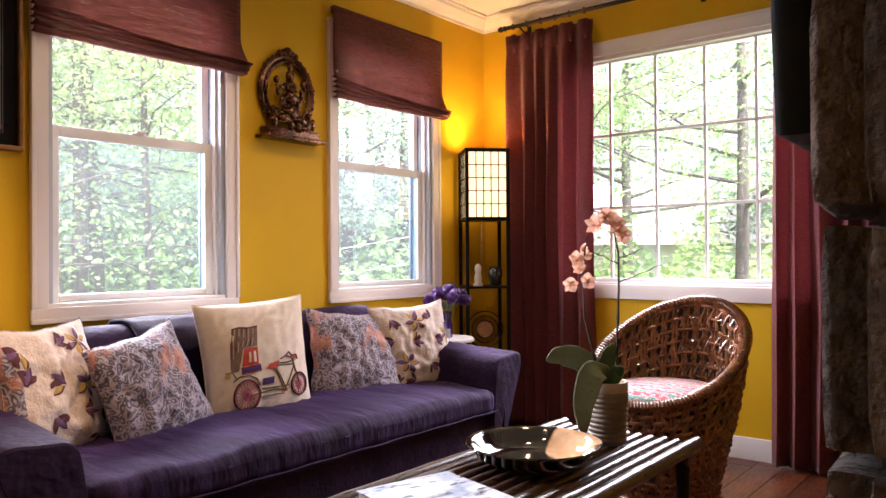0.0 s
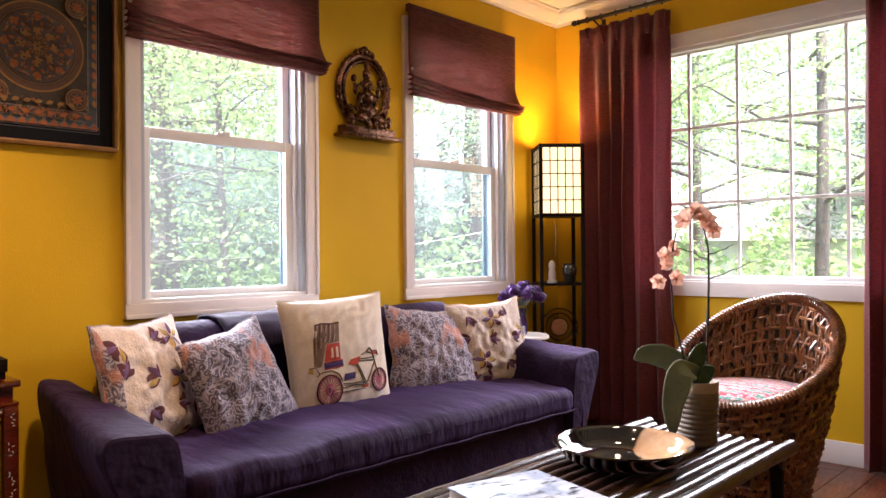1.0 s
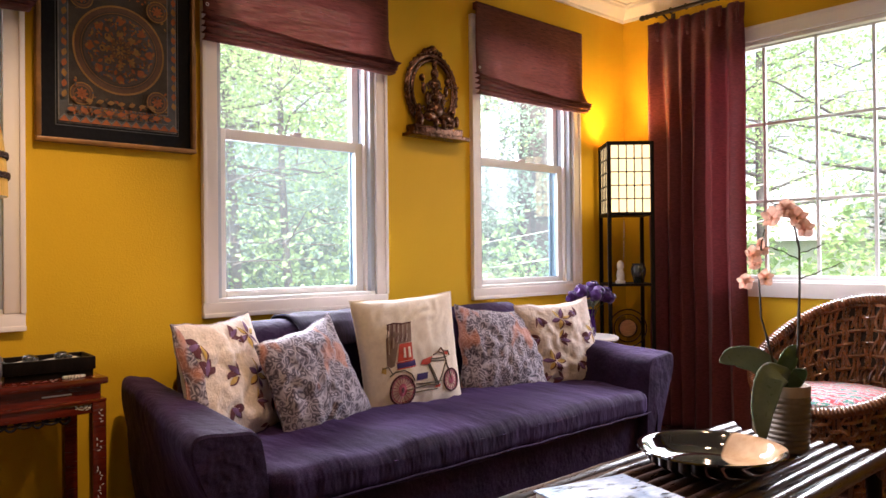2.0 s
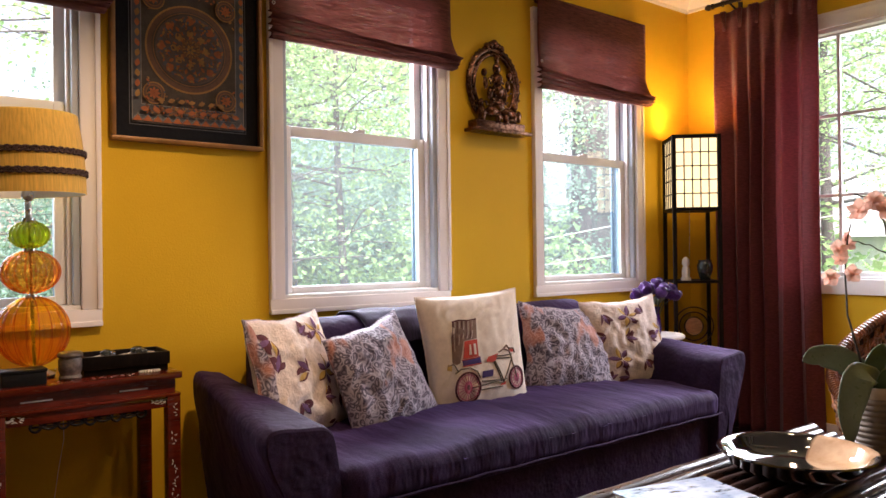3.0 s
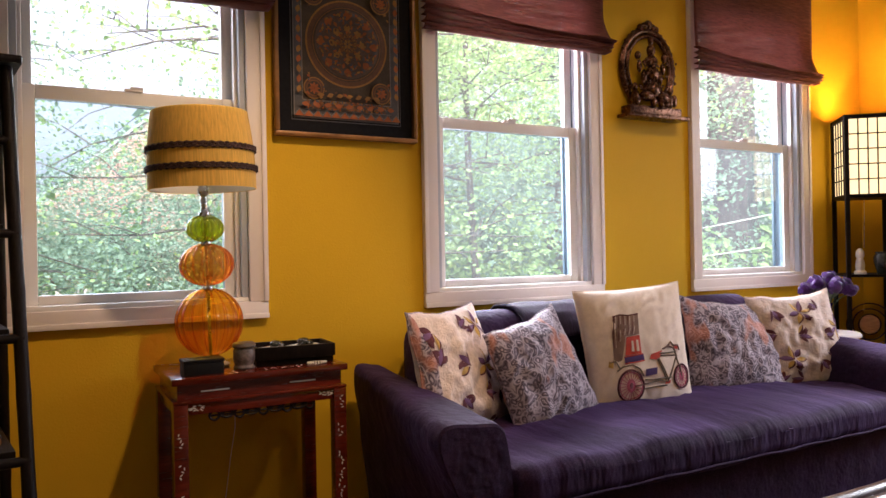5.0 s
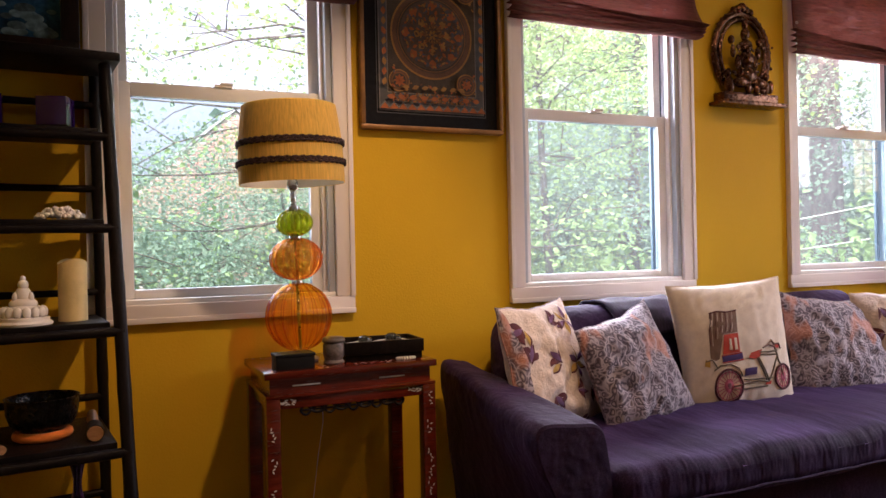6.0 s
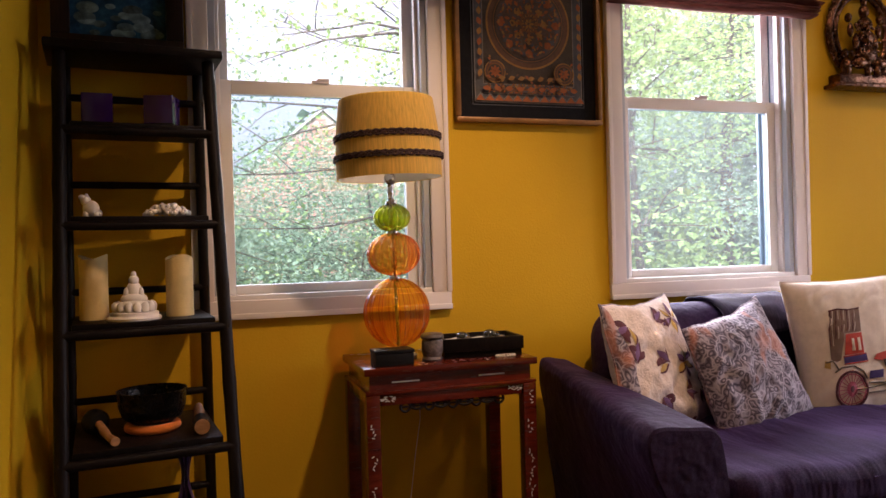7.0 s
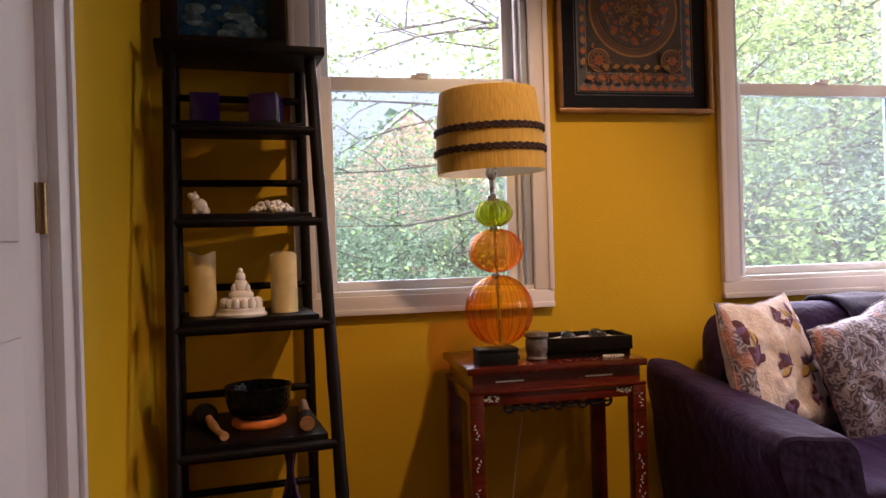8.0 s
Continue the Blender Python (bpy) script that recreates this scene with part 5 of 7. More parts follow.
for k in range(11):
    a, rr = k * 2.4, 0.02 + 0.028 * math.sqrt(k)
    c = Vector((rr * math.cos(a) * 1.15, rr * math.sin(a), 0.300 - rr * 0.8 + q.uniform(-0.01, 0.01)))
    bm = bmesh.new()
    for j in range(26):
        d = Vector((q.gauss(0, 1), q.gauss(0, 1), q.gauss(0.4, 0.8))).normalized()
        s1, s2 = ring_frame(d)
        ctr = c + d * 0.034
        quad = [ctr - s1 * 0.016 - d * 0.008, ctr + s2 * 0.014, ctr + s1 * 0.016 + d * 0.007, ctr - s2 * 0.014]
        bm.faces.new([bm.verts.new(v) for v in quad])
    ball(bm, c, 0.030, 2)
    part("bloom", bm, PETAL_PURPLE, fv)
    part("stem", tube(bmesh.new(), [(0, 0, 0.05), (c.x * 0.4, c.y * 0.4, 0.16), tuple(c)], 0.0025, 5), LEAF_DARK, fv)
for k in range(6):
    a = k * 1.05 + 0.3
    bm = bmesh.new()
    surf(bm, lambda u, v: Vector((math.cos(a) * (0.02 + 0.085 * u) - math.sin(a) * (v - 0.5) * 0.05 * math.sin(math.pi * min(0.98, u + 0.05)), math.sin(a) * (0.02 + 0.085 * u) + math.cos(a) * (v - 0.5) * 0.05 * math.sin(math.pi * min(0.98, u + 0.05)), 0.165 + 0.05 * math.sin(2.2 * u) - 0.004 * abs(v - 0.5))), 8, 4)
    part("leaf", bm, LEAF_PALE, fv).modifiers.new("thick", "SOLIDIFY").thickness = 0.0012
jar = thing("candle_jar", (3.40, 2.80, 0.63), "small clear glass candle jar on the end table", "jar")
part("glass", lathe(bmesh.new(), [(0.001, 0), (0.032, 0), (0.035, 0.01), (0.035, 0.055), (0.032, 0.06)], 20), clear_glass("clear_jar", (0.9, 0.9, 0.9), 1.0, 0.25), jar)


# ---- wall pieces ----
def plaque():
    """A bronze plaque: arch, seated figure as plain masses, shelf."""
    bm = bmesh.new()
    box(bm, -0.185, 0.20, -0.115, 0.0, 0.0, 0.018, bevel=0.004)
    box(bm, -0.16, 0.17, -0.085, 0.0, 0.018, 0.06, bevel=0.008)
    for rad, thick, y in ((0.165, 0.017, -0.02), (0.140, 0.010, -0.03)):
        arch = [(rad * math.cos(t) * 0.98, y, 0.245 + rad * 1.12 * math.sin(t)) for t in (-0.95 + (math.pi + 1.9) * k / 36 for k in range(37))]
        tube(bm, arch, thick, 10)
    for k in range(27):
        t = -0.8 + (math.pi + 1.6) * k / 26
        ball(bm, (0.177 * math.cos(t) * 0.98, -0.022, 0.245 + 0.198 * math.sin(t)), 0.011, 1)
    for a, rr in ((0, 0.026), (0.05, 0.018), (-0.05, 0.018), (0.025, 0.02), (-0.025, 0.02)):
        ball(bm, (a, -0.03, 0.455 - abs(a) * 0.3), rr, 2)
    masses = [((0, -0.055, 0.14), 0.052, (1.1, 0.8, 1)), ((0, -0.06, 0.215), 0.036, (1.15, 0.8, 1.1)), ((0, -0.055, 0.275), 0.034, (1, 0.8, 1)), ((0, -0.075, 0.235), 0.014, (0.8, 0.8, 2.2)), ((0, -0.05, 0.33), 0.024, (1, 0.9, 1.3)), ((0, -0.05, 0.375), 0.015, (1, 1, 1.7)),
              ((0.05, -0.055, 0.20), 0.018, (0.9, 0.9, 2.0)), ((-0.05, -0.055, 0.20), 0.018, (0.9, 0.9, 2.0)), ((0.075, -0.05, 0.25), 0.014, (1, 1, 2.2)), ((-0.075, -0.05, 0.25), 0.014, (1, 1, 2.2)), ((0.085, -0.05, 0.30), 0.017, (1, 1, 1.2)), ((-0.085, -0.05, 0.30), 0.017, (1, 1, 1.2)),
              ((0.05, -0.08, 0.105), 0.028, (1.6, 0.9, 0.9)), ((-0.055, -0.08, 0.105), 0.028, (1.6, 0.9, 0.9)), ((0.03, -0.09, 0.075), 0.018, (0.9, 0.9, 1.6)), ((-0.02, -0.09, 0.08), 0.018, (0.9, 0.9, 1.7)), ((0.105, -0.06, 0.09), 0.026, (0.9, 0.9, 1.5)), ((-0.11, -0.06, 0.09), 0.028, (0.9, 0.9, 1.6)), ((0.115, -0.06, 0.14), 0.016, (1, 1, 1.3)), ((-0.115, -0.06, 0.145), 0.017, (1, 1, 1.3)), ((0.06, -0.09, 0.07), 0.014, (1.6, 1, 0.8)), ((0.148, -0.05, 0.10), 0.02, (0.8, 0.8, 1.6))]
    for c, rr, sc in masses:
        ball(bm, c, rr, 3, sc)
    q = random.Random(8)
    for k in range(70):
        ball(bm, (q.gauss(0, 0.055), -0.075 - q.uniform(0, 0.022), 0.075 + q.random() * 0.2), q.uniform(0.005, 0.010), 1)
    for v in bm.verts:
        v.co += v.co.normalized() * 0.003 * noise.noise(v.co * 60)
    transform(bm, Matrix.Diagonal((1.0, 0.80, 1.0, 1.0)))
    ob = part("wall_statue", bm, BRONZE)
    ob.matrix_basis = pose(2.510, WALL_Y, 1.695)
    tagged(ob, "aged bronze seated statue under an arch on a wall shelf", "statue")


plaque()


def mandala():
    x0, x1, z0, z1 = 0.676, 1.251, 1.514, 2.185
    cx, w, h = (x0 + x1) / 2, x1 - x0, z1 - z0
    f = thing("framed_mandala", (cx, WALL_Y, z0), "framed mandala painting with a black mat and gilt frame", "picture")
    e = 0.018
    for d in ((-w / 2, w / 2, -0.035, -0.002, 0, e), (-w / 2, w / 2, -0.035, -0.002, h - e, h), (-w / 2, -w / 2 + e, -0.0345, -0.002, e, h - e), (w / 2 - e, w / 2, -0.0345, -0.002, e, h - e)):
        part("frame", boxed(*d, bevel=0.006), GILT, f)
    MATB = plain("black_mat", (0.006, 0.006, 0.009), 0.7, var=0.2, spec=0.15)
    part("mat", boxed(-w / 2 + e, w / 2 - e, -0.014, -0.004, e, h - e), MATB, f, smooth=False)
    cols = [flat("mandala_umber", (0.125, 0.060, 0.032)), flat("mandala_ochre", (0.19, 0.085, 0.03)), flat("mandala_slate", (0.085, 0.085, 0.090)), flat("mandala_rust", (0.33, 0.095, 0.024)), flat("mandala_gold", (0.30, 0.15, 0.035)), flat("mandala_olive", (0.060, 0.043, 0.030)), flat("mandala_line", (0.20, 0.185, 0.17)), flat("mandala_disc", (0.105, 0.070, 0.052))]
    mz, half_w, lo_z, hi_z = 0.362, w / 2 - 0.074, 0.072, h - 0.06
    lay = [0]

    def sheet(name, polys, mt):
        lay[0] += 1
        for group in ([[p] for p in polys] if name in ("petal", "motif", "border") else [polys]):
            bm = bmesh.new()
            for p in group:
                bm.faces.new([bm.verts.new((a, -0.0142 - 0.00035 * lay[0], b)) for a, b in p])
            part(name, bm, mt, f, smooth=False)

    def rect(a0, a1, b0, b1):
        return [(a0, b0), (a1, b0), (a1, b1), (a0, b1)]

    sheet("border_line", [rect(-half_w - 0.008, half_w + 0.008, lo_z - 0.008, hi_z + 0.008)], cols[2])
    sheet("border", [rect(-half_w - 0.005, half_w + 0.005, lo_z - 0.005, hi_z + 0.005)], MATB)
    sheet("field", [rect(-half_w, half_w, lo_z, hi_z)], cols[0])
    sheet("border", [rect(-half_w, -half_w + 0.034, lo_z, hi_z), rect(half_w - 0.034, half_w, lo_z, hi_z), rect(-half_w + 0.034, half_w - 0.034, lo_z, lo_z + 0.068)], cols[2])
    sheet("field", [rect(-half_w + 0.037, half_w - 0.037, lo_z + 0.071, hi_z - 0.037)], cols[5])
    edges = []
    for a, lo in ((half_w - 0.0345, lo_z + 0.0685), (half_w - 0.003, lo_z + 0.003)):
        edges += [rect(-a - 0.0015, -a + 0.0015, lo, hi_z), rect(a - 0.0015, a + 0.0015, lo, hi_z), rect(-a, a, lo - 0.0015, lo + 0.0015)]
    edges += [rect(-half_w + 0.034, half_w - 0.034, lo_z + 0.0335, lo_z + 0.0365)]
    sheet("border_line", edges, cols[6])
    sheet("border", [rect(-0.115, -0.03, lo_z + 0.040, lo_z + 0.064), rect(0.03, 0.115, lo_z + 0.040, lo_z + 0.064)], cols[5])
    R = half_w - 0.048
    discs = [(R, 4), (R - 0.007, 0), (R - 0.024, 5), (R - 0.027, 1), (R - 0.031, 5), (R - 0.036, 7)]
    for rr, ci in discs:
        sheet("ring", [[(rr * math.cos(2 * math.pi * k / 64), mz + rr * math.sin(2 * math.pi * k / 64)) for k in range(64)]], cols[ci])
    q = random.Random(4)
    for rr, n, ln, wd, ci in ((R - 0.058, 8, 0.034, 0.030, 3), (R - 0.052, 16, 0.02, 0.016, 2), (0.062, 8, 0.030, 0.026, 4), (0.085, 16, 0.022, 0.012, 3), (0.030, 8, 0.034, 0.016, 1), (0.045, 8, 0.016, 0.012, 3), (0.012, 6, 0.018, 0.010, 4)):
        sheet("petal", [leaf_poly(rr * math.cos(t), mz + rr * math.sin(t), t, ln, wd) for t in (2 * math.pi * (k + 0.5 * (n == 16)) / n for k in range(n))], cols[ci])
    for sx in (-1, 1):
        for z in (lo_z + 0.112, hi_z - 0.08):
            c = sx * (half_w - 0.078)
            for rr, ci in ((0.041, 4), (0.037, 0), (0.030, 1), (0.026, 5)):
                sheet("corner_ring", [[(c + rr * math.cos(2 * math.pi * k / 28), z + rr * math.sin(2 * math.pi * k / 28)) for k in range(28)]], cols[ci])
            sheet("petal", [leaf_poly(c + 0.012 * math.cos(t), z + 0.012 * math.sin(t), t, 0.022, 0.010) for t in (2 * math.pi * k / 8 for k in range(8))], cols[3])
    zig = []
    n = 12
    for k in range(n):
        a = -half_w + 2 * half_w * k / n
        s = 2 * half_w / n
        zig.append([(a, lo_z + 0.006), (a + s, lo_z + 0.006), (a + s / 2, lo_z + 0.028)])
    sheet("zigzag", zig, cols[3])
    s = 2 * half_w / n
    peaks = [(-half_w + s * k / 2, lo_z + (0.030 if k % 2 else 0.010)) for k in range(2 * n + 1)]
    sheet("zigzag_line", [[(a0, b0), (a1, b1), (a1, b1 + 0.003), (a0, b0 + 0.003)] for (a0, b0), (a1, b1) in zip(peaks, peaks[1:])], cols[6])
    for ci, n in ((3, 190), (4, 150), (2, 150), (1, 120), (0, 90)):
        bm = bmesh.new()
        lay[0] += 1
        for k in range(n):
            if k % 2:
                if (k // 2) % 8 == 0:
                    t0, rr, tilt, size = q.uniform(0, 0.78), (R - 0.045) * math.sqrt(q.random()), q.uniform(0, 3.1), q.uniform(0.009, 0.016)
                t = t0 + 2 * math.pi * ((k // 2) % 8) / 8
                c = (rr * math.cos(t), mz + rr * math.sin(t))
                bm.faces.new([bm.verts.new((a, -0.0142 - 0.00035 * lay[0], b)) for a, b in leaf_poly(c[0], c[1], t + tilt, size, size * 0.6, 4)])
                continue
            else:
                c = (q.uniform(-half_w + 0.045, half_w - 0.045), q.uniform(lo_z + 0.075, hi_z - 0.045))
                if abs(math.hypot(c[0], c[1] - mz) - R) < 0.03 or math.hypot(c[0], c[1] - mz) < R:
                    c = (c[0], lo_z + 0.036 + 0.03 * q.random())
            bm.faces.new([bm.verts.new((a, -0.0142 - 0.00035 * lay[0], b)) for a, b in leaf_poly(c[0], c[1], q.uniform(0, 3.1), q.uniform(0.008, 0.016), q.uniform(0.005, 0.009), 4)])
        tagged(part("fine_ornament", bm, cols[ci], f, smooth=False), kind="stuff")
    motifs, m2 = [], []
    for k in range(9):
        a = -half_w + 0.02 + (2 * half_w - 0.04) * (k + 0.5) / 9
        motifs.append(leaf_poly(a, lo_z + 0.05, q.uniform(-0.3, 0.3), 0.030, 0.018))
    for k in range(12):
        z = lo_z + 0.085 + (hi_z - lo_z - 0.1) * (k + 0.5) / 12
        for s in (-1, 1):
            (motifs if k % 2 else m2).append(leaf_poly(s * (half_w - 0.017), z, 1.57 + q.uniform(-0.4, 0.4), 0.03, 0.018))
    for k in range(7):
        a = -half_w + 0.10 + (2 * half_w - 0.2) * k / 6
        m2.append(leaf_poly(a, lo_z + 0.088, q.uniform(-0.5, 0.5), 0.028, 0.016))
    sheet("motif", motifs, cols[3])
    sheet("motif", m2, cols[4])


mandala()


# ---- coffee table and what stands on it ----
def bamboo(bm, a, b, r, nodes=5, seg=10):
    """A bamboo cane from a to b with swollen joints."""
    a, b = Vector(a), Vector(b)
    n = nodes * 6
    pts, rad = [], []
    for k in range(n + 1):
        f = k / n
        d = abs(((f * nodes + 0.37) % 1.0) - 0.5) * 2
        pts.append(a.lerp(b, f))
        rad.append(r * (1 + 0.10 * max(0.0, (d - 0.72) / 0.28)))
    return tube(bm, pts, rad, seg)


def coffee_table():
    t = thing("coffee_table", (1.95, 1.315, 0), "dark glossy bamboo slat coffee table", "coffee table")
    for y in (-0.26, 0.26):
        part("side_pole", bamboo(bmesh.new(), (-0.72, y, 0.455), (0.68, y, 0.455), 0.024, 4, 14), ESPRESSO, t)
    for k in range(10):
        y = -0.211 + 0.0469 * k
        part("slat", bamboo(bmesh.new(), (-0.66, y, 0.456 + 0.001 * (k % 3)), (0.625 + 0.006 * math.sin(k * 2.1), y, 0.456), 0.0205, 4, 10), ESPRESSO, t)
    for x in (-0.6, -0.1, 0.32, 0.585):
        part("cross_pole", bamboo(bmesh.new(), (x, -0.27, 0.417), (x, 0.27, 0.417), 0.019, 3), ESPRESSO, t)
    for x in (-0.6, 0.585):
        for y in (-0.245, 0.245):
            part("leg", bamboo(bmesh.new(), (x, y, 0), (x, y, 0.44), 0.023, 3), BLACK_WOOD, t)
    for y in (-0.245, 0.245):
        part("stretcher", bamboo(bmesh.new(), (-0.6, y, 0.15), (0.585, y, 0.15), 0.014, 4), BLACK_WOOD, t)


coffee_table()


def bowl_finish():
    m, nt, bs = base_mat("black_and_tan_finish")
    # Tan within a radius of a point off to one side, black elsewhere.
    tc, sep = nt.nodes.new("ShaderNodeTexCoord"), nt.nodes.new("ShaderNodeVectorMath")
    sep.operation = "DISTANCE"
    nt.links.new(tc.outputs["Object"], sep.inputs[0])
    sep.inputs[1].default_value = (0.165, -0.085, 0.03)
    rg = nt.nodes.new("ShaderNodeMapRange")
    rg.inputs["From Min"].default_value, rg.inputs["From Max"].default_value = 0.128, 0.118
    nt.links.new(sep.outputs["Value"], rg.inputs["Value"])
    tan = mixed(nt, noisy(nt, tc.outputs["Object"], 18.0), (0.44, 0.24, 0.12), (0.60, 0.38, 0.22))
    nt.links.new(mixed(nt, rg.outputs["Result"], (0.006, 0.005, 0.005), tan), bs.inputs["Base Color"])
    bs.inputs["Roughness"].default_value, bs.inputs["Coat Weight"].default_value, bs.inputs["Coat Roughness"].default_value = 0.07, 1.0, 0.03
    return m


bw = thing("bowl", (2.02, 1.335, 0.478), "wide shallow glossy bowl, black with a tan patch, on the table", "bowl")
part("dish", lathe(bmesh.new(), [(0.001, 0.006), (0.06, 0.006), (0.11, 0.008), (0.145, 0.016), (0.170, 0.034), (0.186, 0.055), (0.198, 0.063), (0.207, 0.064), (0.209, 0.060), (0.196, 0.050), (0.178, 0.026), (0.150, 0.008), (0.11, 0.0), (0.001, 0.0)], 64), bowl_finish(), bw, sharp=60)


def cover_mat():
    m, nt, bs = base_mat("photo_cover")
    v = coords(nt, (1, 1, 1))
    col = mixed(nt, noisy(nt, v, 9.0, 4, 0.6, 0.40, 0.6), (0.36, 0.44, 0.58), (0.72, 0.76, 0.84))
    col = mixed(nt, noisy(nt, coords(nt, (1, 3, 1)), 14.0, 3, 0.6, 0.56, 0.68), col, (0.14, 0.17, 0.20))
    nt.links.new(col, bs.inputs["Base Color"])
    bs.inputs["Roughness"].default_value, bs.inputs["Coat Weight"].default_value = 0.22, 0.6
    return m


bk = thing("book", (1.51, 1.275, 0.478), "large glossy photo book with a pale blue cover", "book", rz=-15)
part("cover", boxed(-0.145, 0.145, -0.185, 0.185, 0.028, 0.032, bevel=0.001), cover_mat(), bk)
part("pages", boxed(-0.14, 0.14, -0.18, 0.18, 0.004, 0.028), CREAM, bk, smooth=False)
part("back_cover", boxed(-0.145, 0.145, -0.185, 0.185, 0.0, 0.004, bevel=0.001), WHITE, bk)


def orchid():
    o = thing("orchid", (2.375, 1.265, 0.478), "peach orchid with two flowering stems in a ribbed clay pot", "potted orchid")

    def at(l, z, d=0.0):
        return Vector((l * 0.63 + d * 0.776, -l * 0.776 + d * 0.63, z))
    prof = [(0.001, 0.0), (0.052, 0.0)]
    for k in range(10):
        z = 0.008 + 0.0165 * k
        prof += [(0.060 + 0.0008 * k, z), (0.065 + 0.0007 * k, z + 0.006), (0.065 + 0.0007 * k, z + 0.010), (0.060 + 0.0008 * k, z + 0.0155)]
    prof += [(0.066, 0.178), (0.066, 0.205), (0.060, 0.205), (0.058, 0.185), (0.001, 0.180)]
    pot = part("pot", lathe(bmesh.new(), prof, 36), POT_CLAY, o)
    part("collar", lathe(bmesh.new(), [(0.0655, 0.174), (0.0685, 0.176), (0.0695, 0.204), (0.0675, 0.208), (0.059, 0.207), (0.058, 0.19)], 36), plain("pale_clay", (0.42, 0.31, 0.22), 0.6, var=0.2, big=14), pot, "pale bare clay collar")
    part("moss", ball(bmesh.new(), (0, 0, 0.178), 0.055, 2, (1, 1, 0.25)), LEAF_DARK, pot)

    def blade(pts, wid, mt, tw=0.0):
        bm = bmesh.new()
        pts = [Vector(p) for p in pts]

        def f(u, v):
            q = u * (len(pts) - 1)
            i = min(int(q), len(pts) - 2)
            k = q - i
            k2 = k
            p = pts[i].lerp(pts[i + 1], k2)
            d = (pts[i + 1] - pts[i]).normalized()
            s = d.cross(Vector((-0.776, -0.63, tw))).normalized()
            n = s.cross(d)
            w = wid * (math.sin(math.pi * min(1, 0.08 + u * 0.92)) ** 0.6)
            return p + s * (v - 0.5) * w + n * 0.35 * w * (v - 0.5) ** 2
        surf(bm, f, 22, 8)
        bmesh.ops.smooth_vert(bm, verts=bm.verts, factor=0.5, use_axis_x=True, use_axis_y=True, use_axis_z=True)
        part("leaf", bm, mt, o).modifiers.new("thick", "SOLIDIFY").thickness = 0.003
    blade([at(0, 0.19), at(-0.04, 0.245), at(-0.10, 0.285), at(-0.16, 0.295), at(-0.205, 0.275)], 0.085, LEAF_PALE, 0.3)
    blade([at(-0.01, 0.20), at(-0.03, 0.25, -0.03), at(-0.07, 0.24, -0.07), at(-0.10, 0.14, -0.09), at(-0.098, 0.04, -0.09)], 0.09, LEAF_PALE, 0.6)
    blade([at(0, 0.19), at(-0.01, 0.25), at(0.01, 0.30), at(0.035, 0.33, 0.02)], 0.06, LEAF_DARK, 0.0)
    blade([at(0, 0.19), at(-0.03, 0.25, 0.04), at(-0.06, 0.28, 0.07), at(-0.09, 0.27, 0.1)], 0.06, LEAF_DARK, 0.3)
    blade([at(0.01, 0.19), at(0.03, 0.24, -0.02), at(0.045, 0.26, -0.05)], 0.05, LEAF_DARK, 0.3)

    def stem(pts, r0, r1, name="stem"):
        n = len(pts)
        fine, rad = [], []
        for i in range((n - 1) * 5 + 1):
            q = i / 5
            k = min(int(q), n - 2)
            fine.append(Vector(pts[k]).lerp(Vector(pts[k + 1]), q - k) + Vector((0, 0, 0.002 * math.sin(i * 1.7))))
            rad.append((r0 + (r1 - r0) * i / ((n - 1) * 5)) * (1.5 if i % 10 == 7 else 1))
        part(name, tube(bmesh.new(), fine, rad, 7), STEM, o)
    stem([at(0.03, 0.18), at(0.035, 0.35), at(0.042, 0.52), at(0.042, 0.635), at(0.030, 0.70), at(0.008, 0.755), at(-0.015, 0.775), at(-0.05, 0.785)], 0.0045, 0.002)
    stem([at(-0.02, 0.18), at(-0.045, 0.30), at(-0.075, 0.42), at(-0.08, 0.55), at(-0.07, 0.66), at(-0.06, 0.70)], 0.004, 0.002)
    stem([at(0.042, 0.60), at(-0.01, 0.63), at(-0.06, 0.645)], 0.0022, 0.0015, "twig")
    stem([at(0.042, 0.62), at(0.085, 0.635), at(0.125, 0.655)], 0.0022, 0.0012, "twig")
    stem([at(0.044, 0.54), at(0.12, 0.57), at(0.19, 0.60)], 0.0022, 0.0012, "twig")
    q = random.Random(11)

    def bloom(l, z, d, s, yaw, pitch):
        bm = bmesh.new()
        for k in range(5):
            a = 2 * math.pi * k / 5 + 0.3
            wd = 1.2 if k in (1, 4) else 0.75
            surf(bm, lambda u, v: Vector((math.cos(a) * s * u - math.sin(a) * (v - 0.5) * s * wd * math.sin(math.pi * min(0.97, 0.1 + 0.85 * u)), -0.006 - 0.35 * s * u * u + 0.12 * s * abs(v - 0.5), math.sin(a) * s * u + math.cos(a) * (v - 0.5) * s * wd * math.sin(math.pi * min(0.97, 0.1 + 0.85 * u)))), 7, 4)
        ball(bm, (0, -0.012, -0.004), s * 0.17, 1)
        transform(bm, Matrix.Translation(at(l, z, d)) @ pose(0, 0, 0, pitch, 0, yaw))
        part("flower", bm, PETAL, o)
    for l, z, d in ((-0.005, 0.765, -0.01), (0.035, 0.735, 0.0), (0.05, 0.70, -0.02), (-0.03, 0.735, 0.02), (0.02, 0.76, 0.03)):
        bloom(l, z, d, q.uniform(0.030, 0.038), -52 + q.uniform(-50, 50), q.uniform(-30, 20))
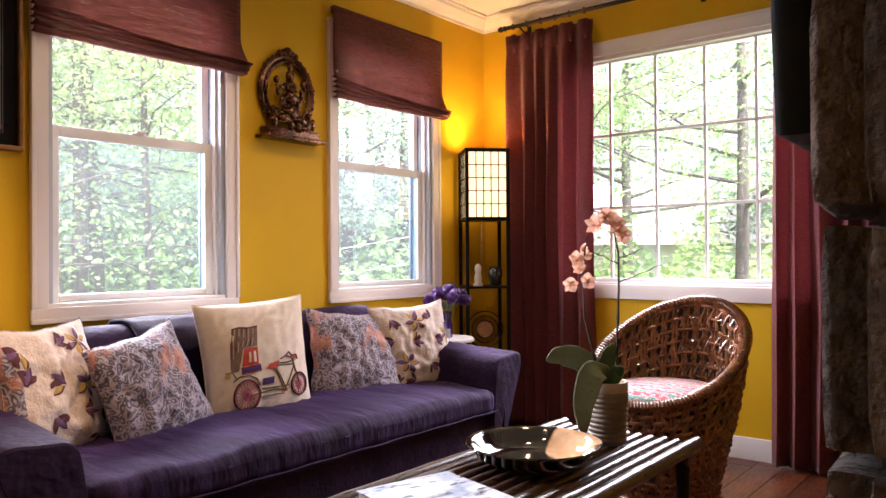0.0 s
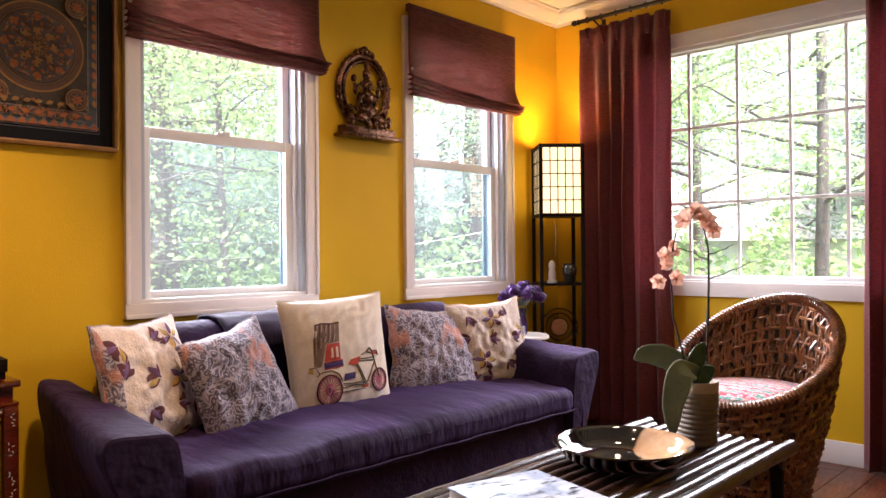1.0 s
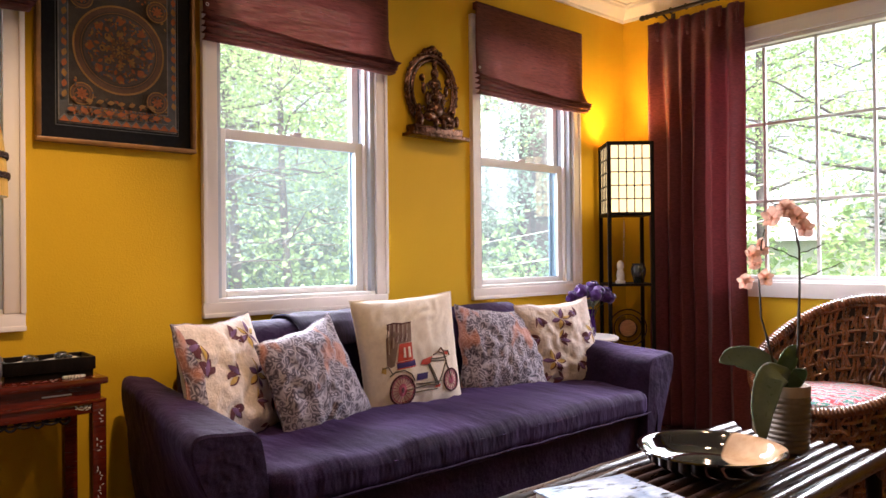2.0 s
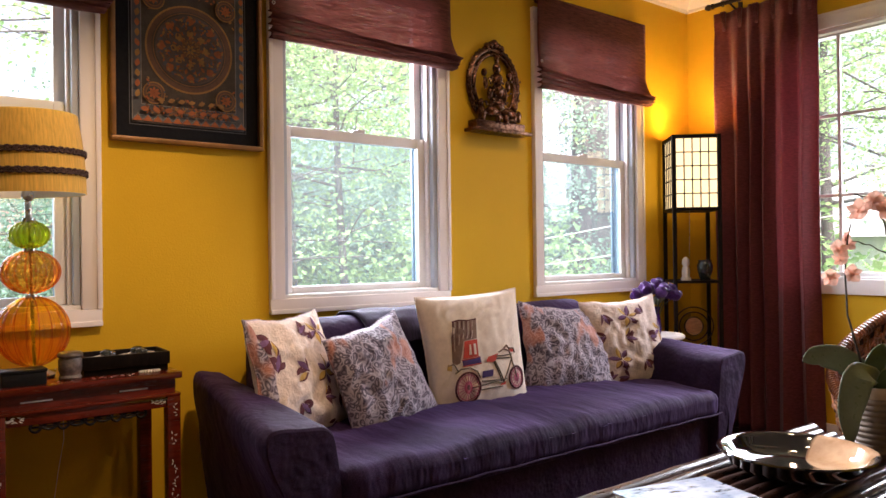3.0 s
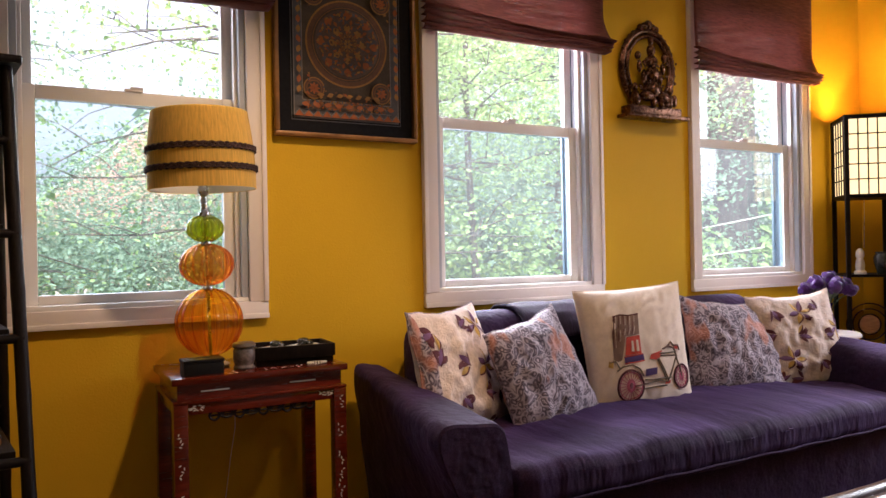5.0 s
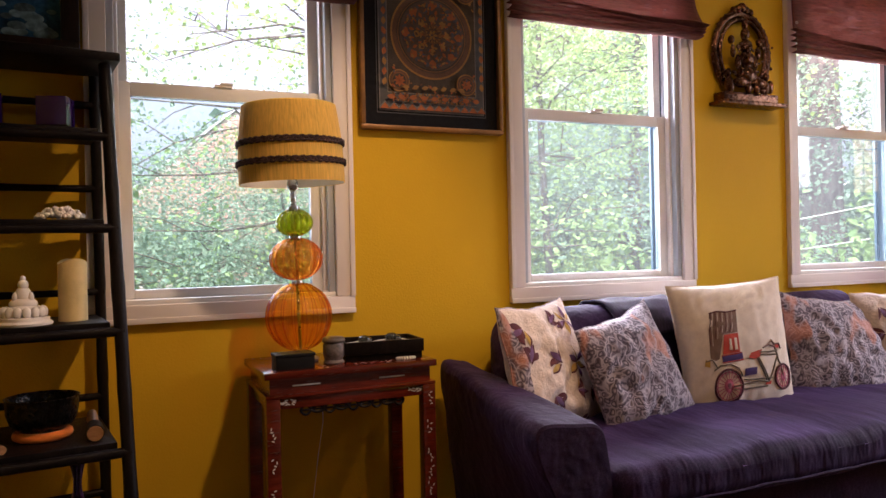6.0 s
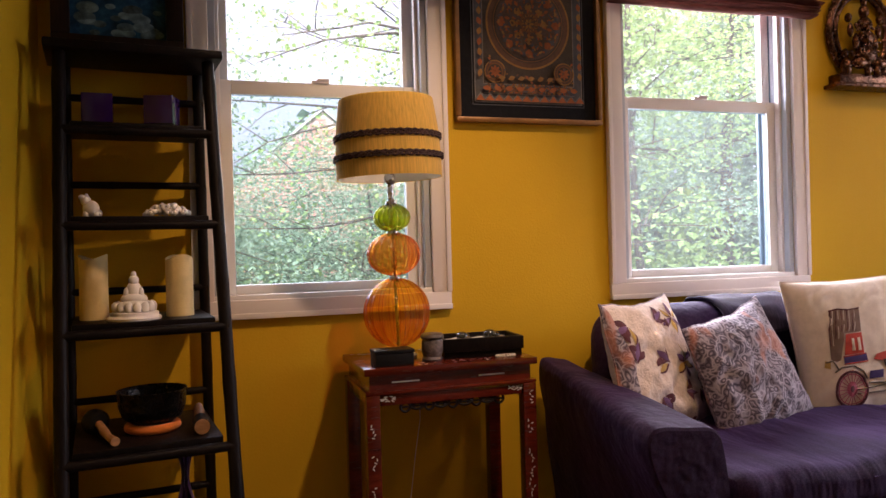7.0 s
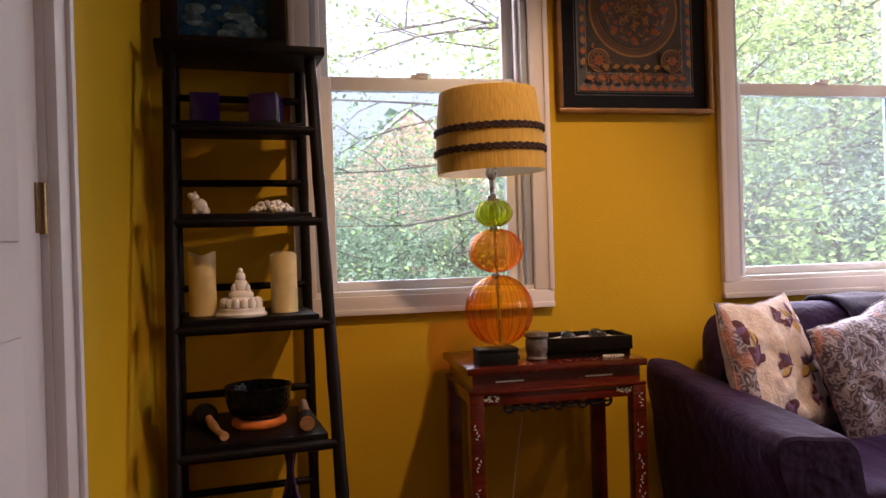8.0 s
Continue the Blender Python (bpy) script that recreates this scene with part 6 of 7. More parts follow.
    for l, z, d in ((-0.085, 0.655, 0.0), (-0.105, 0.615, -0.02), (-0.065, 0.63, 0.02), (-0.09, 0.585, 0.0), (-0.12, 0.535, 0.01), (-0.07, 0.545, -0.02)):
        bloom(l, z, d, q.uniform(0.023, 0.034), -52 + q.uniform(-50, 50), q.uniform(-30, 20))


orchid()


# ---- woven chair ----
def wicker_chair():
    c = thing("wicker_chair", (3.36, 1.465, 0), "round brown woven rattan tub chair", "wicker chair")
    lean = radians(-4)

    def rim(t):
        b = math.cos(t - lean)
        return 0.655 + 0.205 * b + 0.02 * b * b

    def shell(t, v, off=0.0):
        prof = [(0.0, 0.215), (0.15, 0.23), (0.35, 0.265), (0.55, 0.30), (0.75, 0.325), (0.9, 0.338), (1.0, 0.342)]
        for (a, ra), (b, rb) in zip(prof, prof[1:]):
            if v <= b:
                rr = ra + (rb - ra) * (v - a) / (b - a)
                break
        back = 0.06 * v * v * max(0.0, math.cos(t))
        rr += off
        return Vector((rr * math.cos(t) + back, rr * math.sin(t) * 0.98, 0.02 + (rim(t) - 0.02) * v))
    bm = bmesh.new()
    N = 120
    for lv in range(15):
        v = 0.04 + 0.93 * lv / 14
        tube(bm, [shell(2 * math.pi * k / N, v, 0.011 * math.cos(math.pi * k * 40 / N + math.pi * (lv % 2))) for k in range(N + 1)], 0.009, 6, caps=False)
    for k in range(40):
        t = 2 * math.pi * k / 40
        for d in (-0.024, 0.024):
            tube(bm, [shell(t + d, j / 22, 0.004 * math.sin(j * math.pi + k * math.pi)) for j in range(23)], 0.008, 5, caps=False)
    for k in range(46):
        for s in (-1, 1):
            t = 2 * math.pi * k / 46
            tube(bm, [shell(t + s * 1.0 * j / 26, j / 26, 0.010 * math.sin(j * 1.57 + s)) for j in range(27)], 0.0075, 5, caps=False)
    tagged(part("weave", bm, RATTAN, c), kind="stuff")
    bm = bmesh.new()
    tube(bm, [shell(2 * math.pi * k / 90, 1.0) for k in range(91)], 0.021, 10, caps=False)
    part("rim", bm, RATTAN, c)
    bm = bmesh.new()
    for k in range(150):
        t = 2 * math.pi * k / 150
        ctr, nx = shell(t, 1.0), shell(t + 0.05, 1.0)
        d = (nx - ctr).normalized()
        a, b = ring_frame(d)
        tube(bm, [ctr + (a * math.cos(q) + b * math.sin(q)) * 0.0235 + d * 0.010 * q / 6.28 for q in (2 * math.pi * j / 8 for j in range(9))], 0.0042, 4, caps=False)
    tagged(part("rim_wrap", bm, RATTAN, c), kind="stuff")
    # Near-black sheet added so the gaps in the weave read as shaded.
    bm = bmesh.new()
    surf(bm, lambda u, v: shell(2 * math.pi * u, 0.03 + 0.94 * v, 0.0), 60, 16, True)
    part("backing", bm, flat("weave_gap_shade", (0.016, 0.008, 0.005)), c)
    part("foot_ring", tube(bmesh.new(), [(0.228 * math.cos(t), 0.228 * math.sin(t), 0.018) for t in (2 * math.pi * k / 60 for k in range(61))], 0.018, 10, caps=False), RATTAN, c)
    part("seat_deck", lathe(bmesh.new(), [(0.001, 0.40), (0.29, 0.40), (0.29, 0.425), (0.001, 0.425)], 40), RATTAN, c)
    # seat pad
    m, nt, bs = base_mat("striped_ikat")
    sp = nt.nodes.new("ShaderNodeTexWave")
    sp.inputs["Scale"].default_value, sp.inputs["Distortion"].default_value, sp.inputs["Detail Scale"].default_value = 5.5, 4.5, 4.0
    nt.links.new(coords(nt, (1.0, 1.4, 6.0)), sp.inputs["Vector"])
    cr = nt.nodes.new("ShaderNodeValToRGB")
    cr.color_ramp.interpolation = "CONSTANT"
    for pos, col in ((0.0, (0.45, 0.03, 0.04)), (0.22, (0.62, 0.50, 0.46)), (0.38, (0.05, 0.16, 0.36)), (0.52, (0.50, 0.05, 0.04)), (0.7, (0.66, 0.56, 0.52)), (0.84, (0.04, 0.20, 0.16))):
        el = cr.color_ramp.elements[0] if pos == 0.0 else cr.color_ramp.elements.new(pos)
        el.color = (*col, 1)
    nt.links.new(sp.outputs["Fac"], cr.inputs["Fac"])
    nt.links.new(cr.outputs["Color"], bs.inputs["Base Color"])
    bs.inputs["Roughness"].default_value = 0.8
    pad = thing("seat_pad", (3.34, 1.465, 0.425), "round red, white and blue striped seat pad", "cushion")
    part("cover", lathe(bmesh.new(), [(0.001, 0.0), (0.22, 0.0), (0.262, 0.02), (0.272, 0.045), (0.262, 0.07), (0.22, 0.092), (0.12, 0.10), (0.001, 0.102)], 44), m, pad)
    part("piping", tube(bmesh.new(), [(0.274 * math.cos(t), 0.274 * math.sin(t), 0.045) for t in (2 * math.pi * k / 48 for k in range(49))], 0.005, 6, caps=False), NAVY_T, pad)


wicker_chair()


# ---- side table and table lamp ----
def side_table():
    t = thing("side_table", (0.52, 2.895, 0), "red rosewood side table inlaid with mother of pearl", "side table")
    w, d, h = 0.272, 0.175, 0.73
    part("top", boxed(-w, w, -d, d, h - 0.022, h, bevel=0.005), ROSEWOOD, t)
    part("waist", boxed(-w + 0.018, w - 0.018, -d + 0.018, d - 0.018, h - 0.068, h - 0.022), ROSEWOOD, t)
    part("collar", boxed(-w + 0.004, w - 0.004, -d + 0.004, d - 0.004, h - 0.078, h - 0.068, bevel=0.003), ROSEWOOD, t)
    part("apron", boxed(-w + 0.05, w - 0.05, -d + 0.012, -d + 0.030, h - 0.112, h - 0.078, bevel=0.003), ROSEWOOD, t)
    part("apron", boxed(-w + 0.05, w - 0.05, d - 0.030, d - 0.012, h - 0.112, h - 0.078, bevel=0.003), ROSEWOOD, t)
    for s in (-1, 1):
        part("apron", boxed(min(s * (w - 0.030), s * (w - 0.012)), max(s * (w - 0.030), s * (w - 0.012)), -d + 0.05, d - 0.05, h - 0.112, h - 0.078, bevel=0.003), ROSEWOOD, t)
    # carved scrolls under the apron
    for k in range(9):
        fr, x, z = bmesh.new(), -0.148 + 0.037 * k, h - 0.121
        wide, high = (0.021, 0.009) if k % 2 else (0.015, 0.014)
        tube(fr, [(x + wide * math.cos(t) * (1 - 0.25 * math.sin(t) ** 2), -d + 0.02, z + high * math.sin(t)) for t in (2 * math.pi * j / 18 for j in range(19))], 0.0042, 6, caps=False)
        tube(fr, [(x - wide, -d + 0.02, z), (x + wide, -d + 0.02, z)], 0.0032, 6)
        part("fretwork", fr, BLACK_WOOD, t, "dark carved fretwork")
    q = random.Random(6)
    for sx in (-1, 1):
        for sy in (-1, 1):
            x, y = sx * (w - 0.026), sy * (d - 0.026)
            leg = part("leg", boxed(x - 0.021, x + 0.021, y - 0.021, y + 0.021, 0, h - 0.078, bevel=0.004), ROSEWOOD, t)
            if sy < 0:
                inl = bmesh.new()
                z = 0.06
                while z < h - 0.13:
                    for j in range(5):
                        a = x + q.uniform(-0.009, 0.009)
                        zz = z + j * 0.009
                        poly = leaf_poly(a, zz, q.uniform(0, 3.1), 0.011, 0.0036, 4)
                        inl.faces.new([inl.verts.new((px, y - 0.0218, pz)) for px, pz in poly])
                    z += q.choice((0.05, 0.055, 0.09))
                tagged(part("inlay", inl, PEARL, leg, "mother of pearl sprigs"), kind="stuff")
    for x in (-0.145, 0.125):
        part("drawer_line", boxed(x - 0.042, x + 0.042, -d + 0.0150, -d + 0.0185, h - 0.047, h - 0.043, bevel=0.001), PEARL, t, "thin pearl inlay line")
    inl = bmesh.new()
    for k in range(46):
        px, py = q.uniform(-w + 0.02, w - 0.02), q.choice((q.uniform(-d + 0.015, -d + 0.05), q.uniform(d - 0.05, d - 0.015)))
        poly = leaf_poly(px, py, q.uniform(0, 3.1), 0.018, 0.005, 4)
        inl.faces.new([inl.verts.new((a, b, h + 0.0006)) for a, b in poly])
    for k in range(30):
        s = -1 if k % 2 else 1
        poly = leaf_poly(s * q.uniform(0.18, w - 0.05), h - 0.092 + q.uniform(-0.007, 0.007), q.uniform(-0.6, 0.6), 0.013, 0.0036, 4)
        inl.faces.new([inl.verts.new((a, -d + 0.0112, b)) for a, b in poly])
    tagged(part("inlay", inl, PEARL, t, "mother of pearl sprigs"), kind="stuff")


side_table()


def table_lamp():
    L = thing("table_lamp", (0.375, 2.905, 0.73), "table lamp of stacked ribbed glass balls with a banded drum shade", "table lamp")
    L.matrix_basis = pose(0.400, 2.905, 0.73, 0, -1.6, 0)
    AMBER = clear_glass("amber_glass", (0.95, 0.63, 0.03), 1.0, 0.05, 0.05)
    ORANGE = clear_glass("orange_glass", (0.97, 0.56, 0.16), 1.0, 0.09, 0.05)
    LIME = clear_glass("lime_glass", (0.72, 0.78, 0.06), 1.6, 0.30, 0.05)

    def gball(name, z, r, hz, mt, label):
        prof = [(max(0.012, r * math.sin(math.pi * k / 22)), z - hz * math.cos(math.pi * k / 22)) for k in range(23)]
        gb = lathe(bmesh.new(), prof, 144, 0.10, 18)
        glass = part(name, gb, mt, L, label)
        for j in range(18):
            t = 2 * math.pi * (j + 0.5) / 18
            part("rib", tube(bmesh.new(), [(0.985 * a * math.cos(t), 0.985 * a * math.sin(t), b) for a, b in prof[1:-1]], 0.0013, 5, caps=False), mt, glass)
    part("base", lathe(bmesh.new(), [(0.001, 0), (0.055, 0), (0.058, 0.008), (0.045, 0.016), (0.02, 0.036), (0.001, 0.036)], 32), STEEL, L)
    gball("amber_ball", 0.143, 0.106, 0.108, AMBER, "large ribbed amber glass ball")
    gball("orange_ball", 0.327, 0.085, 0.067, ORANGE, "ribbed orange glass ball")
    gball("lime_ball", 0.442, 0.059, 0.043, LIME, "small ribbed lime glass ball")
    for z in (0.247, 0.39, 0.484):
        part("collar", lathe(bmesh.new(), [(0.001, z - 0.006), (0.017, z - 0.006), (0.019, z), (0.017, z + 0.01), (0.001, z + 0.01)], 24), STEEL, L, "polished steel collar")
    part("rod", tube(bmesh.new(), [(0, 0, 0.03), (0, 0, 0.50)], 0.005, 10), STEEL, L)
    part("neck", lathe(bmesh.new(), [(0.001, 0.488), (0.013, 0.49), (0.010, 0.50), (0.010, 0.545), (0.017, 0.553), (0.019, 0.565), (0.015, 0.578), (0.017, 0.63), (0.001, 0.64)], 24), STEEL, L)
    sh = bmesh.new()

    def drum(u, v):
        t = 2 * math.pi * u
        r = 0.165 - 0.018 * v + 0.006 * math.sin(math.pi * v) + 0.0007 * math.sin(150 * t)
        return Vector((r * math.cos(t), r * math.sin(t), 0.565 + 0.246 * v))
    surf(sh, drum, 240, 10, True)
    shade = part("shade", sh, SHADE_SILK, L, "gathered ivory silk drum shade")
    ln = bmesh.new()
    surf(ln, lambda u, v: Vector(((0.1625 - 0.018 * v) * math.cos(6.28318 * u), (0.1625 - 0.018 * v) * math.sin(6.28318 * u), 0.566 + 0.244 * v)), 60, 4, True)
    part("backing", ln, LINING, shade)
    for z, r in ((0.628, 0.1685), (0.690, 0.166)):
        bd = bmesh.new()
        for off in (-0.0056, 0.0, 0.0056):
            tube(bd, [((r + 0.0015 * math.sin(70 * t + off * 900)) * math.cos(t), (r + 0.0015 * math.sin(70 * t + off * 900)) * math.sin(t), z + off + 0.0016 * math.sin(44 * t + off * 400)) for t in (2 * math.pi * k / 200 for k in range(201))], 0.0042, 5, caps=False)
        part("braid", bd, BRAID, shade, "dark brown ruched braid")
    for k in range(3):
        a = 2 * math.pi * k / 3
        part("spider", tube(bmesh.new(), [(0, 0, 0.79), (0.147 * math.cos(a), 0.147 * math.sin(a), 0.80)], 0.002, 6), STEEL, L)
    part("harp", tube(bmesh.new(), [(0.0, 0, 0.62), (0.045, 0, 0.68), (0.05, 0, 0.74), (0.0, 0, 0.79)], 0.002, 6), STEEL, L)
    part("cord", tube(bmesh.new(), [(-0.02, 0.05, 0.01), (0.05, 0.165, 0.002), (0.115, 0.193, -0.06), (0.112, 0.197, -0.25), (0.09, 0.197, -0.36), (0.05, 0.195, -0.60)], 0.0017, 6), CREAM, L, "thin white cord")


table_lamp()

bx = thing("small_box", (0.345, 2.775, 0.73), "small black lacquer box on the side table", "box")
part("body", boxed(-0.058, 0.058, -0.035, 0.035, 0, 0.038, bevel=0.003), BLACK, bx)
part("lid", boxed(-0.060, 0.060, -0.037, 0.037, 0.038, 0.048, bevel=0.003), BLACK, bx)
jr = thing("jar", (0.478, 2.80, 0.73), "small grey patterned ceramic jar with a lid", "jar")
part("body", lathe(bmesh.new(), [(0.001, 0), (0.030, 0), (0.033, 0.006), (0.028, 0.014), (0.033, 0.03), (0.033, 0.06), (0.027, 0.068), (0.001, 0.068)], 28), plain("grey_pattern", (0.15, 0.12, 0.115), 0.5, var=0.6, big=45, fine=120), jr)
part("lid", lathe(bmesh.new(), [(0.001, 0.068), (0.034, 0.068), (0.036, 0.072), (0.034, 0.080), (0.030, 0.083), (0.001, 0.083)], 28), plain("grey_lid", (0.10, 0.075, 0.06), 0.4, var=0.4, big=30), jr)
ty = thing("sand_tray", (0.645, 2.86, 0.73), "dark wooden sand garden tray with pale sand and stones", "tray", rz=-4)
part("base", boxed(-0.125, 0.125, -0.075, 0.075, 0.0, 0.03, bevel=0.002), BLACK_WOOD, ty)
for dms in ((-0.13, 0.13, -0.082, -0.070, 0.022, 0.062), (-0.13, 0.13, 0.070, 0.082, 0.022, 0.062), (-0.13, -0.118, -0.070, 0.070, 0.022, 0.062), (0.118, 0.13, -0.070, 0.070, 0.022, 0.062)):
    part("side", boxed(*dms, bevel=0.002), BLACK_WOOD, ty)
sd = bmesh.new()
surf(sd, lambda u, v: Vector((-0.118 + 0.236 * u, -0.07 + 0.14 * v, 0.046 + 0.006 * noise.noise(Vector((u * 5, v * 5, 1))) + 0.0012 * math.sin(v * 80))), 30, 40)
part("sand", sd, plain("pale_sand", (0.62, 0.58, 0.52), 0.9, var=0.1, fine=300), ty)
for a, b, rr in ((-0.045, 0.01, 0.018), (0.05, 0.02, 0.02), (0.065, 0.005, 0.013), (-0.03, 0.02, 0.012)):
    part("stone", ball(bmesh.new(), (a, b, 0.052 + rr * 0.4), rr, 2, (1.2, 1, 0.8)), DARK_CERAMIC, ty)
bd = thing("bracelet", (0.70, 2.755, 0.732), "pale bead bracelet lying on the side table", "bracelet")
bm = bmesh.new()
for k in range(20):
    t = 2 * math.pi * k / 20
    ball(bm, (0.03 * math.cos(t), 0.014 * math.sin(t), 0.004), 0.0045, 1)
tagged(part("beads", bm, PEARL, bd), kind="stuff")


# ---- ladder shelf ----
def ladder():
    s = thing("ladder_shelf", (-0.368, 3.05, 0), "black bamboo ladder shelf leaning by the wall", "shelf", rz=7)

    def front(z):
        return -0.17 - (1.63 - z) * 0.22

    def wide(z):
        return 0.194 + (1.63 - z) * 0.009
    for sx in (-1, 1):
        part("back_leg", bamboo(bmesh.new(), (sx * (wide(0) - 0.012), 0.0, 0.0), (sx * 0.185, 0.0, 1.63), 0.0155, 6, 12), BLACK_WOOD, s)
        part("front_leg", bamboo(bmesh.new(), (sx * wide(0), front(0), 0.0), (sx * wide(1.63), front(1.63), 1.63), 0.0172, 6, 12), BLACK_WOOD, s)
    part("top_board", boxed(-0.232, 0.232, -0.215, 0.03, 1.634, 1.660, bevel=0.007), BLACK_WOOD, s)
    for z in (1.415, 1.155, 0.875, 0.565, 0.20):
        w = wide(z) - 0.012
        part("shelf", boxed(-w + 0.012, w - 0.012, front(z) + 0.012, 0.0, z + 0.004, z + 0.026, bevel=0.004), BLACK_WOOD, s)
        part("front_rung", bamboo(bmesh.new(), (-w - 0.02, front(z) - 0.004, z), (w + 0.02, front(z) - 0.004, z), 0.013, 2), BLACK_WOOD, s)
    for z in (1.54, 1.285, 0.97, 0.65, 0.355):
        part("back_rung", bamboo(bmesh.new(), (-0.2, -0.004, z), (0.2, -0.004, z), 0.011, 2), BLACK_WOOD, s)


ladder()
for x, rz in ((-0.458, 4), (-0.285, -14)):
    c = thing("cube_candle", (x, 2.955, 1.441), "square purple glass candle holder on a dark base", "candle holder", "purple candle holders", rz)
    part("cube", boxed(-0.041, 0.041, -0.041, 0.041, 0.012, 0.095, bevel=0.004), PURPLE_GLASS, c)
    part("foot", boxed(-0.047, 0.047, -0.047, 0.047, 0.0, 0.012, bevel=0.002), BLACK, c)
    part("wax", boxed(-0.033, 0.033, -0.033, 0.033, 0.014, 0.06, bevel=0.004), plain("purple_wax", (0.10, 0.02, 0.20), 0.5), c)

bm = bmesh.new()
for c, rr, sc in (((0, 0, 0.026), 0.020, (1.1, 0.9, 1.2)), ((-0.014, 0, 0.050), 0.014, (1.0, 0.9, 1.1)), ((-0.022, -0.004, 0.058), 0.009, (1.1, 1, 0.9)), ((0.012, 0, 0.014), 0.014, (1.2, 1, 1)), ((-0.012, -0.008, 0.010), 0.009, (1, 1, 1.3)), ((0.016, -0.01, 0.008), 0.008, (1.3, 1, 1)), ((-0.012, 0.004, 0.064), 0.005, (1, 1, 1.2))):
    ball(bm, c, rr, 3, sc)
ob = part("bear_figurine", bm, CREAM)
ob.matrix_basis = pose(-0.475, 2.90, 1.181)
tagged(ob, "small white porcelain animal figurine on the shelf", "figurine")
bm = bmesh.new()
q = random.Random(17)
for k in range(120):
    a, rr = q.uniform(0, 6.28), 0.058 * math.sqrt(q.random())
    hgt = 0.034 * (1 - (rr / 0.066) ** 2)
    ball(bm, (rr * math.cos(a) * 1.05, rr * math.sin(a) * 0.7, hgt * q.uniform(0.5, 1.0) + 0.004), q.uniform(0.006, 0.010), 1)
ob = part("coral", bm, CREAM, sharp=80)
ob.matrix_basis = pose(-0.275, 2.90, 1.181)
tagged(ob, "rough white coral piece on the shelf", "coral")

for x, top in ((-0.470, 0.172), (-0.247, 0.166)):
    c = thing("pillar_candle", (x, 2.87, 0.901), "thick ivory pillar candle with a wavy rim", "candle", "pillar candles")
    bm = bmesh.new()

    def wax(u, v):
        t = 2 * math.pi * u
        r = 0.0375 * (1 - 0.02 * math.sin(v * 3))
        return Vector((r * math.cos(t), r * math.sin(t), v * (top + 0.007 * math.sin(2 * t + x * 9))))
    surf(bm, wax, 40, 10, True)
    surf(bm, lambda u, v: Vector((0.0375 * (1 - v) * math.cos(6.28318 * u), 0.0375 * (1 - v) * math.sin(6.28318 * u), (top + 0.007 * math.sin(2 * 6.28318 * u + x * 9)) * (1 - v) + (top - 0.02) * v)), 40, 6, True)
    part("wax", bm, WAX, c)
    part("wick", tube(bmesh.new(), [(0, 0, top - 0.022), (0.001, 0, top - 0.004)], 0.0012, 5), BLACK, c)

bm = bmesh.new()
lathe(bm, [(0.001, 0), (0.068, 0), (0.070, 0.006), (0.066, 0.010), (0.062, 0.012), (0.062, 0.020), (0.056, 0.022), (0.001, 0.022)], 36)
for k in range(14):
    a = 2 * math.pi * k / 14
    ball(bm, (0.047 * math.cos(a), 0.047 * math.sin(a), 0.034), 0.014, 2, (0.8, 0.8, 1.2))
for c, rr, sc in (((0, 0, 0.036), 0.040, (1, 1, 0.5)), ((0, 0, 0.056), 0.030, (1.15, 0.8, 0.6)), ((0, 0, 0.078), 0.020, (1.0, 0.8, 1.3)), ((0, 0, 0.106), 0.013, (1, 1, 1.15)), ((0, 0, 0.122), 0.007, (1, 1, 1.3)), ((0.018, -0.006, 0.072), 0.008, (1, 1, 2)), ((-0.018, -0.006, 0.072), 0.008, (1, 1, 2))):
    ball(bm, c, rr, 3, sc)
ob = part("seated_statue", bm, CREAM)
ob.matrix_basis = pose(-0.362, 2.80, 0.901)
tagged(ob, "small white porcelain seated statue on a lotus base", "statue")

rg = thing("ring_pad", (-0.325, 2.83, 0.591), "orange felt ring pad under the singing bowl", "pad")
part("felt", tube(bmesh.new(), [(0.062 * math.cos(t), 0.062 * math.sin(t), 0.013) for t in (2 * math.pi * k / 36 for k in range(37))], 0.013, 10, caps=False), ORANGE_CLOTH, rg)
sb = thing("singing_bowl", (-0.325, 2.83, 0.612), "dark bronze singing bowl resting on its pad", "bowl")
part("bowl", lathe(bmesh.new(), [(0.001, 0.002), (0.05, 0.0), (0.078, 0.02), (0.088, 0.05), (0.090, 0.088), (0.093, 0.092), (0.089, 0.093), (0.084, 0.088), (0.082, 0.05), (0.07, 0.022), (0.045, 0.006), (0.001, 0.006)], 48), plain("dark_hammered_bronze", (0.022, 0.02, 0.019), 0.28, 0.7, var=0.5, big=40, fine=90, relief=0.4), sb)
ml = thing("mallet", (-0.45, 2.78, 0.591), "wooden mallet with a dark padded head", "mallet", "bowl mallets")
part("head", transform(lathe(bmesh.new(), [(0.001, -0.028), (0.026, -0.026), (0.034, -0.01), (0.034, 0.012), (0.024, 0.028), (0.001, 0.03)], 24), Matrix.Translation((-0.02, 0.05, 0.036)) @ pose(0, 0, 0, 90, 0, 25)), BLACK, ml)
part("handle", tube(bmesh.new(), [(-0.01, 0.03, 0.036), (0.01, -0.02, 0.022), (0.025, -0.06, 0.016), (0.045, -0.105, 0.013)], [0.010, 0.012, 0.009, 0.012], 12), COPPER_WOOD, ml)
m2 = thing("mallet", (-0.195, 2.76, 0.591), "short turned wooden mallet lying on its side", "mallet", "bowl mallets")
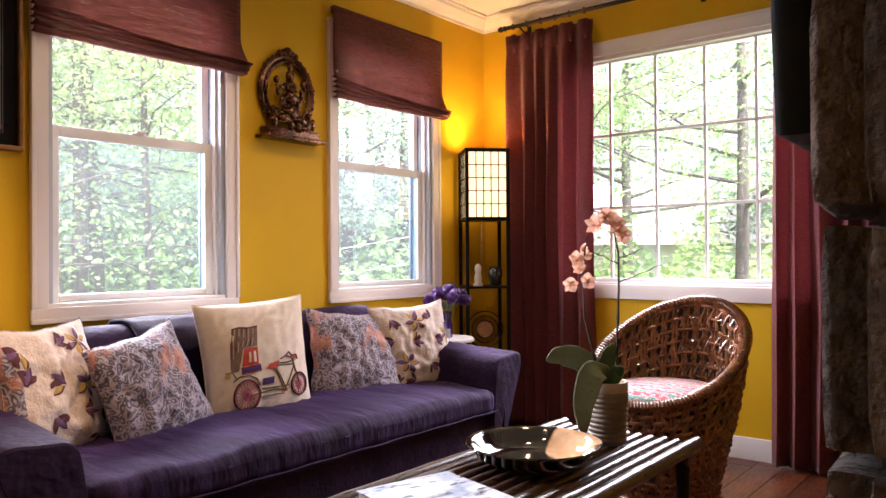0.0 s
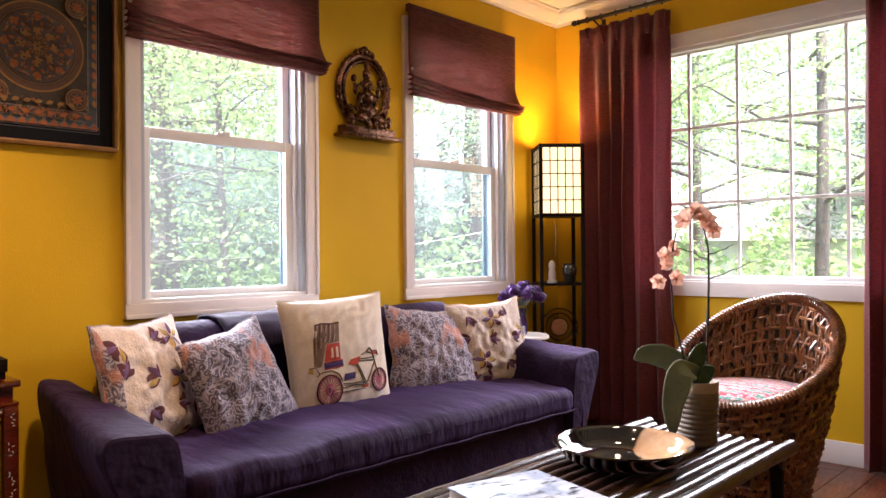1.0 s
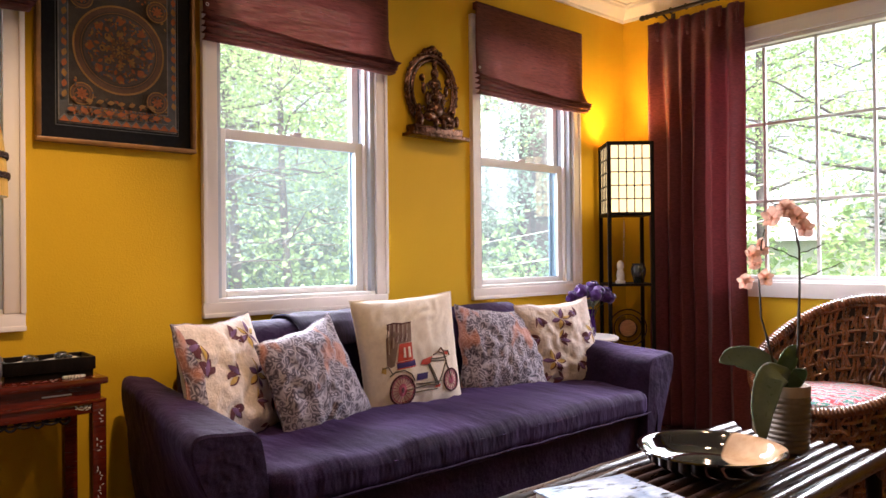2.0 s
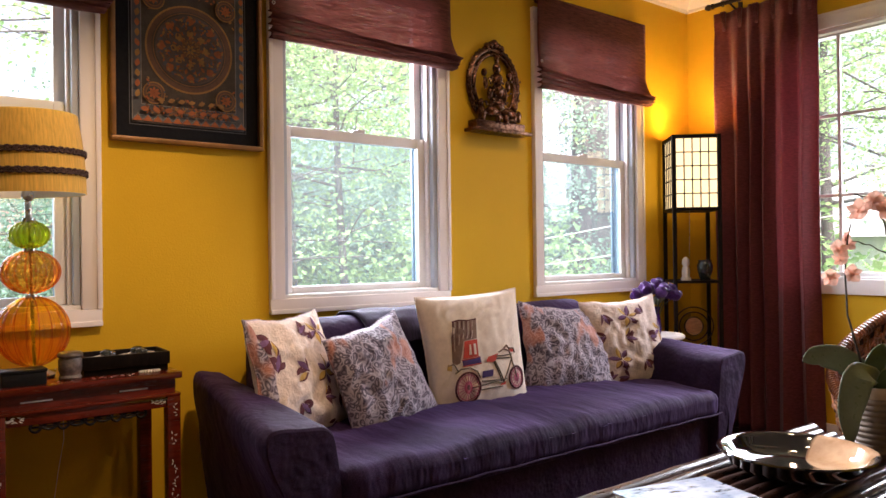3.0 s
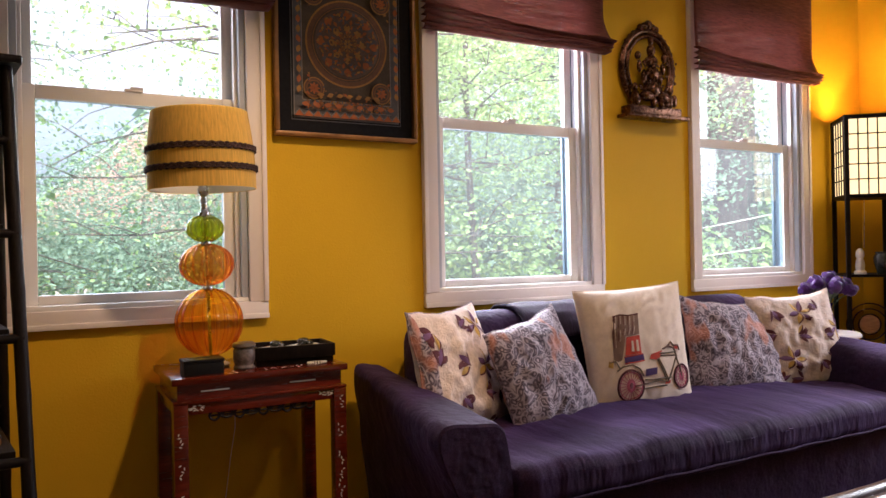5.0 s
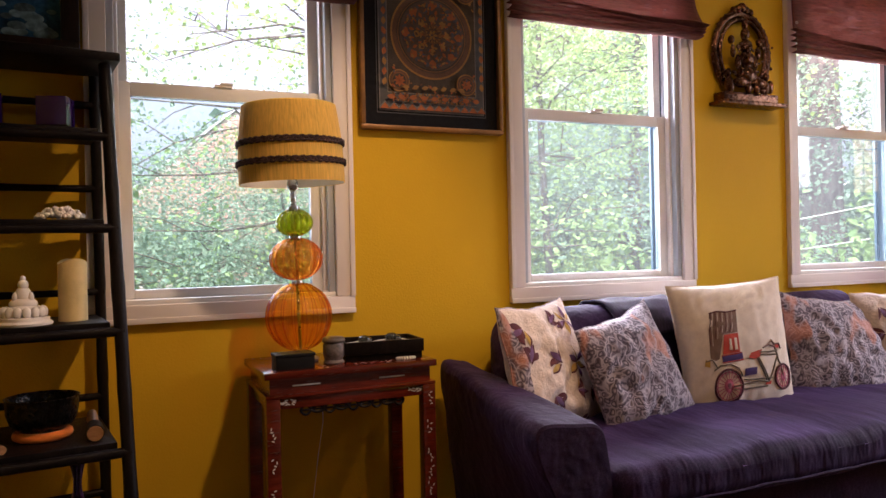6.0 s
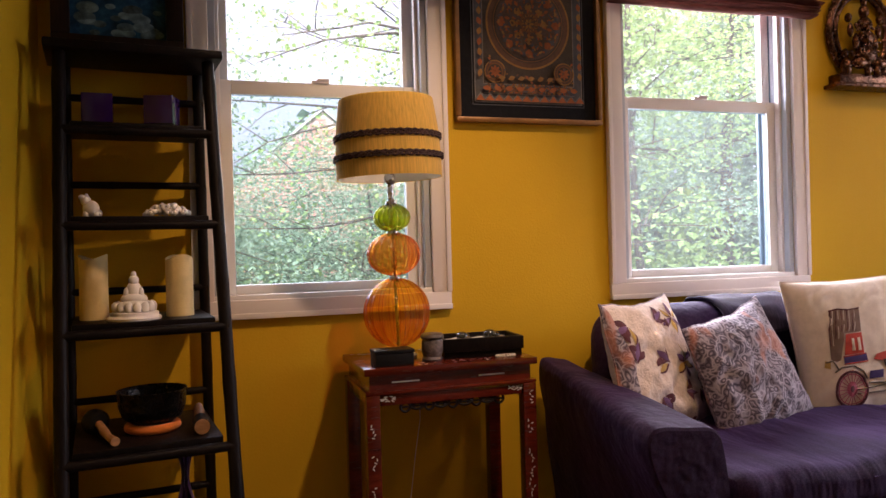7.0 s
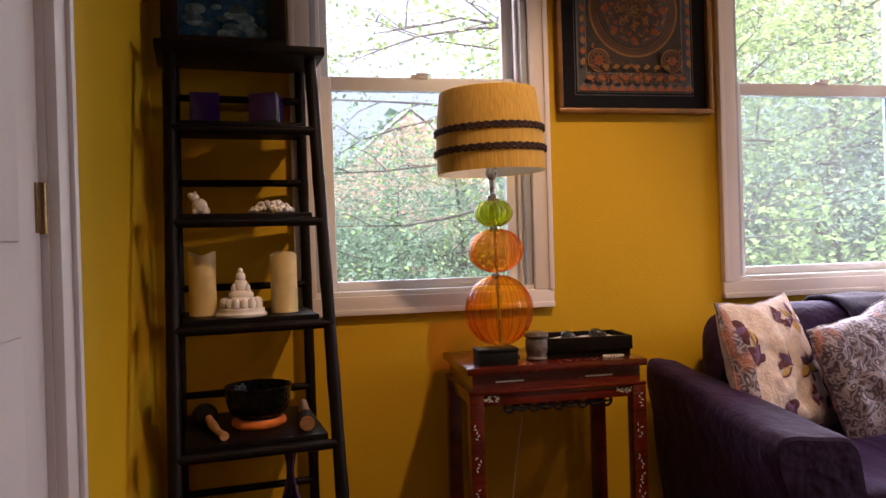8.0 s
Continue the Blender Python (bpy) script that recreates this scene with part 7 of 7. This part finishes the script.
part("body", tube(bmesh.new(), [(0.0, -0.045, 0.022), (-0.002, 0.0, 0.022), (-0.004, 0.03, 0.022)], 0.022, 16), BLACK, m2)
part("end_cap", tube(bmesh.new(), [(0.0, -0.049, 0.022), (0.0, -0.0455, 0.022)], 0.020, 16), COPPER_WOOD, m2)
part("handle", tube(bmesh.new(), [(-0.004, 0.03, 0.022), (-0.008, 0.06, 0.04), (-0.010, 0.085, 0.052)], [0.014, 0.015, 0.012], 12), COPPER_WOOD, m2)
sc = thing("scarf", (-0.245, 2.845, 0.226), "purple scarf hanging behind the lower shelf", "scarf")
bm = bmesh.new()
surf(bm, lambda u, v: Vector(((u - 0.5) * (0.05 + 0.03 * math.sin(6 * v)), 0.008 * math.sin(u * 18 + v * 4), 0.29 * v)), 14, 18)
part("silk", bm, PETAL_PURPLE, sc).modifiers.new("thick", "SOLIDIFY").thickness = 0.002


def painting():
    p = new("framed_painting")
    p.matrix_basis = pose(-0.400, 3.005, 1.663, -6, 0, 5)
    tagged(p, "dark framed painting of blue pebbles on the shelf top", "picture")
    w, h, e = 0.18, 0.42, 0.05
    DARKF = plain("dark_walnut_frame", (0.016, 0.007, 0.005), 0.4, var=0.4, big=10, stretch=(3, 3, 0.5), spec=0.2)
    for d in ((-w, w, -0.03, 0, 0, e), (-w, w, -0.03, 0, h - e, h), (-w, -w + e, -0.029, 0, e, h - e), (w - e, w, -0.029, 0, e, h - e)):
        part("frame", boxed(*d, bevel=0.006), DARKF, p)
    part("canvas", boxed(-w + e, w - e, -0.012, -0.004, e, h - e), plain("deep_blue_paint", (0.016, 0.07, 0.15), 0.6, var=0.6, big=16, fine=60, spec=0.1), p, smooth=False)
    q = random.Random(9)
    PEB = plain("pebble_paint", (0.13, 0.21, 0.26), 0.6, var=0.6, big=26, spec=0.1, island=0.5)
    for k in range(30):
        a, b = q.uniform(-w + e + 0.02, w - e - 0.02), e + 0.012 + q.random() * 0.13
        bm = ball(bmesh.new(), (a, -0.0125, b), q.uniform(0.010, 0.026), 3, (1.25, 0.05, 0.72))
        part("pebble", bm, PEB, p)


painting()
